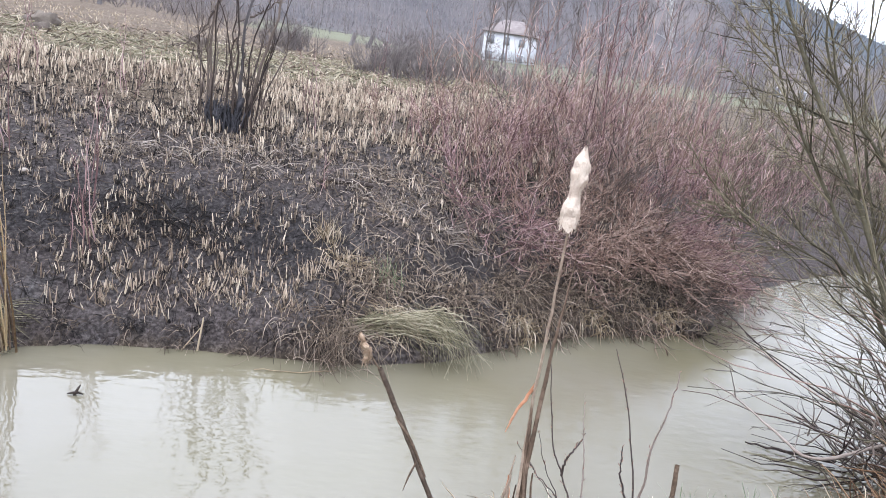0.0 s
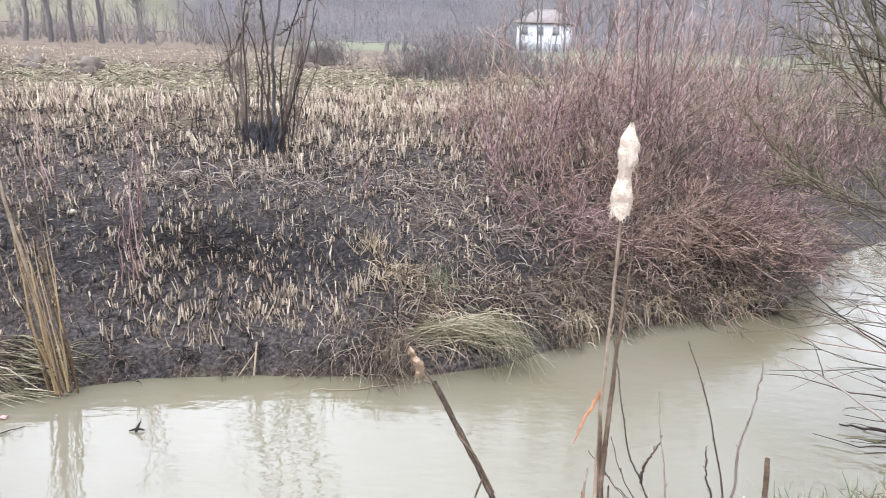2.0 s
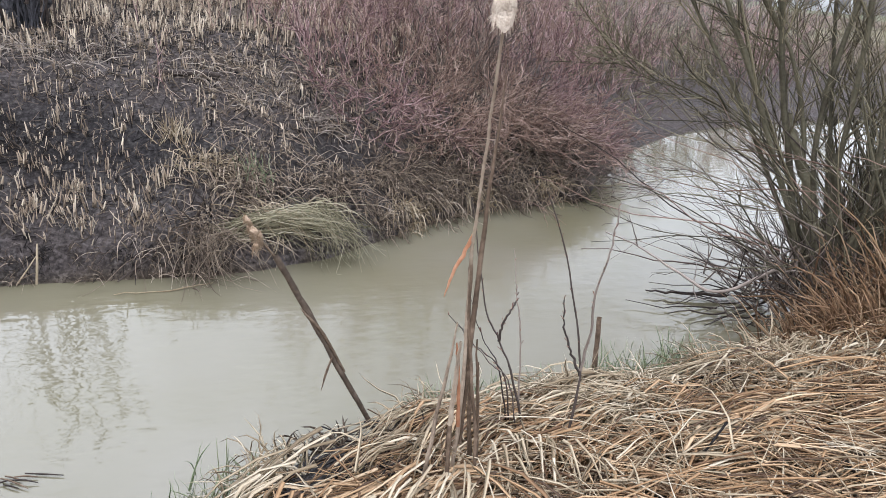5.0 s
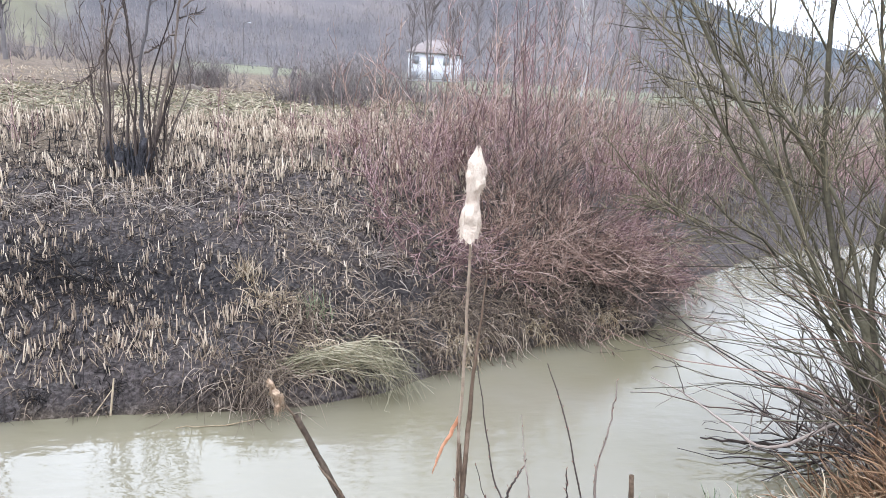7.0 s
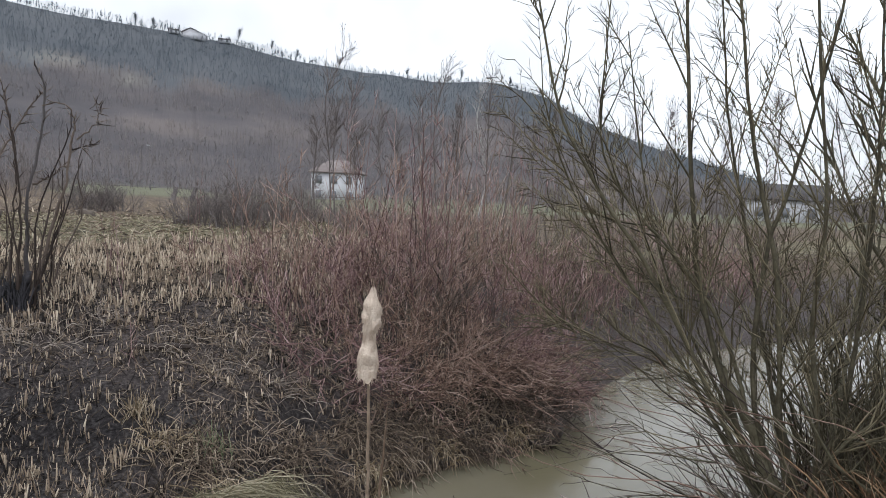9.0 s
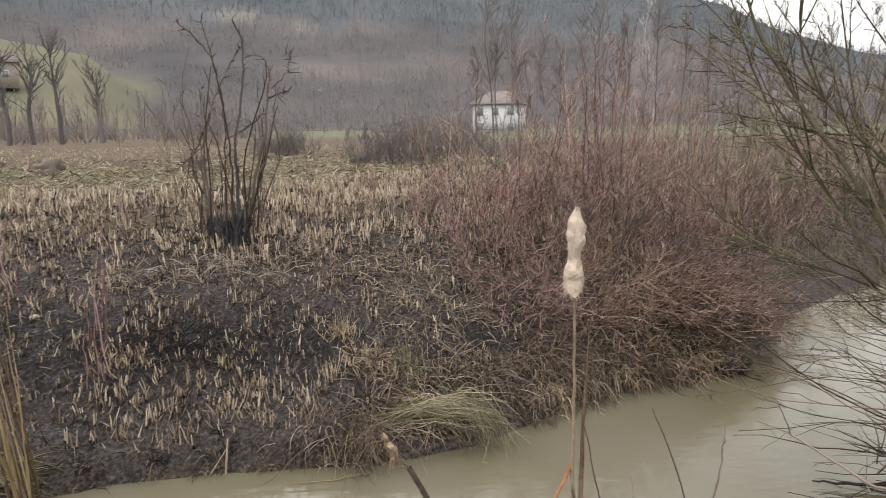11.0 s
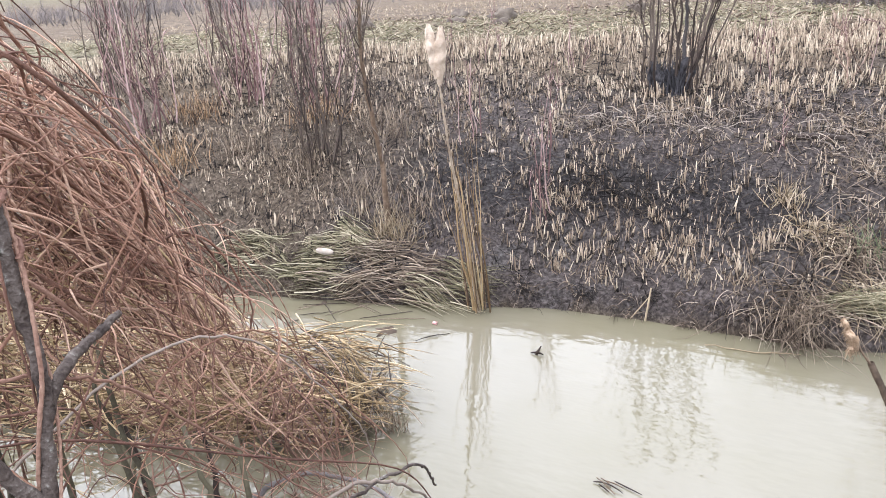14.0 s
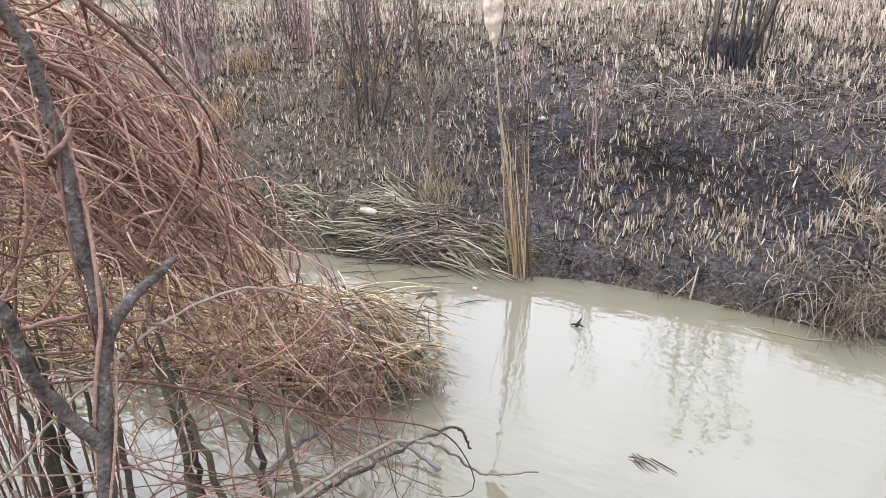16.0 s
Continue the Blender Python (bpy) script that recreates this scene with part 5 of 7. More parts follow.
for cx, cy, lx, ly in ((1.44, 1.7, -0.35, -0.3), (1.3, 1.66, -0.4, -0.2), (1.66, 1.76, -0.1, -0.35), (1.92, 1.66, -0.35, -0.25), (2.18, 1.52, -0.4, -0.2), (1.12, 1.62, -0.5, -0.15), (2.3, 1.75, -0.3, -0.3)):
    tuft("bent_sedge_tuft", "straw-coloured sedge tuft bent over a dark hollow", (cx, cy), 130, 0.24, 0.44, GOLDEN if cx > 1.8 else STRAW, 0.06, 0.22, 0.95, (lx, ly, 0.35), 0.004, "bent sedge tufts on the near bank")
tuft("upright_sedge_tuft", "golden sedge tuft standing up beside a bare shoot", (0.9, 1.4), 60, 0.14, 0.28, GOLDEN, 0.035, 0.2, 0.3, (-0.15, -0.15, 0.4), 0.0042)
for cx, cy in ((1.0, 2.05), (1.25, 2.08), (1.5, 2.1), (1.75, 2.1), (2.0, 2.14), (0.05, 1.84), (-0.1, 1.72), (0.75, 2.06), (1.95, 2.2), (1.65, 2.16)):
    tuft("green_grass_tuft", "short grey-green grass tuft at the water's edge", (cx, cy), 60, 0.08, 0.24, GREENBLADE, 0.06, 0.25, 0.25, (-0.05, 0.1, 0.2), 0.0026, "green tufts at the edge")
# dark tufts that stand in for shade in the hollows of the sedge
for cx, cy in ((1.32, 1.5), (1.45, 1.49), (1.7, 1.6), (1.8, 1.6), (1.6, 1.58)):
    tuft("hollow_shade_tuft", "dark sedge tuft standing in for a bank hollow's shade", (cx, cy), 110, 0.06, 0.2, WETWOOD, 0.06, 0.6, 0.5, (0, 0, 0.4), 0.0034, "dark hollows in the sedge")
for cx, cy in ((0.3, 2.02), (0.42, 2.04), (0.36, 2.0)):
    tuft("dark_reed_tuft", "dark rotted reed tuft at the water's edge", (cx, cy), 26, 0.05, 0.13, STALK, 0.04, 0.5, 0.5, (-0.2, 0.1, 0), 0.004, "dark tufts at the edge")


# saplings and shoots on the near bank
def sapling(label, stems, r, buds=14):
    x, y, z = stems[0][0]
    ob = thing("sapling", label, "sapling", (x, y, z), "saplings on the near bank")
    for pts in stems:
        line, pc = sweep(pts, np.linspace(r, r * 0.35, len(pts)), 6, 22, 0.0015)
        st = part("stem", [pc], DARKTWIG, ob)
        B = twigs(line, buds, 0.02, 0.6, 0.25, 1.0, 0.0, 3, 0.03)
        for i in range(buds):
            part("bud", [tubes(B[i : i + 1], taper(B[i : i + 1], 0.0016, 0.0008), 4)], SAPLING, st)
    return ob


def gz(x, y):
    return float(height(x, y)) - 0.02


sapling("forked thin bare sapling on the near bank", [[(0.962, 1.525, gz(0.962, 1.525)), (0.979, 1.538, 0.475), (0.983, 1.559, 0.562), (0.964, 1.596, 0.698), (0.927, 1.642, 0.862), (0.906, 1.679, 0.944), (0.881, 1.715, 1.025)],
                                                  [(0.978, 1.545, 0.545), (0.992, 1.553, 0.663), (0.998, 1.574, 0.773), (1.021, 1.581, 0.884), (1.038, 1.594, 0.964), (1.046, 1.613, 1.016)],
                                                  [(0.978, 1.542, 0.53), (0.936, 1.59, 0.648), (0.93, 1.618, 0.747)]], 0.0043)
sapling("thin curved bare shoot on the near bank", [[(0.905, 1.6, gz(0.905, 1.6)), (0.842, 1.668, 0.447), (0.797, 1.714, 0.569), (0.769, 1.75, 0.632), (0.741, 1.784, 0.771), (0.713, 1.84, 0.97)],
                                                 [(0.797, 1.712, 0.565), (0.795, 1.7, 0.632), (0.821, 1.702, 0.683), (0.843, 1.713, 0.703)]], 0.0045)
sapling("very thin straight bare shoot by the water", [[(0.905, 1.7, gz(0.905, 1.7)), (0.884, 1.736, 0.542), (0.865, 1.769, 0.688), (0.851, 1.799, 0.82)]], 0.0033, 8)
sapling("spray of fine bare twigs beside the cattail", [[(0.85, 1.63, gz(0.85, 1.63)), (0.78, 1.655, 0.5), (0.736, 1.699, 0.588), (0.699, 1.737, 0.706)], [(0.85, 1.62, gz(0.85, 1.62)), (0.787, 1.629, 0.49), (0.698, 1.694, 0.587), (0.638, 1.74, 0.655)],
                                                      [(0.86, 1.6, gz(0.86, 1.6)), (0.794, 1.603, 0.48), (0.741, 1.652, 0.538), (0.656, 1.712, 0.641)]], 0.0026, 10)
single("cut_stake", [sweep([(1.5, 2.14, 0.0), (1.49, 2.15, 0.2), (1.48, 2.16, 0.335)], [0.011, 0.011, 0.01], 7, 10, 0.001)[1]], CTDARK, "short cut dead stalk standing by the water", "stake")


# ---- the big willow on the near bank ----
def big_willow():
    c = np.array((3.1, 2.42))
    z = float(height(*c))
    ob = thing("willow", "many-stemmed leafless olive-barked willow at the water's edge", "willow", (*c, z))
    main = [
        ([(3.06, 2.45, 0.1), (2.82, 2.7, 0.74), (2.53, 2.96, 1.45), (2.23, 3.17, 1.99), (2.05, 3.29, 2.4), (1.9, 3.36, 3.1)], 0.026),
        ([(3.05, 2.5, 0.1), (2.85, 2.67, 0.78), (2.69, 2.82, 1.46), (2.62, 2.89, 2.16), (2.57, 2.93, 2.9), (2.52, 2.98, 3.7)], 0.028),
        ([(3.1, 2.5, 0.1), (2.74, 2.9, 0.95), (2.46, 3.2, 1.51), (2.22, 3.35, 1.93), (2.02, 3.45, 2.5)], 0.02),
        ([(3.08, 2.42, 0.1), (2.9, 2.6, 0.87), (2.9, 2.62, 1.59), (2.97, 2.56, 2.01), (3.05, 2.45, 2.7), (3.1, 2.4, 3.4)], 0.024),
        ([(3.1, 2.42, 0.1), (3.0, 2.52, 0.75), (2.95, 2.57, 1.51), (2.85, 2.68, 2.15), (2.76, 2.76, 2.9), (2.7, 2.8, 3.5)], 0.025),
        ([(3.14, 2.38, 0.1), (3.1, 2.4, 0.8), (3.06, 2.44, 1.33), (3.07, 2.43, 1.87), (3.0, 2.5, 2.8), (2.95, 2.55, 3.6)], 0.024),
        ([(3.02, 2.5, 0.15), (2.82, 2.7, 1.12), (2.61, 2.89, 1.58), (2.4, 3.06, 1.87), (2.25, 3.16, 2.23), (2.26, 3.16, 3.0)], 0.018),
        ([(3.0, 2.54, 0.3), (2.89, 2.63, 0.67), (2.65, 2.86, 0.98), (2.31, 3.12, 1.12), (1.91, 3.36, 1.24)], 0.0065),
        ([(3.12, 2.36, 0.1), (3.1, 2.4, 0.5), (3.16, 2.3, 0.75), (3.3, 2.15, 1.0), (3.55, 1.95, 1.5)], 0.02),
        ([(3.16, 2.4, 0.1), (3.25, 2.4, 0.7), (3.36, 2.42, 1.4), (3.42, 2.45, 2.2), (3.4, 2.5, 3.2)], 0.025),
        ([(3.2, 2.45, 0.1), (3.4, 2.55, 0.7), (3.7, 2.7, 1.5), (3.9, 2.8, 2.5), (4.0, 2.9, 3.4)], 0.024),
        ([(3.15, 2.5, 0.1), (3.2, 2.75, 0.8), (3.2, 3.0, 1.6), (3.15, 3.2, 2.4), (3.1, 3.3, 3.3)], 0.022),
        ([(3.04, 2.48, 0.1), (2.95, 2.75, 0.7), (2.8, 3.1, 1.3), (2.7, 3.35, 2.0), (2.62, 3.5, 2.9)], 0.018),
        ([(3.2, 2.34, 0.1), (3.4, 2.25, 0.7), (3.6, 2.2, 1.5), (3.75, 2.2, 2.6)], 0.02),
    ]
    limbs = []
    for pts, r in main:
        line, pc = sweep(pts, np.linspace(r * 0.68, r * 0.2, len(pts)), 8, 26, 0.002)
        part("limb", [pc], OLIVE, ob)
        limbs.append(line[0])
    for pts, r in (([(3.12, 2.4, 0.0), (3.03, 2.5, 0.35), (2.93, 2.6, 0.7), (2.8, 2.74, 1.05)], 0.05), ([(3.14, 2.42, 0.0), (3.08, 2.46, 0.4), (2.98, 2.55, 0.9)], 0.045), ([(3.16, 2.4, 0.0), (3.22, 2.4, 0.35), (3.3, 2.42, 0.8)], 0.045)):
        part("trunk", [sweep(pts, np.linspace(r, r * 0.45, len(pts)), 9, 20, 0.006)[1]], OLIVE, ob)
    Lm = np.array(limbs)
    X = twigs(Lm, 44, 1.0, 0.8, 0.05, 0.6, 0.0, 9, 0.03, 0.1)
    R = taper(X, 0.005, 0.0015, 0.4)
    for i in range(len(X)):
        part("branch", [tubes(X[i : i + 1], R[i : i + 1], 5)], OLIVE, ob)
    B = twigs(Lm, 290, 0.9, 0.5, 0.2, 0.98, 0.0, 8, 0.02, 0.08)
    R = taper(B, 0.0046, 0.0013, 0.45)
    for i in range(len(B)):
        part("branch", [tubes(B[i : i + 1], R[i : i + 1], 4)], OLIVETWIG if i % 3 else OLIVE, ob)
    T = twigs(np.concatenate([B[:, :8], X[:, :8]]), 4000, 0.26, 0.75, 0.3, 1.0, 0.0, 5, 0.05, 0.1)
    F = twigs(T, 3600, 0.1, 0.6, 0.15, 1.0, 0.0, 3, 0.05, 0.1)
    part("twig_mass", [tubes(T, taper(T, 0.0023, 0.0011), 3), tubes(F, taper(F, 0.0015, 0.0009), 3)], OLIVETWIG, ob, "", True, "stuff")
    # low shoots reaching over the water
    n = 56
    p = np.stack([c[0] + rng.normal(-0.12, 0.14, n), c[1] + rng.normal(0.05, 0.14, n), z + rng.uniform(0.0, 0.8, n)], -1)
    d = np.stack([rng.uniform(-1.0, -0.1, n), rng.uniform(-0.1, 1.0, n), rng.uniform(0.0, 0.75, n)], -1)
    S = strands(p, d, rng.uniform(0.5, 1.5, n), rng.uniform(0.0, 0.25, n), 8, 0.04)
    S[..., 2] = np.maximum(S[..., 2], 0.02)
    R = taper(S, 0.0042, 0.0014, 0.4)
    for i in range(n):
        part("low_shoot", [tubes(S[i : i + 1], R[i : i + 1], 4)], (DARKTWIG, OLIVETWIG, ORANGETWIG, OLIVE)[i % 4], ob)
    part("low_shoot", [sweep([(1.954, 2.869, 0.401), (2.058, 2.729, 0.376), (2.162, 2.538, 0.317), (2.26, 2.348, 0.291), (2.75, 2.5, 0.3)], [0.003, 0.0045, 0.006, 0.0075, 0.009], 6, 24, 0.002)[1]], DARKTWIG, ob)
    part("low_shoot", [sweep([(2.058, 2.729, 0.376), (2.049, 2.761, 0.432), (2.025, 2.806, 0.517)], [0.0035, 0.003, 0.0015], 5, 10, 0.001)[1]], DARKTWIG, ob)
    m = 330
    p = np.stack([c[0] + rng.normal(-0.12, 0.2, m), c[1] + rng.normal(0.05, 0.18, m), z + rng.uniform(-0.02, 0.25, m)], -1)
    d = np.stack([rng.uniform(-1.0, 0.5, m), rng.uniform(-0.6, 0.8, m), rng.uniform(0.1, 1.0, m)], -1)
    W = strands(p, d, rng.uniform(0.2, 0.65, m), 0.1, 6, 0.06)
    part("sucker_mass", [tubes(W, taper(W, 0.004, 0.0013, 0.5), 3)], DARKTWIG, ob, "", True, "stuff")
    m = 460
    u = rng.uniform(0.1, 1.4, m)
    p = np.stack([c[0] + u + rng.normal(0, 0.15, m), c[1] + 0.4 * u + rng.normal(0, 0.16, m), z + rng.uniform(-0.02, 0.3, m)], -1)
    d = np.stack([rng.normal(0, 0.5, m), rng.normal(0, 0.5, m), np.ones(m)], -1)
    W = strands(p, d, rng.uniform(0.3, 1.1, m), 0.05, 6, 0.05)
    part("sucker_mass", [tubes(W[::2], taper(W[::2], 0.004, 0.0013, 0.5), 3)], OLIVETWIG, ob, "olive-green suckers", True, "stuff")
    part("sucker_mass", [tubes(W[1::2], taper(W[1::2], 0.0035, 0.0013, 0.5), 3)], DARKTWIG, ob, "dark dead shoots", True, "stuff")
    Q = twigs(S, 200, 0.3, 0.55, 0.2, 1.0, 0.0, 5, 0.07, 0.05)
    Q[..., 2] = np.maximum(Q[..., 2], 0.01)
    part("twig_mass", [tubes(Q, taper(Q, 0.0018, 0.0009), 3)], DARKTWIG, ob, "", True, "stuff")


big_willow()
for bx, by, h in ((4.6, 2.6, 3.4), (5.6, 3.2, 3.6), (6.8, 3.6, 4.0), (4.2, 1.4, 3.0), (8.2, 4.2, 4.2)):
    shrub("willow_shrub", "leafless willow shrub standing along the near bank", (bx, by), 16, 0.6 * h, h, OLIVE, 0.16, 0.22, 8, 0.7, 0.016, (0, 0.05, 0), 0.0, "willows along the bank", "willow", 9, 44, 0.035, 0.0016, True)
for bx, by, h in ((3.75, 2.75, 1.5), (4.3, 2.95, 1.6), (4.9, 3.25, 1.8), (3.6, 2.2, 1.3)):
    shrub("willow_stool", "low stool of olive willow shoots at the water's edge", (bx, by), 30, 0.5 * h, h, OLIVE, 0.18, 0.35, 8, 0.4, 0.009, (-0.1, 0.1, 0), 0.0, "willow stools on the near bank", "willow", 8, 6, 0.04, 0.0016, True)
n = 18
p = np.stack([2.95 + rng.normal(-0.1, 0.2, n), 2.55 + rng.normal(0.05, 0.12, n), 0.02 + rng.random(n) * 0.06], -1)
d = np.stack([rng.uniform(-1.0, -0.5, n), rng.uniform(-0.2, 0.5, n), rng.normal(0.0, 0.05, n)], -1)
P = strands(p, d, rng.uniform(0.25, 0.6, n), 0.0, 6, 0.05)
P[..., 2] = np.maximum(P[..., 2], 0.012)
single("drift_log", [sweep([(2.312, 2.89, 0.03), (2.492, 2.828, 0.03), (2.751, 2.75, 0.03)], [0.004, 0.009, 0.01], 7, 14, 0.003)[1]], WETWOOD, "dark wet stick lying on the water by the willow", "stick")
drift = thing("driftwood", "dark wet drift branches lying at the water's edge", "driftwood", (2.8, 2.6, 0.02))
for i in range(n):
    part("branch", [tubes(P[i : i + 1], taper(P[i : i + 1], 0.0045, 0.0015, 0.5), 5)], WETWOOD, drift)


# ---- near tangle on the other side: old trunk, arching canes, flood-laid mat ----
def lichen_tree():
    ob = thing("lichen_tree", "thin dark crooked tree with pale lichen patches", "tree", (-1.0, 0.5, gz(-1.0, 0.5)))
    z = gz(-1.0, 0.5)
    part("trunk", [sweep([(-0.96, 0.38, z), (-0.965, 0.39, 0.8), (-0.97, 0.4, 1.06), (-0.98, 0.44, 1.22), (-0.99, 0.47, 1.33), (-1.01, 0.48, 1.42), (-1.02, 0.49, 1.52), (-1.03, 0.5, 1.59), (-1.04, 0.5, 1.62), (-1.05, 0.5, 1.7), (-1.08, 0.49, 1.77), (-1.16, 0.48, 1.95)],
                        [0.018, 0.015, 0.013, 0.0102, 0.0102, 0.0105, 0.0102, 0.0098, 0.0095, 0.0095, 0.009, 0.0075], 10, 80, 0.0014)[1]], BARK, ob)
    part("limb", [sweep([(-0.97, 0.41, 1.15), (-1.0, 0.38, 1.24), (-1.0, 0.36, 1.32), (-0.99, 0.35, 1.39), (-1.02, 0.32, 1.5)], [0.011, 0.01, 0.009, 0.0085, 0.007], 8, 24, 0.0015)[1]], BARK, ob)
    part("limb", [sweep([(-0.985, 0.455, 1.27), (-0.99, 0.49, 1.315), (-1.02, 0.56, 1.33), (-1.05, 0.615, 1.325), (-1.091, 0.68, 1.318)], [0.0085, 0.009, 0.0085, 0.0075, 0.006], 8, 20, 0.0018)[1]], BARK, ob)
    for ph, r in ((0.0, 0.0036), (2.4, 0.0028), (4.2, 0.0024)):
        run = np.linspace(0.75, 1.62, 30)
        twine = [(float(np.interp(u, [0.75, 1.06, 1.33, 1.62], [-0.965, -0.97, -0.99, -1.04])) + 0.0155 * math.cos(ph + 9 * u), float(np.interp(u, [0.75, 1.06, 1.33, 1.62], [0.39, 0.4, 0.47, 0.5])) + 0.0155 * math.sin(ph + 9 * u), float(u)) for u in run]
        part("twining_stem", [sweep(twine, r * 0.9, 6, 120, 0.0004)[1]], SAPLING, ob, "dark red twining stem")
    part("mossy_foot", [sweep([(-2.1, 0.8, -0.1), (-2.14, 0.82, 0.3), (-2.1, 0.84, 0.7), (-2.2, 0.8, 1.2)], [0.03, 0.024, 0.015, 0.006], 9, 30, 0.006)[1]], OLIVE, ob, "greenish mossy second stem")
    a = np.linspace(0, 2.3 * np.pi, 9)
    ring = [(-1.025 + 0.018 * math.cos(t), 0.495 + 0.018 * math.sin(t), 1.5 + 0.012 * i) for i, t in enumerate(a)]
    part("twining_stem", [sweep(ring, 0.0045, 6, 40, 0.0005)[1]], SAPLING, ob, "reddish twining stem")


lichen_tree()


def cane(pts, r, mat, ob):
    line, pc = sweep(pts, np.linspace(r, r * 0.55, len(pts)), 6, 40, 0.003)
    part("cane", [pc], mat, ob)
    return line


HEAP_OUT = np.array((0.475, 0.74, 0.477))  # the heap's face slopes evenly down to the water


def bramble_heap(name, label, roots, tips, n, r, mat, arch, wob, ntw, twl, seed, group):
    """Canes that rise from a root area, arch over and fall to a tip area."""
    ob = thing(name, label, "bramble", (float(roots[0]), float(roots[1]), max(0.0, float(height(roots[0], roots[1])))), group)
    p = np.stack([roots[0] + rng.normal(0, roots[2], n), roots[1] + rng.normal(0, roots[2], n), roots[3] + rng.normal(0, roots[4], n)], -1)
    q = np.stack([tips[0] + rng.normal(0, tips[2], n), tips[1] + rng.normal(0, tips[2], n), tips[3] + rng.normal(0, tips[4], n)], -1)
    s = np.linspace(0, 1, 28)[None, :, None]
    P = p[:, None] * (1 - s) + q[:, None] * s
    P[..., 2] += (arch * rng.uniform(0.3, 1.4, (n, 1))) * (4 * s[..., 0] * (1 - s[..., 0])) ** 0.8
    w = wander(n, 28, 3)
    w = w - w[:, -1:] * s
    depth = P @ HEAP_OUT - 0.72
    pressed = np.where(depth > -0.4, -0.4 * np.exp(np.clip(-(depth + 0.4) / 0.4, -5, 0)), depth) * rng.uniform(0.6, 1.15, (n, 1))
    P = P + (pressed - depth)[..., None] * HEAP_OUT
    P += w * wob * rng.uniform(1.0, 3.4, (n, 1, 1))
    P[..., 2] += (rng.normal(0, 0.12, (n, 1)) * np.sin(np.pi * s[..., 0] * rng.uniform(1, 2.2, (n, 1))))
    side = unit(rng.normal(size=(n, 1, 3)))
    turns = rng.uniform(1.2, 3.2, (n, 1, 1)) * 2 * np.pi
    P = P + side * rng.uniform(0.0, 0.07, (n, 1, 1)) * np.sin(turns * s + rng.uniform(0, 6, (n, 1, 1))) * np.minimum(1, 4 * s)
    over = np.maximum(P @ HEAP_OUT - 0.62, 0)  # no cane stands far out of the heap's face or over the open water
    P = P - (over - 0.26 * np.tanh(over / 0.26))[..., None] * HEAP_OUT
    brim = rng.uniform(-1.65, -1.15, (n, 1)) + (0.3 if r < 0.003 else 0.0)
    P[..., 0] = np.where(P[..., 0] > brim, brim + 0.2 * np.tanh((P[..., 0] - brim) / 0.2), P[..., 0])
    P[..., 2] = np.maximum(P[..., 2], 0.015)
    if roots[3] > 0.9:
        foot = p + np.stack([rng.normal(-0.3, 0.12, n), rng.normal(-0.32, 0.1, n), np.zeros(n)], -1)
        foot[:, 2] = np.maximum(height(foot[:, 0], foot[:, 1]), 0.0) - 0.03
        g = np.linspace(0, 1, 9)[None, :-1, None]
        bow = p + np.array([-0.28, -0.3, 0.05])
        rise = foot[:, None] * (1 - g) ** 2 + 2 * bow[:, None] * g * (1 - g) + p[:, None] * g**2
        stalk = tubes(rise[::3], np.full((len(rise[::3]), 8), r * 0.8), 4)
        part("stalk_mass", [stalk], SAPLING, ob, "", True, "stuff")
    R = taper(P, r * 0.9, r * 0.45, 0.5) * rng.choice([0.6, 0.8, 1.0, 1.35], (n, 1)) * np.minimum(1, 0.15 + 4 * np.minimum(s[..., 0], 1 - s[..., 0]))
    for i in range(n):
        part("cane", [tubes(P[i : i + 1], R[i : i + 1], 5)], (mat, mat, SAPLING, mat, mat, mat, mat)[i % 7], ob)
    T = twigs(P, ntw, twl * 0.8, 0.65, 0.05, 1.0, 0.5, 14, 0.1, 0.0)
    T[..., 2] = np.maximum(T[..., 2], 0.01)
    h = ntw // 2
    part("shoot_mass", [tubes(T[:h], taper(T[:h], r * 0.62, r * 0.3, 0.5), 4)], mat, ob, "", True, "stuff")
    part("shoot_mass", [tubes(T[h:], taper(T[h:], r * 0.55, r * 0.3, 0.5), 4)], SAPLING, ob, "", True, "stuff")
    return ob


bramble_heap("bramble_thicket", "arching mass of dead reddish-brown bramble canes", (-2.1, 0.92, 0.22, 1.78, 0.13), (-1.52, 1.55, 0.17, 0.9, 0.16), 70, 0.0048, BRAMBLE, 0.12, 0.04, 120, 0.34, 1, "brambles on the near bank")
bramble_heap("bramble_thicket", "reddish bramble canes lying over the mat", (-2.3, 0.85, 0.26, 1.62, 0.18), (-1.78, 1.55, 0.2, 0.9, 0.18), 60, 0.004, BRAMBLE, 0.14, 0.05, 70, 0.34, 2, "brambles on the near bank")
bramble_heap("bramble_thicket", "far bramble canes bent down behind the mat", (-2.9, 1.3, 0.35, 1.0, 0.25), (-2.3, 2.1, 0.3, 0.6, 0.2), 50, 0.0034, BRAMBLE, 0.1, 0.06, 70, 0.32, 7, "brambles on the near bank")
bramble_heap("bramble_thicket", "thin red canes tangled where the heap falls to the water", (-1.54, 1.6, 0.14, 0.75, 0.14), (-1.42, 1.74, 0.12, 0.12, 0.09), 20, 0.0025, SAPLING, 0.08, 0.06, 16, 0.2, 3, "brambles on the near bank")
bramble_heap("bramble_thicket", "bramble canes crossing from the bank behind the trunk", (-1.6, 0.55, 0.16, 1.7, 0.14), (-1.55, 1.2, 0.2, 1.05, 0.16), 30, 0.0036, BRAMBLE, 0.1, 0.055, 70, 0.34, 5, "brambles on the near bank")
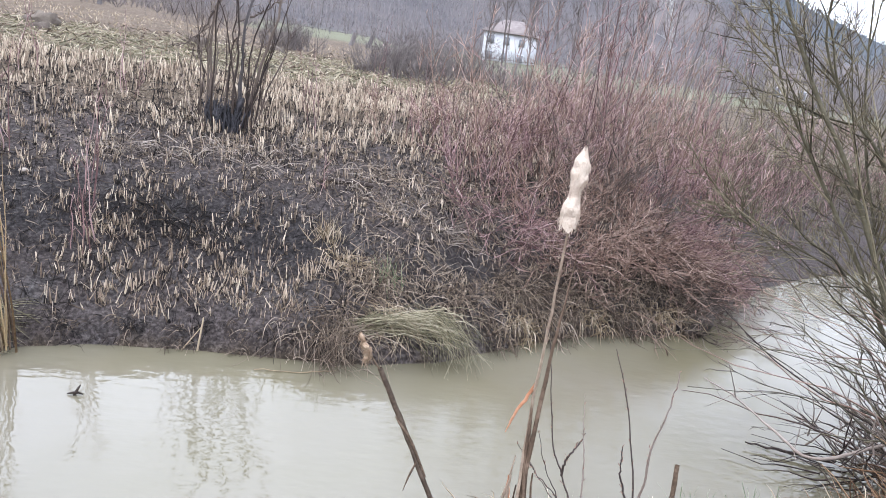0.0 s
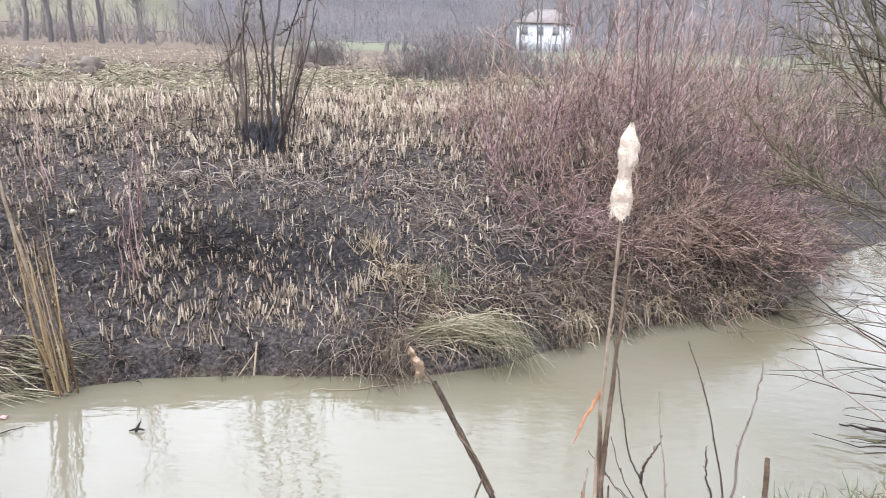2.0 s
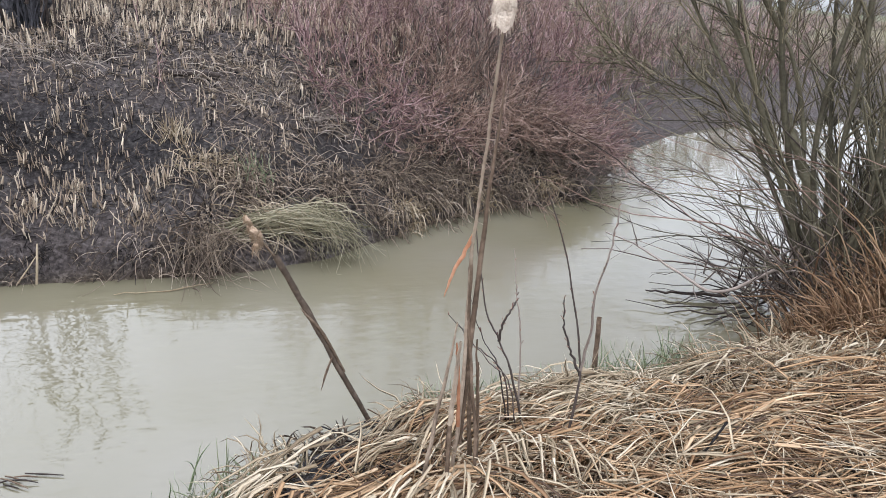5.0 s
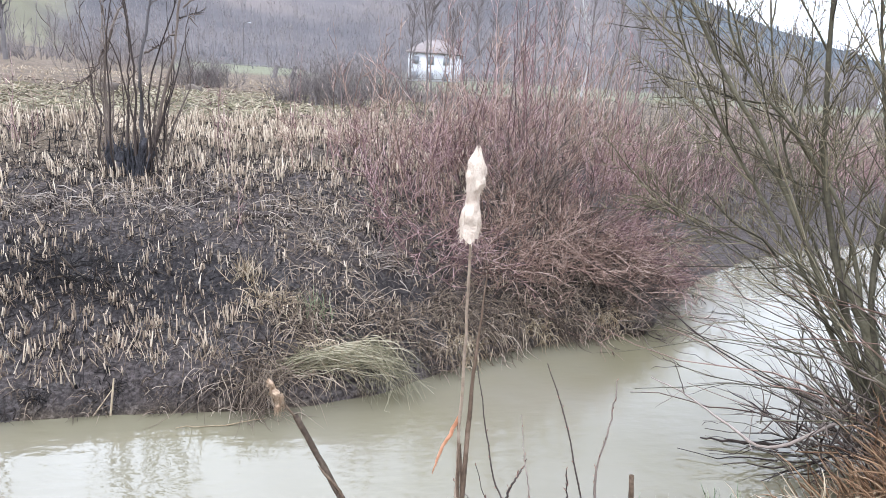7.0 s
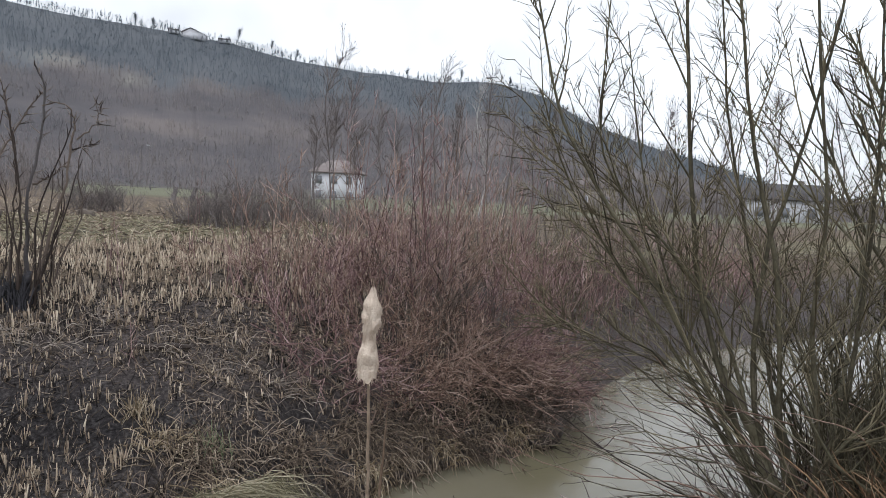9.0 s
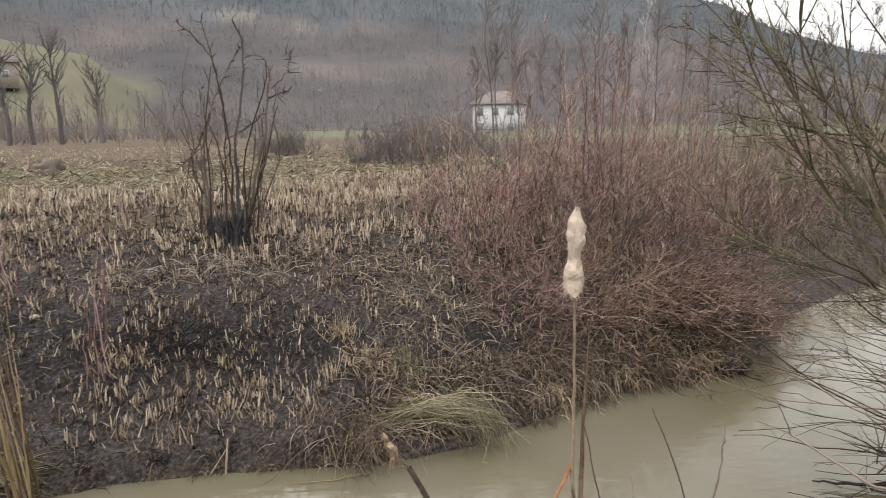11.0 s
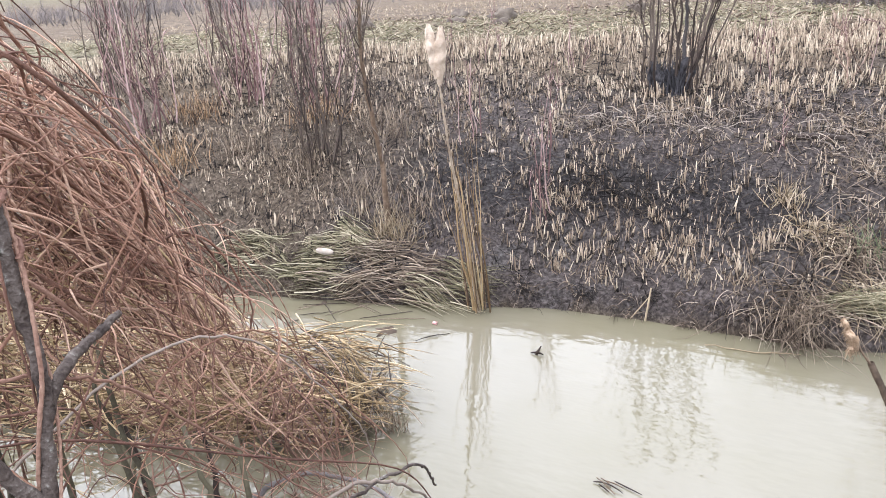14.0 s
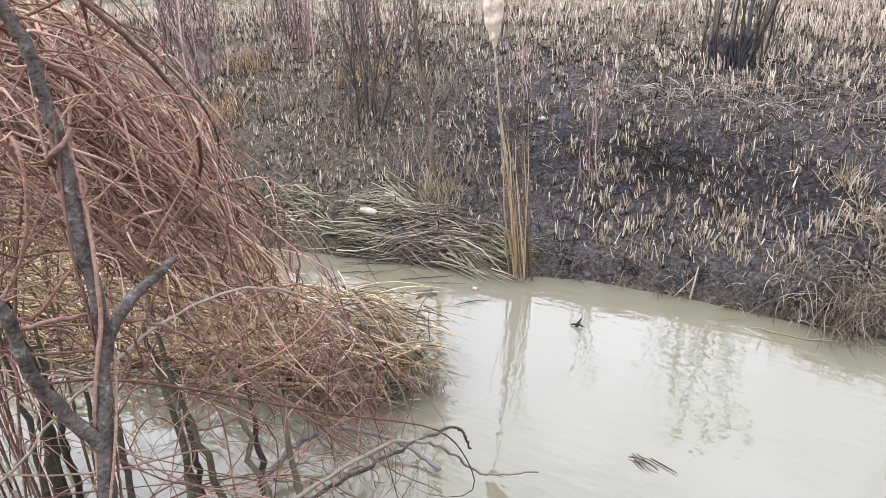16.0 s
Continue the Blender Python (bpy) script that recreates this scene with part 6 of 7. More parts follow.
bramble_heap("bramble_thicket", "thin dark canes arching low over the water", (-1.5, 0.6, 0.35, 0.6, 0.2), (-1.36, 1.3, 0.2, 0.15, 0.12), 18, 0.0028, SAPLING, 0.12, 0.06, 20, 0.25, 4, "brambles on the near bank")
bramble_heap("bramble_thicket", "reddish canes looping over the shallows by the trunk", (-1.7, 0.45, 0.25, 0.95, 0.3), (-1.35, 1.15, 0.28, 0.4, 0.25), 15, 0.0028, SAPLING, 0.1, 0.06, 14, 0.3, 6, "brambles on the near bank")
bramble_heap("bramble_thicket", "dark standing bramble canes behind the old trunk", (-2.7, 0.55, 0.4, 1.6, 0.3), (-2.3, 1.0, 0.3, 0.55, 0.3), 45, 0.0034, SAPLING, 0.15, 0.06, 60, 0.34, 8, "brambles on the near bank")
bramble_heap("bramble_thicket", "thin red cane loops trailing over the water", (-1.49, 1.64, 0.1, 0.45, 0.15), (-1.34, 1.62, 0.08, 0.06, 0.05), 22, 0.0022, SAPLING, 0.06, 0.05, 16, 0.16, 9, "brambles on the near bank")
bramble_heap("bramble_thicket", "bramble canes crossing the heap against its fall", (-2.25, 1.35, 0.3, 0.75, 0.2), (-1.45, 0.95, 0.25, 1.45, 0.2), 40, 0.0034, BRAMBLE, 0.16, 0.07, 60, 0.3, 12, "brambles on the near bank")
bramble_heap("bramble_thicket", "looping bramble canes slung across the heap's face", (-2.5, 1.2, 0.3, 1.15, 0.2), (-1.5, 1.5, 0.22, 0.95, 0.25), 40, 0.0036, BRAMBLE, 0.2, 0.075, 60, 0.3, 13, "brambles on the near bank")
bramble_heap("straw_tangle", "pale dead grass stems caught under the bramble canes", (-2.6, 0.9, 0.35, 1.2, 0.3), (-1.8, 1.5, 0.28, 0.75, 0.25), 110, 0.003, MATSTRAW, 0.05, 0.05, 160, 0.3, 14, "brambles on the near bank")
bramble_heap("bramble_thicket", "thin red canes trailing over the mat's tip", (-1.72, 1.85, 0.12, 0.6, 0.16), (-1.48, 1.9, 0.12, 0.1, 0.08), 16, 0.0026, BRAMBLE, 0.1, 0.05, 10, 0.2, 15, "brambles on the near bank")
bramble_heap("bramble_thicket", "open web of thin reddish canes over the shallows", (-1.75, 0.75, 0.3, 0.85, 0.25), (-1.3, 1.5, 0.28, 0.25, 0.2), 20, 0.0029, BRAMBLE, 0.14, 0.07, 10, 0.26, 10, "brambles on the near bank")
bramble_heap("bramble_thicket", "red canes strung across the straw mat", (-2.3, 1.0, 0.3, 0.9, 0.2), (-1.6, 1.75, 0.25, 0.35, 0.2), 14, 0.0031, BRAMBLE, 0.1, 0.055, 8, 0.26, 11, "brambles on the near bank")
loose = thing("loose_canes", "long single bramble canes crossing the tangle", "bramble", (-1.2, 0.7, gz(-1.2, 0.7)), "brambles on the near bank")
for pts, r, m in (
    ([(-1.03, 0.38, 1.35), (-1.01, 0.47, 1.33), (-1.01, 0.53, 1.29), (-1.03, 0.63, 1.2), (-1.05, 0.74, 1.06), (-1.08, 0.93, 0.81), (-1.09, 1.12, 0.56), (-1.03, 1.42, 0.2)], 0.0034, SAPLING),
    ([(-1.4, 0.45, 1.75), (-1.4, 0.75, 1.62), (-1.5, 1.05, 1.35), (-1.55, 1.2, 1.05), (-1.58, 1.28, 0.8)], 0.0042, SAPLING),
    ([(-1.2, 0.9, 0.5), (-1.05, 1.2, 0.55), (-1.0, 1.4, 0.4), (-0.98, 1.6, 0.16), (-0.85, 1.78, 0.08)], 0.006, DARKTWIG),
    ([(-1.35, 1.15, 0.25), (-1.1, 1.25, 0.45), (-1.0, 1.45, 0.45), (-1.05, 1.65, 0.2)], 0.007, BARK),
    ([(-1.8, 0.55, 0.6), (-1.45, 0.85, 1.0), (-1.35, 1.2, 0.95), (-1.3, 1.55, 0.5), (-1.35, 1.75, 0.1)], 0.0045, DARKTWIG),
    ([(-1.72, 1.27, 0.04), (-1.71, 1.42, 0.09), (-1.66, 1.55, 0.11), (-1.55, 1.64, 0.1), (-1.38, 1.7, 0.05), (-1.2, 1.68, 0.02)], 0.013, GREYBARK),
):
    cane(pts, r, m, loose)
# mossy thin stems standing in the water below
stools = thing("standing_stems", "thin olive stems standing in the shallow water", "shrub", (-1.5, 1.3, -0.1), "stems in the shallows")
for x0, y0, x1, y1, h in ((-1.4, 0.95, -1.56, 0.92, 0.8), (-1.33, 0.98, -1.5, 1.06, 0.72), (-1.75, 1.0, -1.85, 1.1, 0.9), (-2.1, 1.0, -2.2, 1.1, 0.9), (-1.62, 0.95, -1.75, 1.0, 0.85), (-1.25, 1.0, -1.35, 1.1, 0.7), (-1.86, 1.12, -1.98, 1.2, 0.5), (-2.25, 0.9, -2.3, 0.95, 0.6), (-2.35, 0.85, -2.42, 0.9, 0.7), (-2.1, 0.85, -2.05, 0.95, 0.6), (-1.6, 1.15, -1.72, 1.3, 0.5), (-2.5, 1.0, -2.6, 1.1, 0.6)):
    part("stem", [sweep([(x0, y0, -0.2), ((x0 + x1) / 2 + 0.03, (y0 + y1) / 2, h * 0.4), (x1, y1, h)], [0.014, 0.0115, 0.006], 7, 18, 0.005)[1]], OLIVE if h > 0.55 else WETWOOD, stools)


def mat_zone(x, y):
    d = MAT_B - MAT_A
    t = np.clip(((x - MAT_A[0]) * d[0] + (y - MAT_A[1]) * d[1]) / (d @ d), 0, 1)
    return (np.hypot(x - MAT_A[0] - t * d[0], y - MAT_A[1] - t * d[1]) < 0.36) | (((x + 4.0) / 1.5) ** 2 + ((y - 2.1) / 0.5) ** 2 < 1)


mat_blades = laid(300, (-2.9, -1.55, 1.4, 2.5), mat_zone, 0.2, 0.5, 0.005, lambda x, y: 0.0 * x + 0.2, 0.45, 0.1, 0.27, 6, 0.07, 0.0, 0.5)
bundle("flood_mat", "flood-laid mat of pale dead grass in the water", "dead grass", [
    laid(2700, (-5.4, -1.55, 0.9, 2.65), mat_zone, 0.2, 0.5, 0.005, lambda x, y: 0.0 * x + 0.2, 0.45, 0.0, 0.26, 6, 0.07, 0.0, 0.5),
    laid(500, (-2.6, -1.5, 1.5, 2.3), mat_zone, 0.1, 0.28, 0.003, lambda x, y: 0.0 * x, 2.0, 0.02, 0.14, 5, 0.1, 0.0, 0.5)],
    MATSTRAW, "blade", [(mat_blades, 300, 1, 300)], (-2.3, 1.9, 0.02))
stuff("flood_mat_twigs", [laid(210, (-2.0, -1.36, 1.5, 2.35), mat_zone, 0.1, 0.3, 0.0024, lambda x, y: 0.0 * x + 2.2, 0.9, 0.02, 0.3, 6, 0.1, 0.0, 0.5)], DARKTWIG, "dark twigs caught on the flood mat's tip", "twigs")
drift_bough = thing("drift_branch", "dark drift branch with a peeled end on the flood mat", "branch", (-1.8, 2.26, 0.15))
part("bark", [sweep([(-2.25, 2.45, 0.2), (-2.085, 2.382, 0.22), (-1.9, 2.3, 0.205), (-1.78, 2.245, 0.195)], [0.008, 0.012, 0.013, 0.014], 8, 22, 0.003)[1]], STALK, drift_bough)
part("peeled_wood", [sweep([(-1.8, 2.253, 0.2), (-1.72, 2.215, 0.185), (-1.639, 2.179, 0.165), (-1.6, 2.17, 0.14)], [0.0125, 0.0135, 0.012, 0.005], 8, 18, 0.002)[1]], CTSTEM, drift_bough, "peeled tan wood")
part("broken_end", [sweep([(-1.66, 2.19, 0.155), (-1.6, 2.178, 0.12), (-1.54, 2.16, 0.06)], [0.009, 0.008, 0.003], 7, 12, 0.003)[1]], STALK, drift_bough)
tuft("reed_sprig", "dead reed sprig caught at the flood mat's tip", (-1.5, 2.1), 60, 0.06, 0.17, STUBBLE, 0.035, 0.45, 0.1, (0.1, -0.1, 0.6), 0.0026, "sprigs at the flood mat's tip")
tuft("reed_sprig", "tuft of drowned twigs beside the drift branch", (-1.78, 2.42), 40, 0.05, 0.15, LITTER, 0.05, 0.7, 0.1, (0.2, 0.1, 0.4), 0.0026, "sprigs at the flood mat's tip")
tuft("reed_sprig", "dead grey twigs washed up along the flood mat", (-1.62, 2.0), 50, 0.06, 0.2, LITTER, 0.06, 0.8, 0.1, (0.2, -0.1, 0.3), 0.0024, "sprigs at the flood mat's tip")
single("pale_stick", [sweep([(-2.28, 2.5, 0.1), (-2.13, 2.5, 0.14), (-2.0, 2.47, 0.11)], [0.004, 0.006, 0.004], 7, 14, 0.002)[1]], CTSTEM, "thin curved pale stick on the flood mat", "stick", "sticks on the flood mat")
single("pale_stick", [sweep([(-1.56, 2.2, 0.06), (-1.48, 2.18, 0.08), (-1.38, 2.14, 0.04)], [0.004, 0.004, 0.002], 6, 12, 0.002)[1]], CTSTEM, "thin pale stick poking over the water", "stick", "sticks on the flood mat")
gu, gv = np.meshgrid(np.linspace(-1, 1, 9), np.linspace(-1, 1, 7))
torn = 0.75 + 0.25 * np.cos(5 * gu + 2 * gv)
scrap_top = np.stack([-1.592 + 0.024 * gu * torn - 0.006 * gv, 2.135 + 0.016 * gv * torn, 0.186 + 0.008 * np.sin(4 * gu) + 0.01 * gv * gu + 0.012 * np.maximum(gu, 0)], -1).reshape(-1, 3)
cell = np.arange(6)[:, None] * 9 + np.arange(8)[None]
scrap_quads = np.stack([cell, cell + 1, cell + 10, cell + 9], -1).reshape(-1, 4)
single("plastic_scrap", [(np.concatenate([scrap_top, scrap_top - (0, 0, 0.0016)]), np.concatenate([scrap_quads, scrap_quads[:, ::-1] + 63]))], PALE, "torn white plastic scrap on the flood mat's tip", "litter")

# ---- small things on the water and the far shore ----
single("bottle", [sweep([(-2.66, 3.17, 0.32), (-2.62, 3.165, 0.322), (-2.55, 3.155, 0.325), (-2.52, 3.15, 0.326)], [0.012, 0.021, 0.02, 0.008], 10, 14)[1]], CLAY, "pale weathered bottle lying in matted grass", "bottle")
single("litter_scrap", [lump((-1.8, 3.07, 0.006), 0.016, 0.4, 3, 9, 14, 0.8)], PINK, "faded pink plastic scrap at the water's edge", "litter")
single("pale_stone", [lump((-1.98, 4.42, float(height(-1.98, 4.42)) + 0.01), 0.026, 0.6, 4, 9, 14, 0.7)], CLAY, "small pale stone on the burnt bank", "stone")
fl = thing("floating_twig", "small dark twig sticking out of the water", "twig", (-1.13, 2.94, 0.0))
part("stalk", [sweep([(-1.15, 2.94, -0.03), (-1.13, 2.94, 0.02), (-1.115, 2.95, 0.05)], [0.006, 0.008, 0.003], 6, 8)[1]], WETWOOD, fl)
part("stalk", [sweep([(-1.17, 2.94, 0.005), (-1.13, 2.94, 0.015), (-1.1, 2.94, 0.008)], [0.003, 0.007, 0.003], 6, 8)[1]], WETWOOD, fl)
raft = thing("floating_twigs", "small raft of dark twigs floating on the water", "twig", (-0.54, 2.1, 0.0))
for i in range(7):
    a, o = rng.normal(-0.2, 0.55), rng.normal(0, 0.02, 2) * (1.4, 0.8)
    e = np.array((math.cos(a), math.sin(a))) * rng.uniform(0.025, 0.06)
    m0 = np.array((-0.54, 2.1)) + o
    part("twig", [sweep([(*(m0 - e), 0.006), (*m0, 0.007 + 0.001 * i), (*(m0 + e), 0.007)], [0.0022, 0.003, 0.0015], 5, 6)[1]], CTDARK if i % 2 else WETWOOD, raft)
debris = thing("floating_debris", "dark twigs and leaves drifting in slack water", "debris", (-2.3, 2.95, 0.0))
for i in range(14):
    m0 = np.array((-2.35, 2.95)) + rng.normal(0, 1, 2) * (0.28, 0.14)
    a = rng.normal(0.3, 0.6)
    e = np.array((math.cos(a), math.sin(a))) * rng.uniform(0.04, 0.16)
    part("twig", [sweep([(*(m0 - e), 0.004), (*(m0 + rng.normal(0, 0.01, 2)), 0.008), (*(m0 + e), 0.003)], [0.0016, 0.003, 0.0014], 5, 8, 0.001)[1]], (WETWOOD, LITTER, DARKTWIG)[i % 3], debris)
for lx, ly, lr in ((-2.02, 2.9, 0.09), (-2.16, 2.84, 0.06), (-2.62, 3.08, 0.07), (-1.9, 2.98, 0.05)):
    part("leaf_raft", [lump((lx, ly, -0.003), lr * 0.7, 0.08, 3 + lx, 7, 14, 0.9)], STALK, debris, "sodden brown leaf raft")
single("leaning_stick", [sweep([(-0.7, 3.5, -0.02), (-0.685, 3.5, 0.1), (-0.675, 3.51, 0.2)], [0.006, 0.0055, 0.004], 6, 8)[1]], STRAW, "short pale stick standing at the far shore", "stick", "sticks at the far shore")
single("leaning_stick", [sweep([(-0.78, 3.5, 0.0), (-0.73, 3.52, 0.07), (-0.69, 3.53, 0.13)], [0.004, 0.0035, 0.002], 6, 8)[1]], STRAW, "thin leaning pale stick at the far shore", "stick", "sticks at the far shore")
single("lying_stick", [sweep([(-0.35, 3.45, 0.01), (-0.15, 3.55, 0.12), (0.02, 3.6, 0.2)], [0.004, 0.005, 0.003], 6, 10, 0.002)[1]], DARKTWIG, "thin brown stick slanting down the bank", "stick", "sticks at the far shore")
single("lying_stick", [sweep([(-0.36, 3.32, 0.006), (-0.1, 3.33, 0.008), (0.08, 3.37, 0.012)], [0.002, 0.0034, 0.002], 6, 12, 0.003)[1]], STRAW, "pale reed stalk afloat by the far shore", "stick", "sticks at the far shore")
single("snag_branch", [sweep([(2.05, 4.62, 0.12), (2.35, 4.6, 0.16), (2.65, 4.62, 0.14), (2.95, 4.6, 0.06)], [0.008, 0.012, 0.014, 0.01], 7, 18, 0.004)[1]], WETWOOD, "dark fallen branch along the far shore", "branch")
single("snag_log", [sweep([(2.7, 4.42, 0.0), (2.85, 4.45, 0.09), (3.0, 4.6, 0.14)], [0.06, 0.065, 0.04], 9, 12, 0.008)[1]], WETWOOD, "dark rotten log end in the water", "log")
single("fallen_log", [sweep([(-0.15, 4.84, float(height(-0.15, 4.84)) + 0.02), (0.03, 4.85, float(height(0.03, 4.85)) + 0.025), (0.23, 4.84, float(height(0.23, 4.84)) + 0.02)], [0.016, 0.024, 0.017], 8, 14, 0.004)[1]], WETWOOD, "short weathered log lying on the bank", "log")
for i, (mx, my, r) in enumerate(((-6.24, 15.3, 0.32), (-7.3, 15.0, 0.22), (0.27, 15.8, 0.22), (-3.4, 16.0, 0.2), (-5.6, 13.6, 0.16), (2.0, 12.0, 0.14), (-9.5, 14.2, 0.4), (-11.5, 15.0, 0.35), (-2.0, 18.5, 0.2), (-8.4, 17.5, 0.25))):
    single("earth_mound", [lump((mx, my, float(height(mx, my)) + r * 0.1), r, 0.7, i, 11, 16, 0.6)], STONE, "dark earth mound in the mown field", "mound", "mounds in the field")


# ---- trees and bushes of the middle distance ----
def bare_tree(name, label, x, y, h, spread, mat, n=7, group="", r=0.09, twig_r=0.012):
    z = float(height(x, y)) - 0.1
    ob = thing(name, label, "tree", (x, y, z), group)
    line, pc = sweep([(x, y, z), (x + rng.normal(0, 0.03) * h, y, z + 0.35 * h), (x + rng.normal(0, 0.04) * h, y, z + 0.7 * h), (x + rng.normal(0, 0.05) * h, y, z + h)], [r, r * 0.75, r * 0.45, r * 0.1], 6, 16, 0.01)
    part("trunk", [pc], mat, ob)
    B = twigs(line, n * 5, spread * h, 0.65, 0.3, 0.95, 0.0, 6, 0.08, 0.35)
    T = twigs(B, n * 22, spread * h * 0.4, 0.55, 0.2, 1.0, 0.0, 4, 0.06, 0.25)
    F = twigs(T, n * 30, spread * h * 0.2, 0.55, 0.2, 1.0, 0.0, 2, 0.0, 0.15)
    part("crown", [tubes(B, taper(B, r * 0.24, twig_r * 0.8), 4), tubes(T, taper(T, twig_r * 0.8, twig_r * 0.4), 3), tubes(F, taper(F, twig_r * 0.45, twig_r * 0.25), 3)], mat, ob)


def polar(az, r):
    return r * math.sin(radians(az)), r * math.cos(radians(az))


for az, r, h in ((-26.0, 52, 6), (-24.5, 50, 5.5), (-23.0, 50.5, 6), (-21.2, 50, 6.5), (-18.6, 50, 5), (-38, 50, 6), (-43, 52, 6), (-49, 46, 5.5)):
    bare_tree("field_tree", "bare dark-trunked tree at the field's far edge", *polar(az, r), h, 0.42, GREYBARK, 5, "trees at the field's edge", 0.17, 0.02)
for az, r, h in ((10.7, 36, 5.2), (11.9, 36, 9.0), (12.3, 37, 7.2), (12.9, 38, 7.4), (14.0, 36, 5.4), (15.8, 37, 6.3), (17.2, 38, 5.6), (19.0, 36, 6.6), (20.8, 37, 8.4), (21.6, 37.5, 6.2), (22.3, 37, 6.4), (24.6, 38, 8.8), (26.2, 37, 6.8), (28.5, 38, 6.2), (30.4, 42, 6.8), (33, 36, 7), (36, 40, 7), (39, 38, 6.6), (43, 40, 7), (47, 37, 7),
                 (51, 40, 8), (55, 38, 8)):
    bare_tree("wood_tree", "slender bare grey tree behind the thicket", *polar(az, r), h, 0.27, MIDWOOD, 9, "trees behind the thicket", 0.05, 0.009)
for az, r, h, w in ((-6.4, 22, 1.0, 0.7), (-5.6, 22.3, 1.15, 0.7), (-4.8, 22, 1.1, 0.7), (-4.2, 22.4, 0.95, 0.6), (1.6, 15.5, 0.9, 0.5), (3.6, 15.2, 1.05, 0.6), (5.2, 15.6, 1.1, 0.6), (6.6, 15.2, 0.95, 0.6), (-10.5, 36, 2.0, 1.4), (-13.0, 38, 2.2, 1.4), (3.0, 20, 1.1, 0.7), (4.2, 19, 1.3, 0.7), (5.4, 19, 1.5, 0.8), (6.7, 19, 1.5, 0.8), (7.9, 19, 1.4, 0.8), (9.2, 20, 1.4, 0.8), (10.6, 21, 1.5, 0.9), (12.4, 22, 1.6, 0.9), (14.5, 22, 1.6, 1.0), (17, 22, 1.8, 1.0), (20, 22, 1.8, 1.0), (23.5, 22, 1.9, 1.1),
                    (27, 22, 1.9, 1.1), (31, 22, 2.0, 1.1), (35, 22, 2.1, 1.2), (39, 22, 2.2, 1.2), (44, 22, 2.3, 1.2)):
    bx, by = polar(az, r)
    shrub("field_bush", "leafless grey-brown bush at the field's edge", (bx, by), 44, 0.5 * h, 1.0 * h, MIDWOOD, w * 0.45, 0.4, 6, 0.4, 0.008, (0, 0, 0), 0.0, "bushes in the field", "bush", 6, 4, 0.05, 0.0035)
bare_tree("birch_tree", "slender birch with pale mottled bark behind the thicket", *polar(24.1, 40), 8.5, 0.2, BIRCH, 7, "trees behind the thicket", 0.075, 0.009)
lx, ly = polar(-2.8, 150)
lz = float(height(lx, ly)) - 0.2
lamp = thing("street_lamp", "thin grey street lamp beside the distant road", "street lamp", (lx, ly, lz))
part("pole", [sweep([(lx, ly, lz), (lx, ly, 5.5), (lx, ly, 9.3)], [0.09, 0.07, 0.05], 7, 10)[1]], GREYBARK, lamp)
part("arm", [sweep([(lx, ly, 9.2), (lx + 0.5, ly, 9.5), (lx + 1.0, ly, 9.55)], [0.05, 0.045, 0.04], 6, 8)[1]], GREYBARK, lamp)
part("lamp_head", boxes([(lx + 1.2, ly, 9.53, 0.7, 0.3, 0.14)]), WHITEWALL, lamp, "pale lamp head", False)
for az in (-0.4, 1.0):
    x0, y0 = polar(az, 42)
    single("cut_stump", [sweep([(x0, y0, 0.95), (x0 + 0.12, y0, 1.4), (x0 + 0.22, y0, 1.75)], [0.16, 0.13, 0.12], 7, 8, 0.01)[1]], GREYBARK, "leaning cut tree stump in the meadow", "stump", "stumps in the meadow")


x, y = scatter(6000, -22, 9, 11, 34, far_zone(7.5, 33))
stuff("field_grass", [blades(x, y, 0.05, 0.2, 0.5, 0.012, 2, 0.4, 0.3)], STRAW, "rough dry grass across the mown field", "grass")

stuff("mown_swaths", [lying(5200, (-16, 8, 9.5, 19), far_zone(6.2, 15.0), 0.1, 0.34, 0.008, 4, 0.3, 0.03)], SEDGE, "grey-green mown swaths lying across the rough field", "mown grass")
n = 800
az, r = rng.uniform(-60, -7.5, n), rng.uniform(50, 78, n)
x, y = r * np.sin(np.radians(az)), r * np.cos(np.radians(az))
stem = strands(on_ground(x, y, -0.05), np.stack([rng.normal(0, 0.3, n), rng.normal(0, 0.3, n), np.ones(n)], -1), rng.uniform(0.4, 1.7, n), 0.0, 3, 0.1)
side = twigs(stem, n * 24, 1.0, 0.6, 0.05, 0.95, 0.0, 2, 0.0, 0.5)
stuff("hedge_scrub", [tubes(stem, taper(stem, 0.014, 0.007), 3), tubes(side, taper(side, 0.008, 0.004), 3)], MIDWOOD, "brown bare scrub along the field's far edge", "scrub")

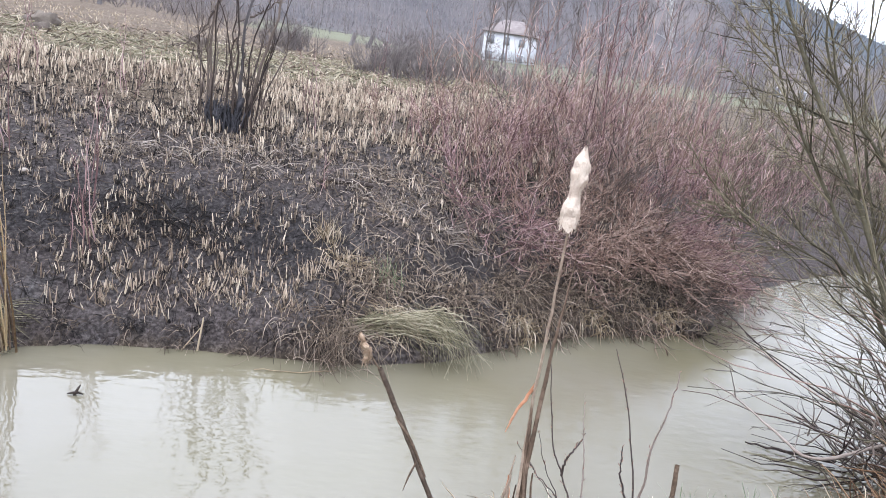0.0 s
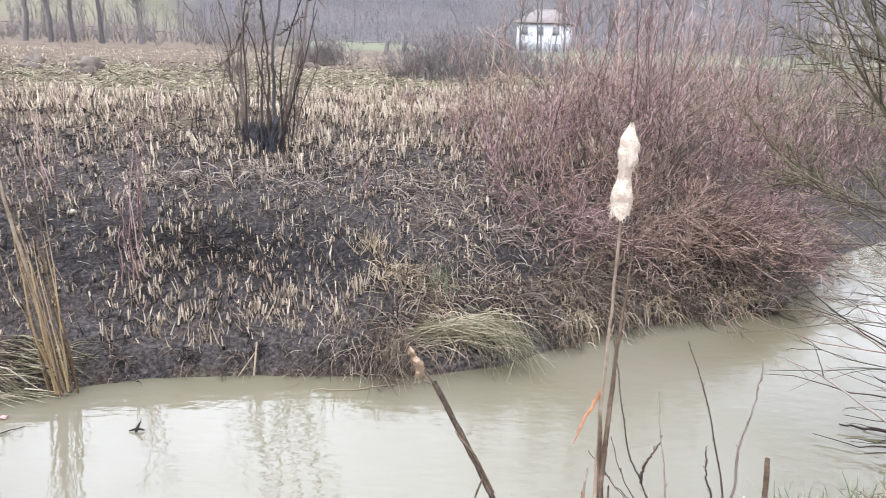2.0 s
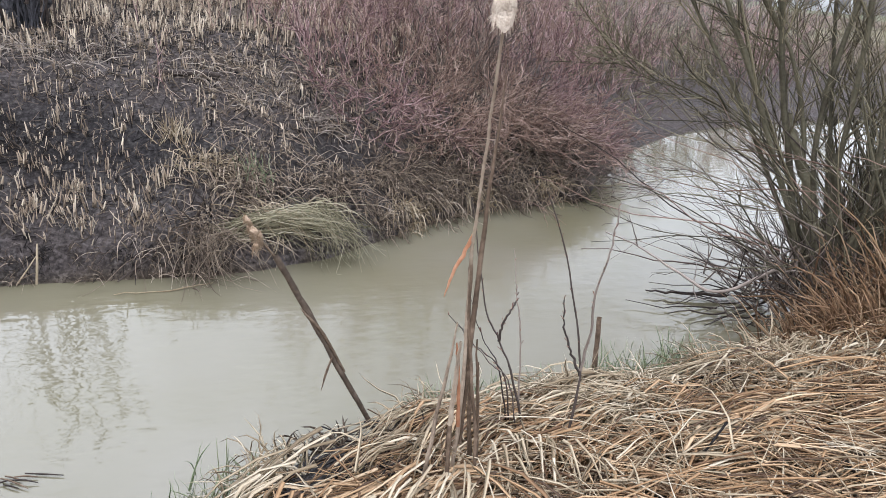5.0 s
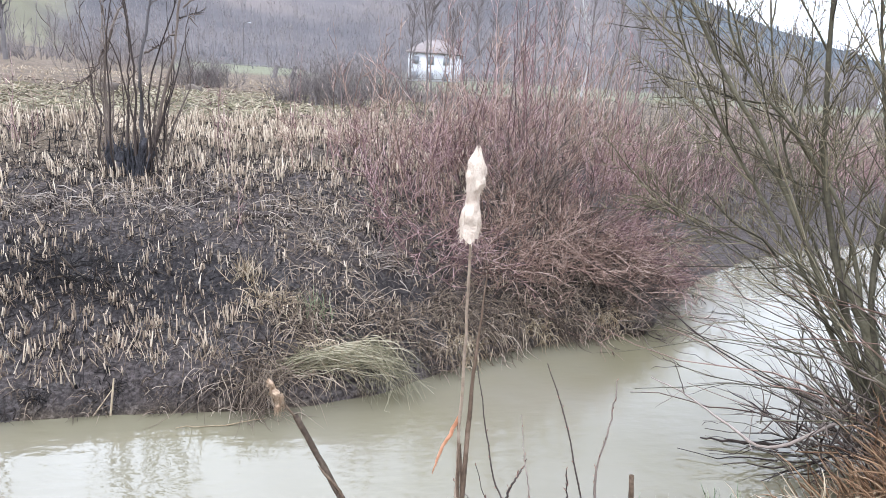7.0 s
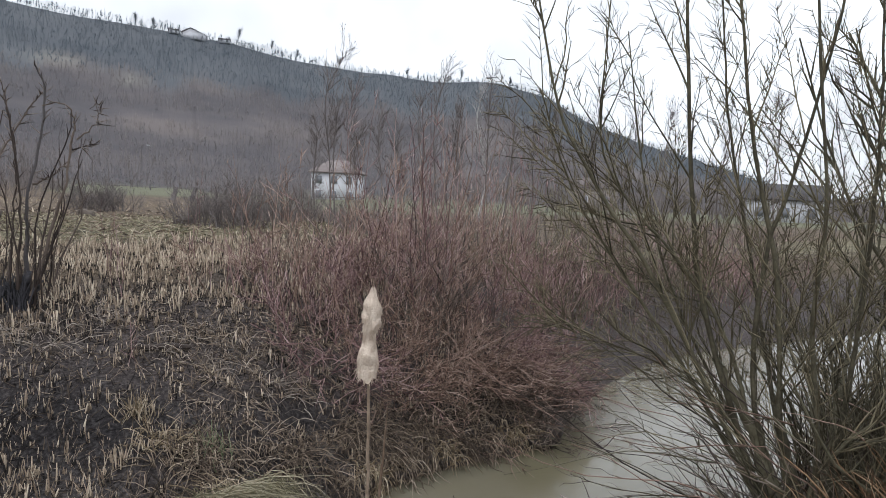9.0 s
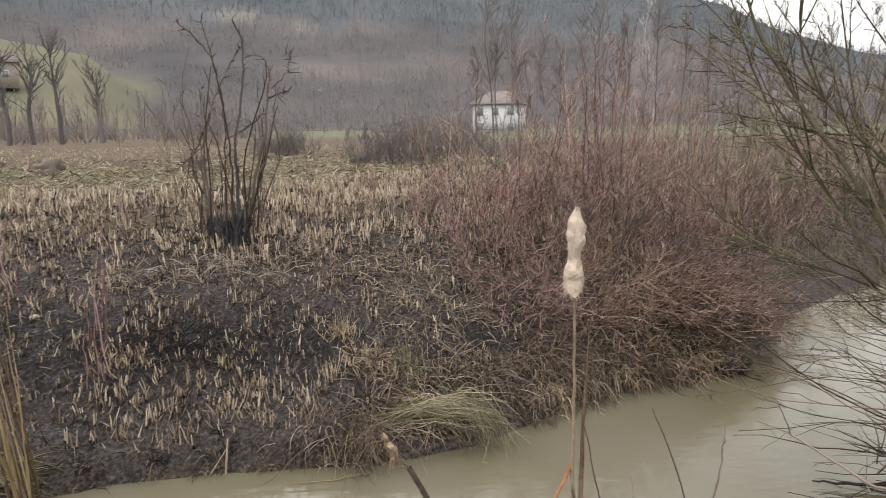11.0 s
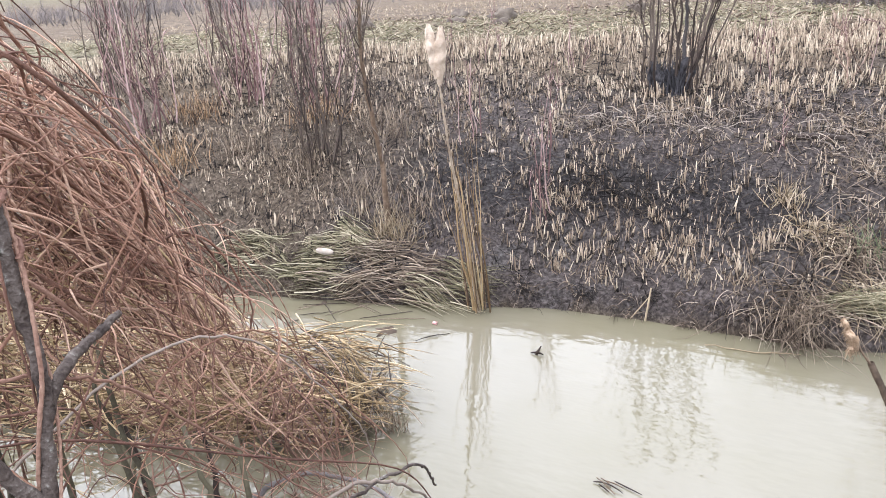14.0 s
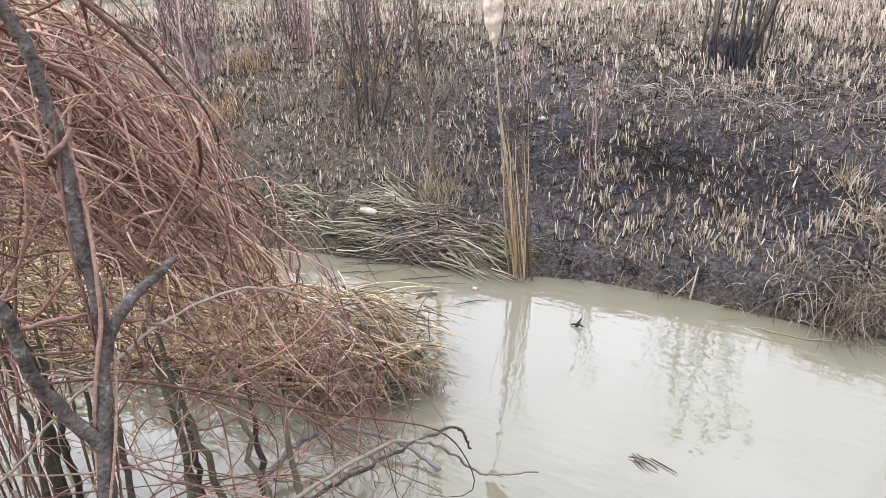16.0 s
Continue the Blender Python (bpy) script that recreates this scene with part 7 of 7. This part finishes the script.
# ---- houses ----
def house(label, az, r, w, d, h, roof_h, roof_mat, rows=2, cols=4, base=None, turn=0.0, group="houses", wall_mat=WHITEWALL, hip=0.0):
    x, y = polar(az, r)
    z = float(height(x, y)) - 0.3 if base is None else base
    ob = thing("house", label, "house", (x, y, z), group)
    ob.rotation_euler = (0, 0, radians(turn))

    def own(name, pcs, mat, parent=ob, text=""):
        o = new(name, mesh_of(name, pcs, mat, False))
        o.parent = parent
        return tagged(o, text)

    own("wall", boxes([(0, 0, h / 2, w, d, h)]), wall_mat)
    e = 0.45
    v = np.array([(-w / 2 - e, -d / 2 - e, h), (w / 2 + e, -d / 2 - e, h), (w / 2 + e, d / 2 + e, h), (-w / 2 - e, d / 2 + e, h), (-w / 2 - e + hip, 0, h + roof_h), (w / 2 + e - hip, 0, h + roof_h)])
    v = np.concatenate([v, v + (0, 0, 0.18)])
    f = np.array([(0, 1, 5, 4), (2, 3, 4, 5), (6, 10, 11, 7), (8, 11, 10, 9), (0, 6, 7, 1), (2, 8, 9, 3), (0, 3, 9, 6), (1, 7, 8, 2), (6, 9, 10, -1), (7, 11, 8, -1), (0, 4, 3, -1), (1, 2, 5, -1)] if hip else [(0, 1, 5, 4), (2, 3, 4, 5), (6, 10, 11, 7), (8, 11, 10, 9), (0, 6, 7, 1), (2, 8, 9, 3), (0, 4, 10, 6), (3, 9, 10, 4), (1, 7, 11, 5), (2, 5, 11, 8)])
    own("roof", [(v, f)], roof_mat)
    if not hip:
        own("gable", [(np.array([(-w / 2, -d / 2, h), (-w / 2, d / 2, h), (-w / 2, 0, h + roof_h * 0.9), (-w / 2 + 0.2, -d / 2, h), (-w / 2 + 0.2, d / 2, h), (-w / 2 + 0.2, 0, h + roof_h * 0.9)]), np.array([(0, 1, 2, 2), (3, 5, 4, 4), (0, 2, 5, 3), (1, 4, 5, 2)]))], WHITEWALL)
    own("chimney", boxes([(w * 0.2, 0.4, h + roof_h, 0.6, 0.6, 1.2)]), ROOFGREY)
    for i in range(rows):
        for j in range(cols):
            wx, wz = (j + 0.5 - cols / 2) * w / cols, (i + 0.55) * h / rows
            fr = own("window", boxes([(wx, -d / 2 - 0.03, wz, 1.1, 0.1, 1.3)]), WHITEWALL)
            own("pane", boxes([(wx, -d / 2 - 0.07, wz, 0.9, 0.06, 1.1)]), PANE, fr)
    return ob


house("two-storey white house with a pale hipped roof beyond the meadow", 12.3, 112, 7.2, 6.8, 4.6, 2.0, ROOFPALE, 2, 3, 0.3, -24, "houses", WHITEWALL, 2.6)
house("white village house behind the willow", 33.5, 120, 7, 8, 4.2, 1.6, ROOFGREY, 1, 2, 0.4, -33, "houses", CLAY)
house("dark-roofed village house by the river", 47.5, 90, 8, 7, 3.0, 1.8, ROOFDARK, 1, 3, 0.4, -46)
house("white house on the grassy slope", -25.0, 150, 8, 7, 4.4, 1.8, ROOFPALE, 1, 2, None, 25, "houses", CLAY)
house("pale gabled house on the hill's skyline", 0.8, 412, 9, 11, 3.4, 2.6, ROOFGREY, 1, 2, float(height(*polar(0.8, 412))) - 1.0, 62, "houses on the skyline")
for az, w in ((-0.7, 5), (3.0, 6)):
    house("low outbuilding on the hill's skyline", az, 414, w, 6, 1.8, 1.0, ROOFDARK, 1, 2, None, -az, "houses on the skyline", WHITEWALL)
for az, h in ((-3.4, 6), (-2.2, 5), (4.1, 8), (6.6, 7), (8.6, 5.5), (12.0, 6), (17.5, 6), (22.0, 7), (26.0, 5)):
    bare_tree("skyline_tree", "round bare tree on the hill's skyline", *polar(az, 420), h, 0.5, HAZEDWOOD, 14, "trees on the skyline", 0.12, 0.032)

# pale road edge along the meadow's far side
gxs = np.linspace(-60, 45, 40)
edge = np.stack([gxs, 96 + 6 * np.sin(gxs * 0.02), height(gxs, 96 + 6 * np.sin(gxs * 0.02)) + 0.45], -1)
barrier = thing("guard_rail", "pale guard rail along the distant road", "guard rail", (0, 96, 1.0))
part("rail", [tubes(edge[None], np.full((1, 40), 0.04), 6)], GREYBARK, barrier)
for k in range(0, 40, 3):
    part("post", boxes([(edge[k, 0], edge[k, 1] + 0.15, edge[k, 2] - 0.3, 0.12, 0.12, 0.9)]), GREYBARK, barrier, "", False)

# ---- woods on the hill, as many small bare crowns ----
n = 26000
az = rng.uniform(-48, 62, n)
r = 128 + 305 * rng.random(n) ** 0.8
keep = ~((az < -13.5) & (r < 245)) & ~((az > -16) & (az < 6) & (r > 250) & (r < 268))
az, r = az[keep], r[keep]
x, y = r * np.sin(np.radians(az)), r * np.cos(np.radians(az))
base = on_ground(x, y, -0.2)
n = len(x)
hgt = rng.uniform(1.2, 3.2, n) * (1.3 + 0.7 * wave(x, y, 0.11, 3.0))
trunk = strands(base, np.stack([rng.normal(0, 0.1, n), rng.normal(0, 0.1, n), np.ones(n)], -1), hgt, 0.0, 2, 0.0)
limb = twigs(trunk, n * 4, 1.6, 0.75, 0.2, 0.95, 0.0, 2, 0.0, 0.5)
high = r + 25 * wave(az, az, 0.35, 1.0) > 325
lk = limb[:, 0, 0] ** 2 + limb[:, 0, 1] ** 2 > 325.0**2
stuff("upper_woods", [tubes(trunk[high], taper(trunk[high], 0.12, 0.06), 3), tubes(limb[lk], taper(limb[lk], 0.1, 0.05), 3)], HAZEDWOOD, "dark upper-slope woods with blue distance haze in their colour", "woods")
trunk, limb = trunk[~high], limb[~lk]
stuff("hill_woods", [tubes(trunk, taper(trunk, 0.09, 0.045), 3), tubes(limb, taper(limb, 0.065, 0.035), 3)], WOODLAND, "bare winter woodland covering the distant hill", "woods")
m = 700
az = rng.uniform(-16, 52, m)
r = rng.uniform(404, 428, m)
x, y = r * np.sin(np.radians(az)), r * np.cos(np.radians(az))
base = on_ground(x, y, -0.9)
trunk = strands(base, np.stack([rng.normal(0, 0.12, m), rng.normal(0, 0.12, m), np.ones(m)], -1), rng.uniform(0.8, 2.6, m) * (0.7 + 0.5 * wave(az, az, 0.9, 2.0)), 0.0, 3, 0.04)
limb = twigs(trunk, 10000, 2.2, 0.8, 0.05, 0.95, 0.0, 2, 0.0, 0.3)
stuff("skyline_trees", [tubes(trunk, taper(trunk, 0.07, 0.035), 3), tubes(limb, taper(limb, 0.055, 0.03), 3)], HAZEDWOOD, "small trees along the hill's skyline", "woods")
# bare scrub between the meadow and the hill
n = 900
az = rng.uniform(-50, 60, n)
r = rng.uniform(62, 126, n)
keep = ~((np.abs(az - 13) < 4.2)) & ~((az > -10) & (az < 9) & (r < 108))
az, r = az[keep], r[keep]
n = len(az)
x, y = r * np.sin(np.radians(az)), r * np.cos(np.radians(az))
trunk = strands(on_ground(x, y, -0.1), np.stack([rng.normal(0, 0.1, n), rng.normal(0, 0.1, n), np.ones(n)], -1), rng.uniform(2, 5.5, n), 0.0, 4, 0.04)
limb = twigs(trunk, n * 7, 1.8, 0.5, 0.1, 0.9, 0.0, 4, 0.07, 0.4)
fine = twigs(limb, n * 26, 0.9, 0.5, 0.2, 1.0, 0.0, 2, 0.0, 0.2)
stuff("distant_scrub", [tubes(trunk, taper(trunk, 0.04, 0.018), 3), tubes(limb, taper(limb, 0.018, 0.009), 3), tubes(fine, taper(fine, 0.01, 0.005), 3)], MIDWOOD, "bare scrub and hedges beyond the meadow", "scrub")
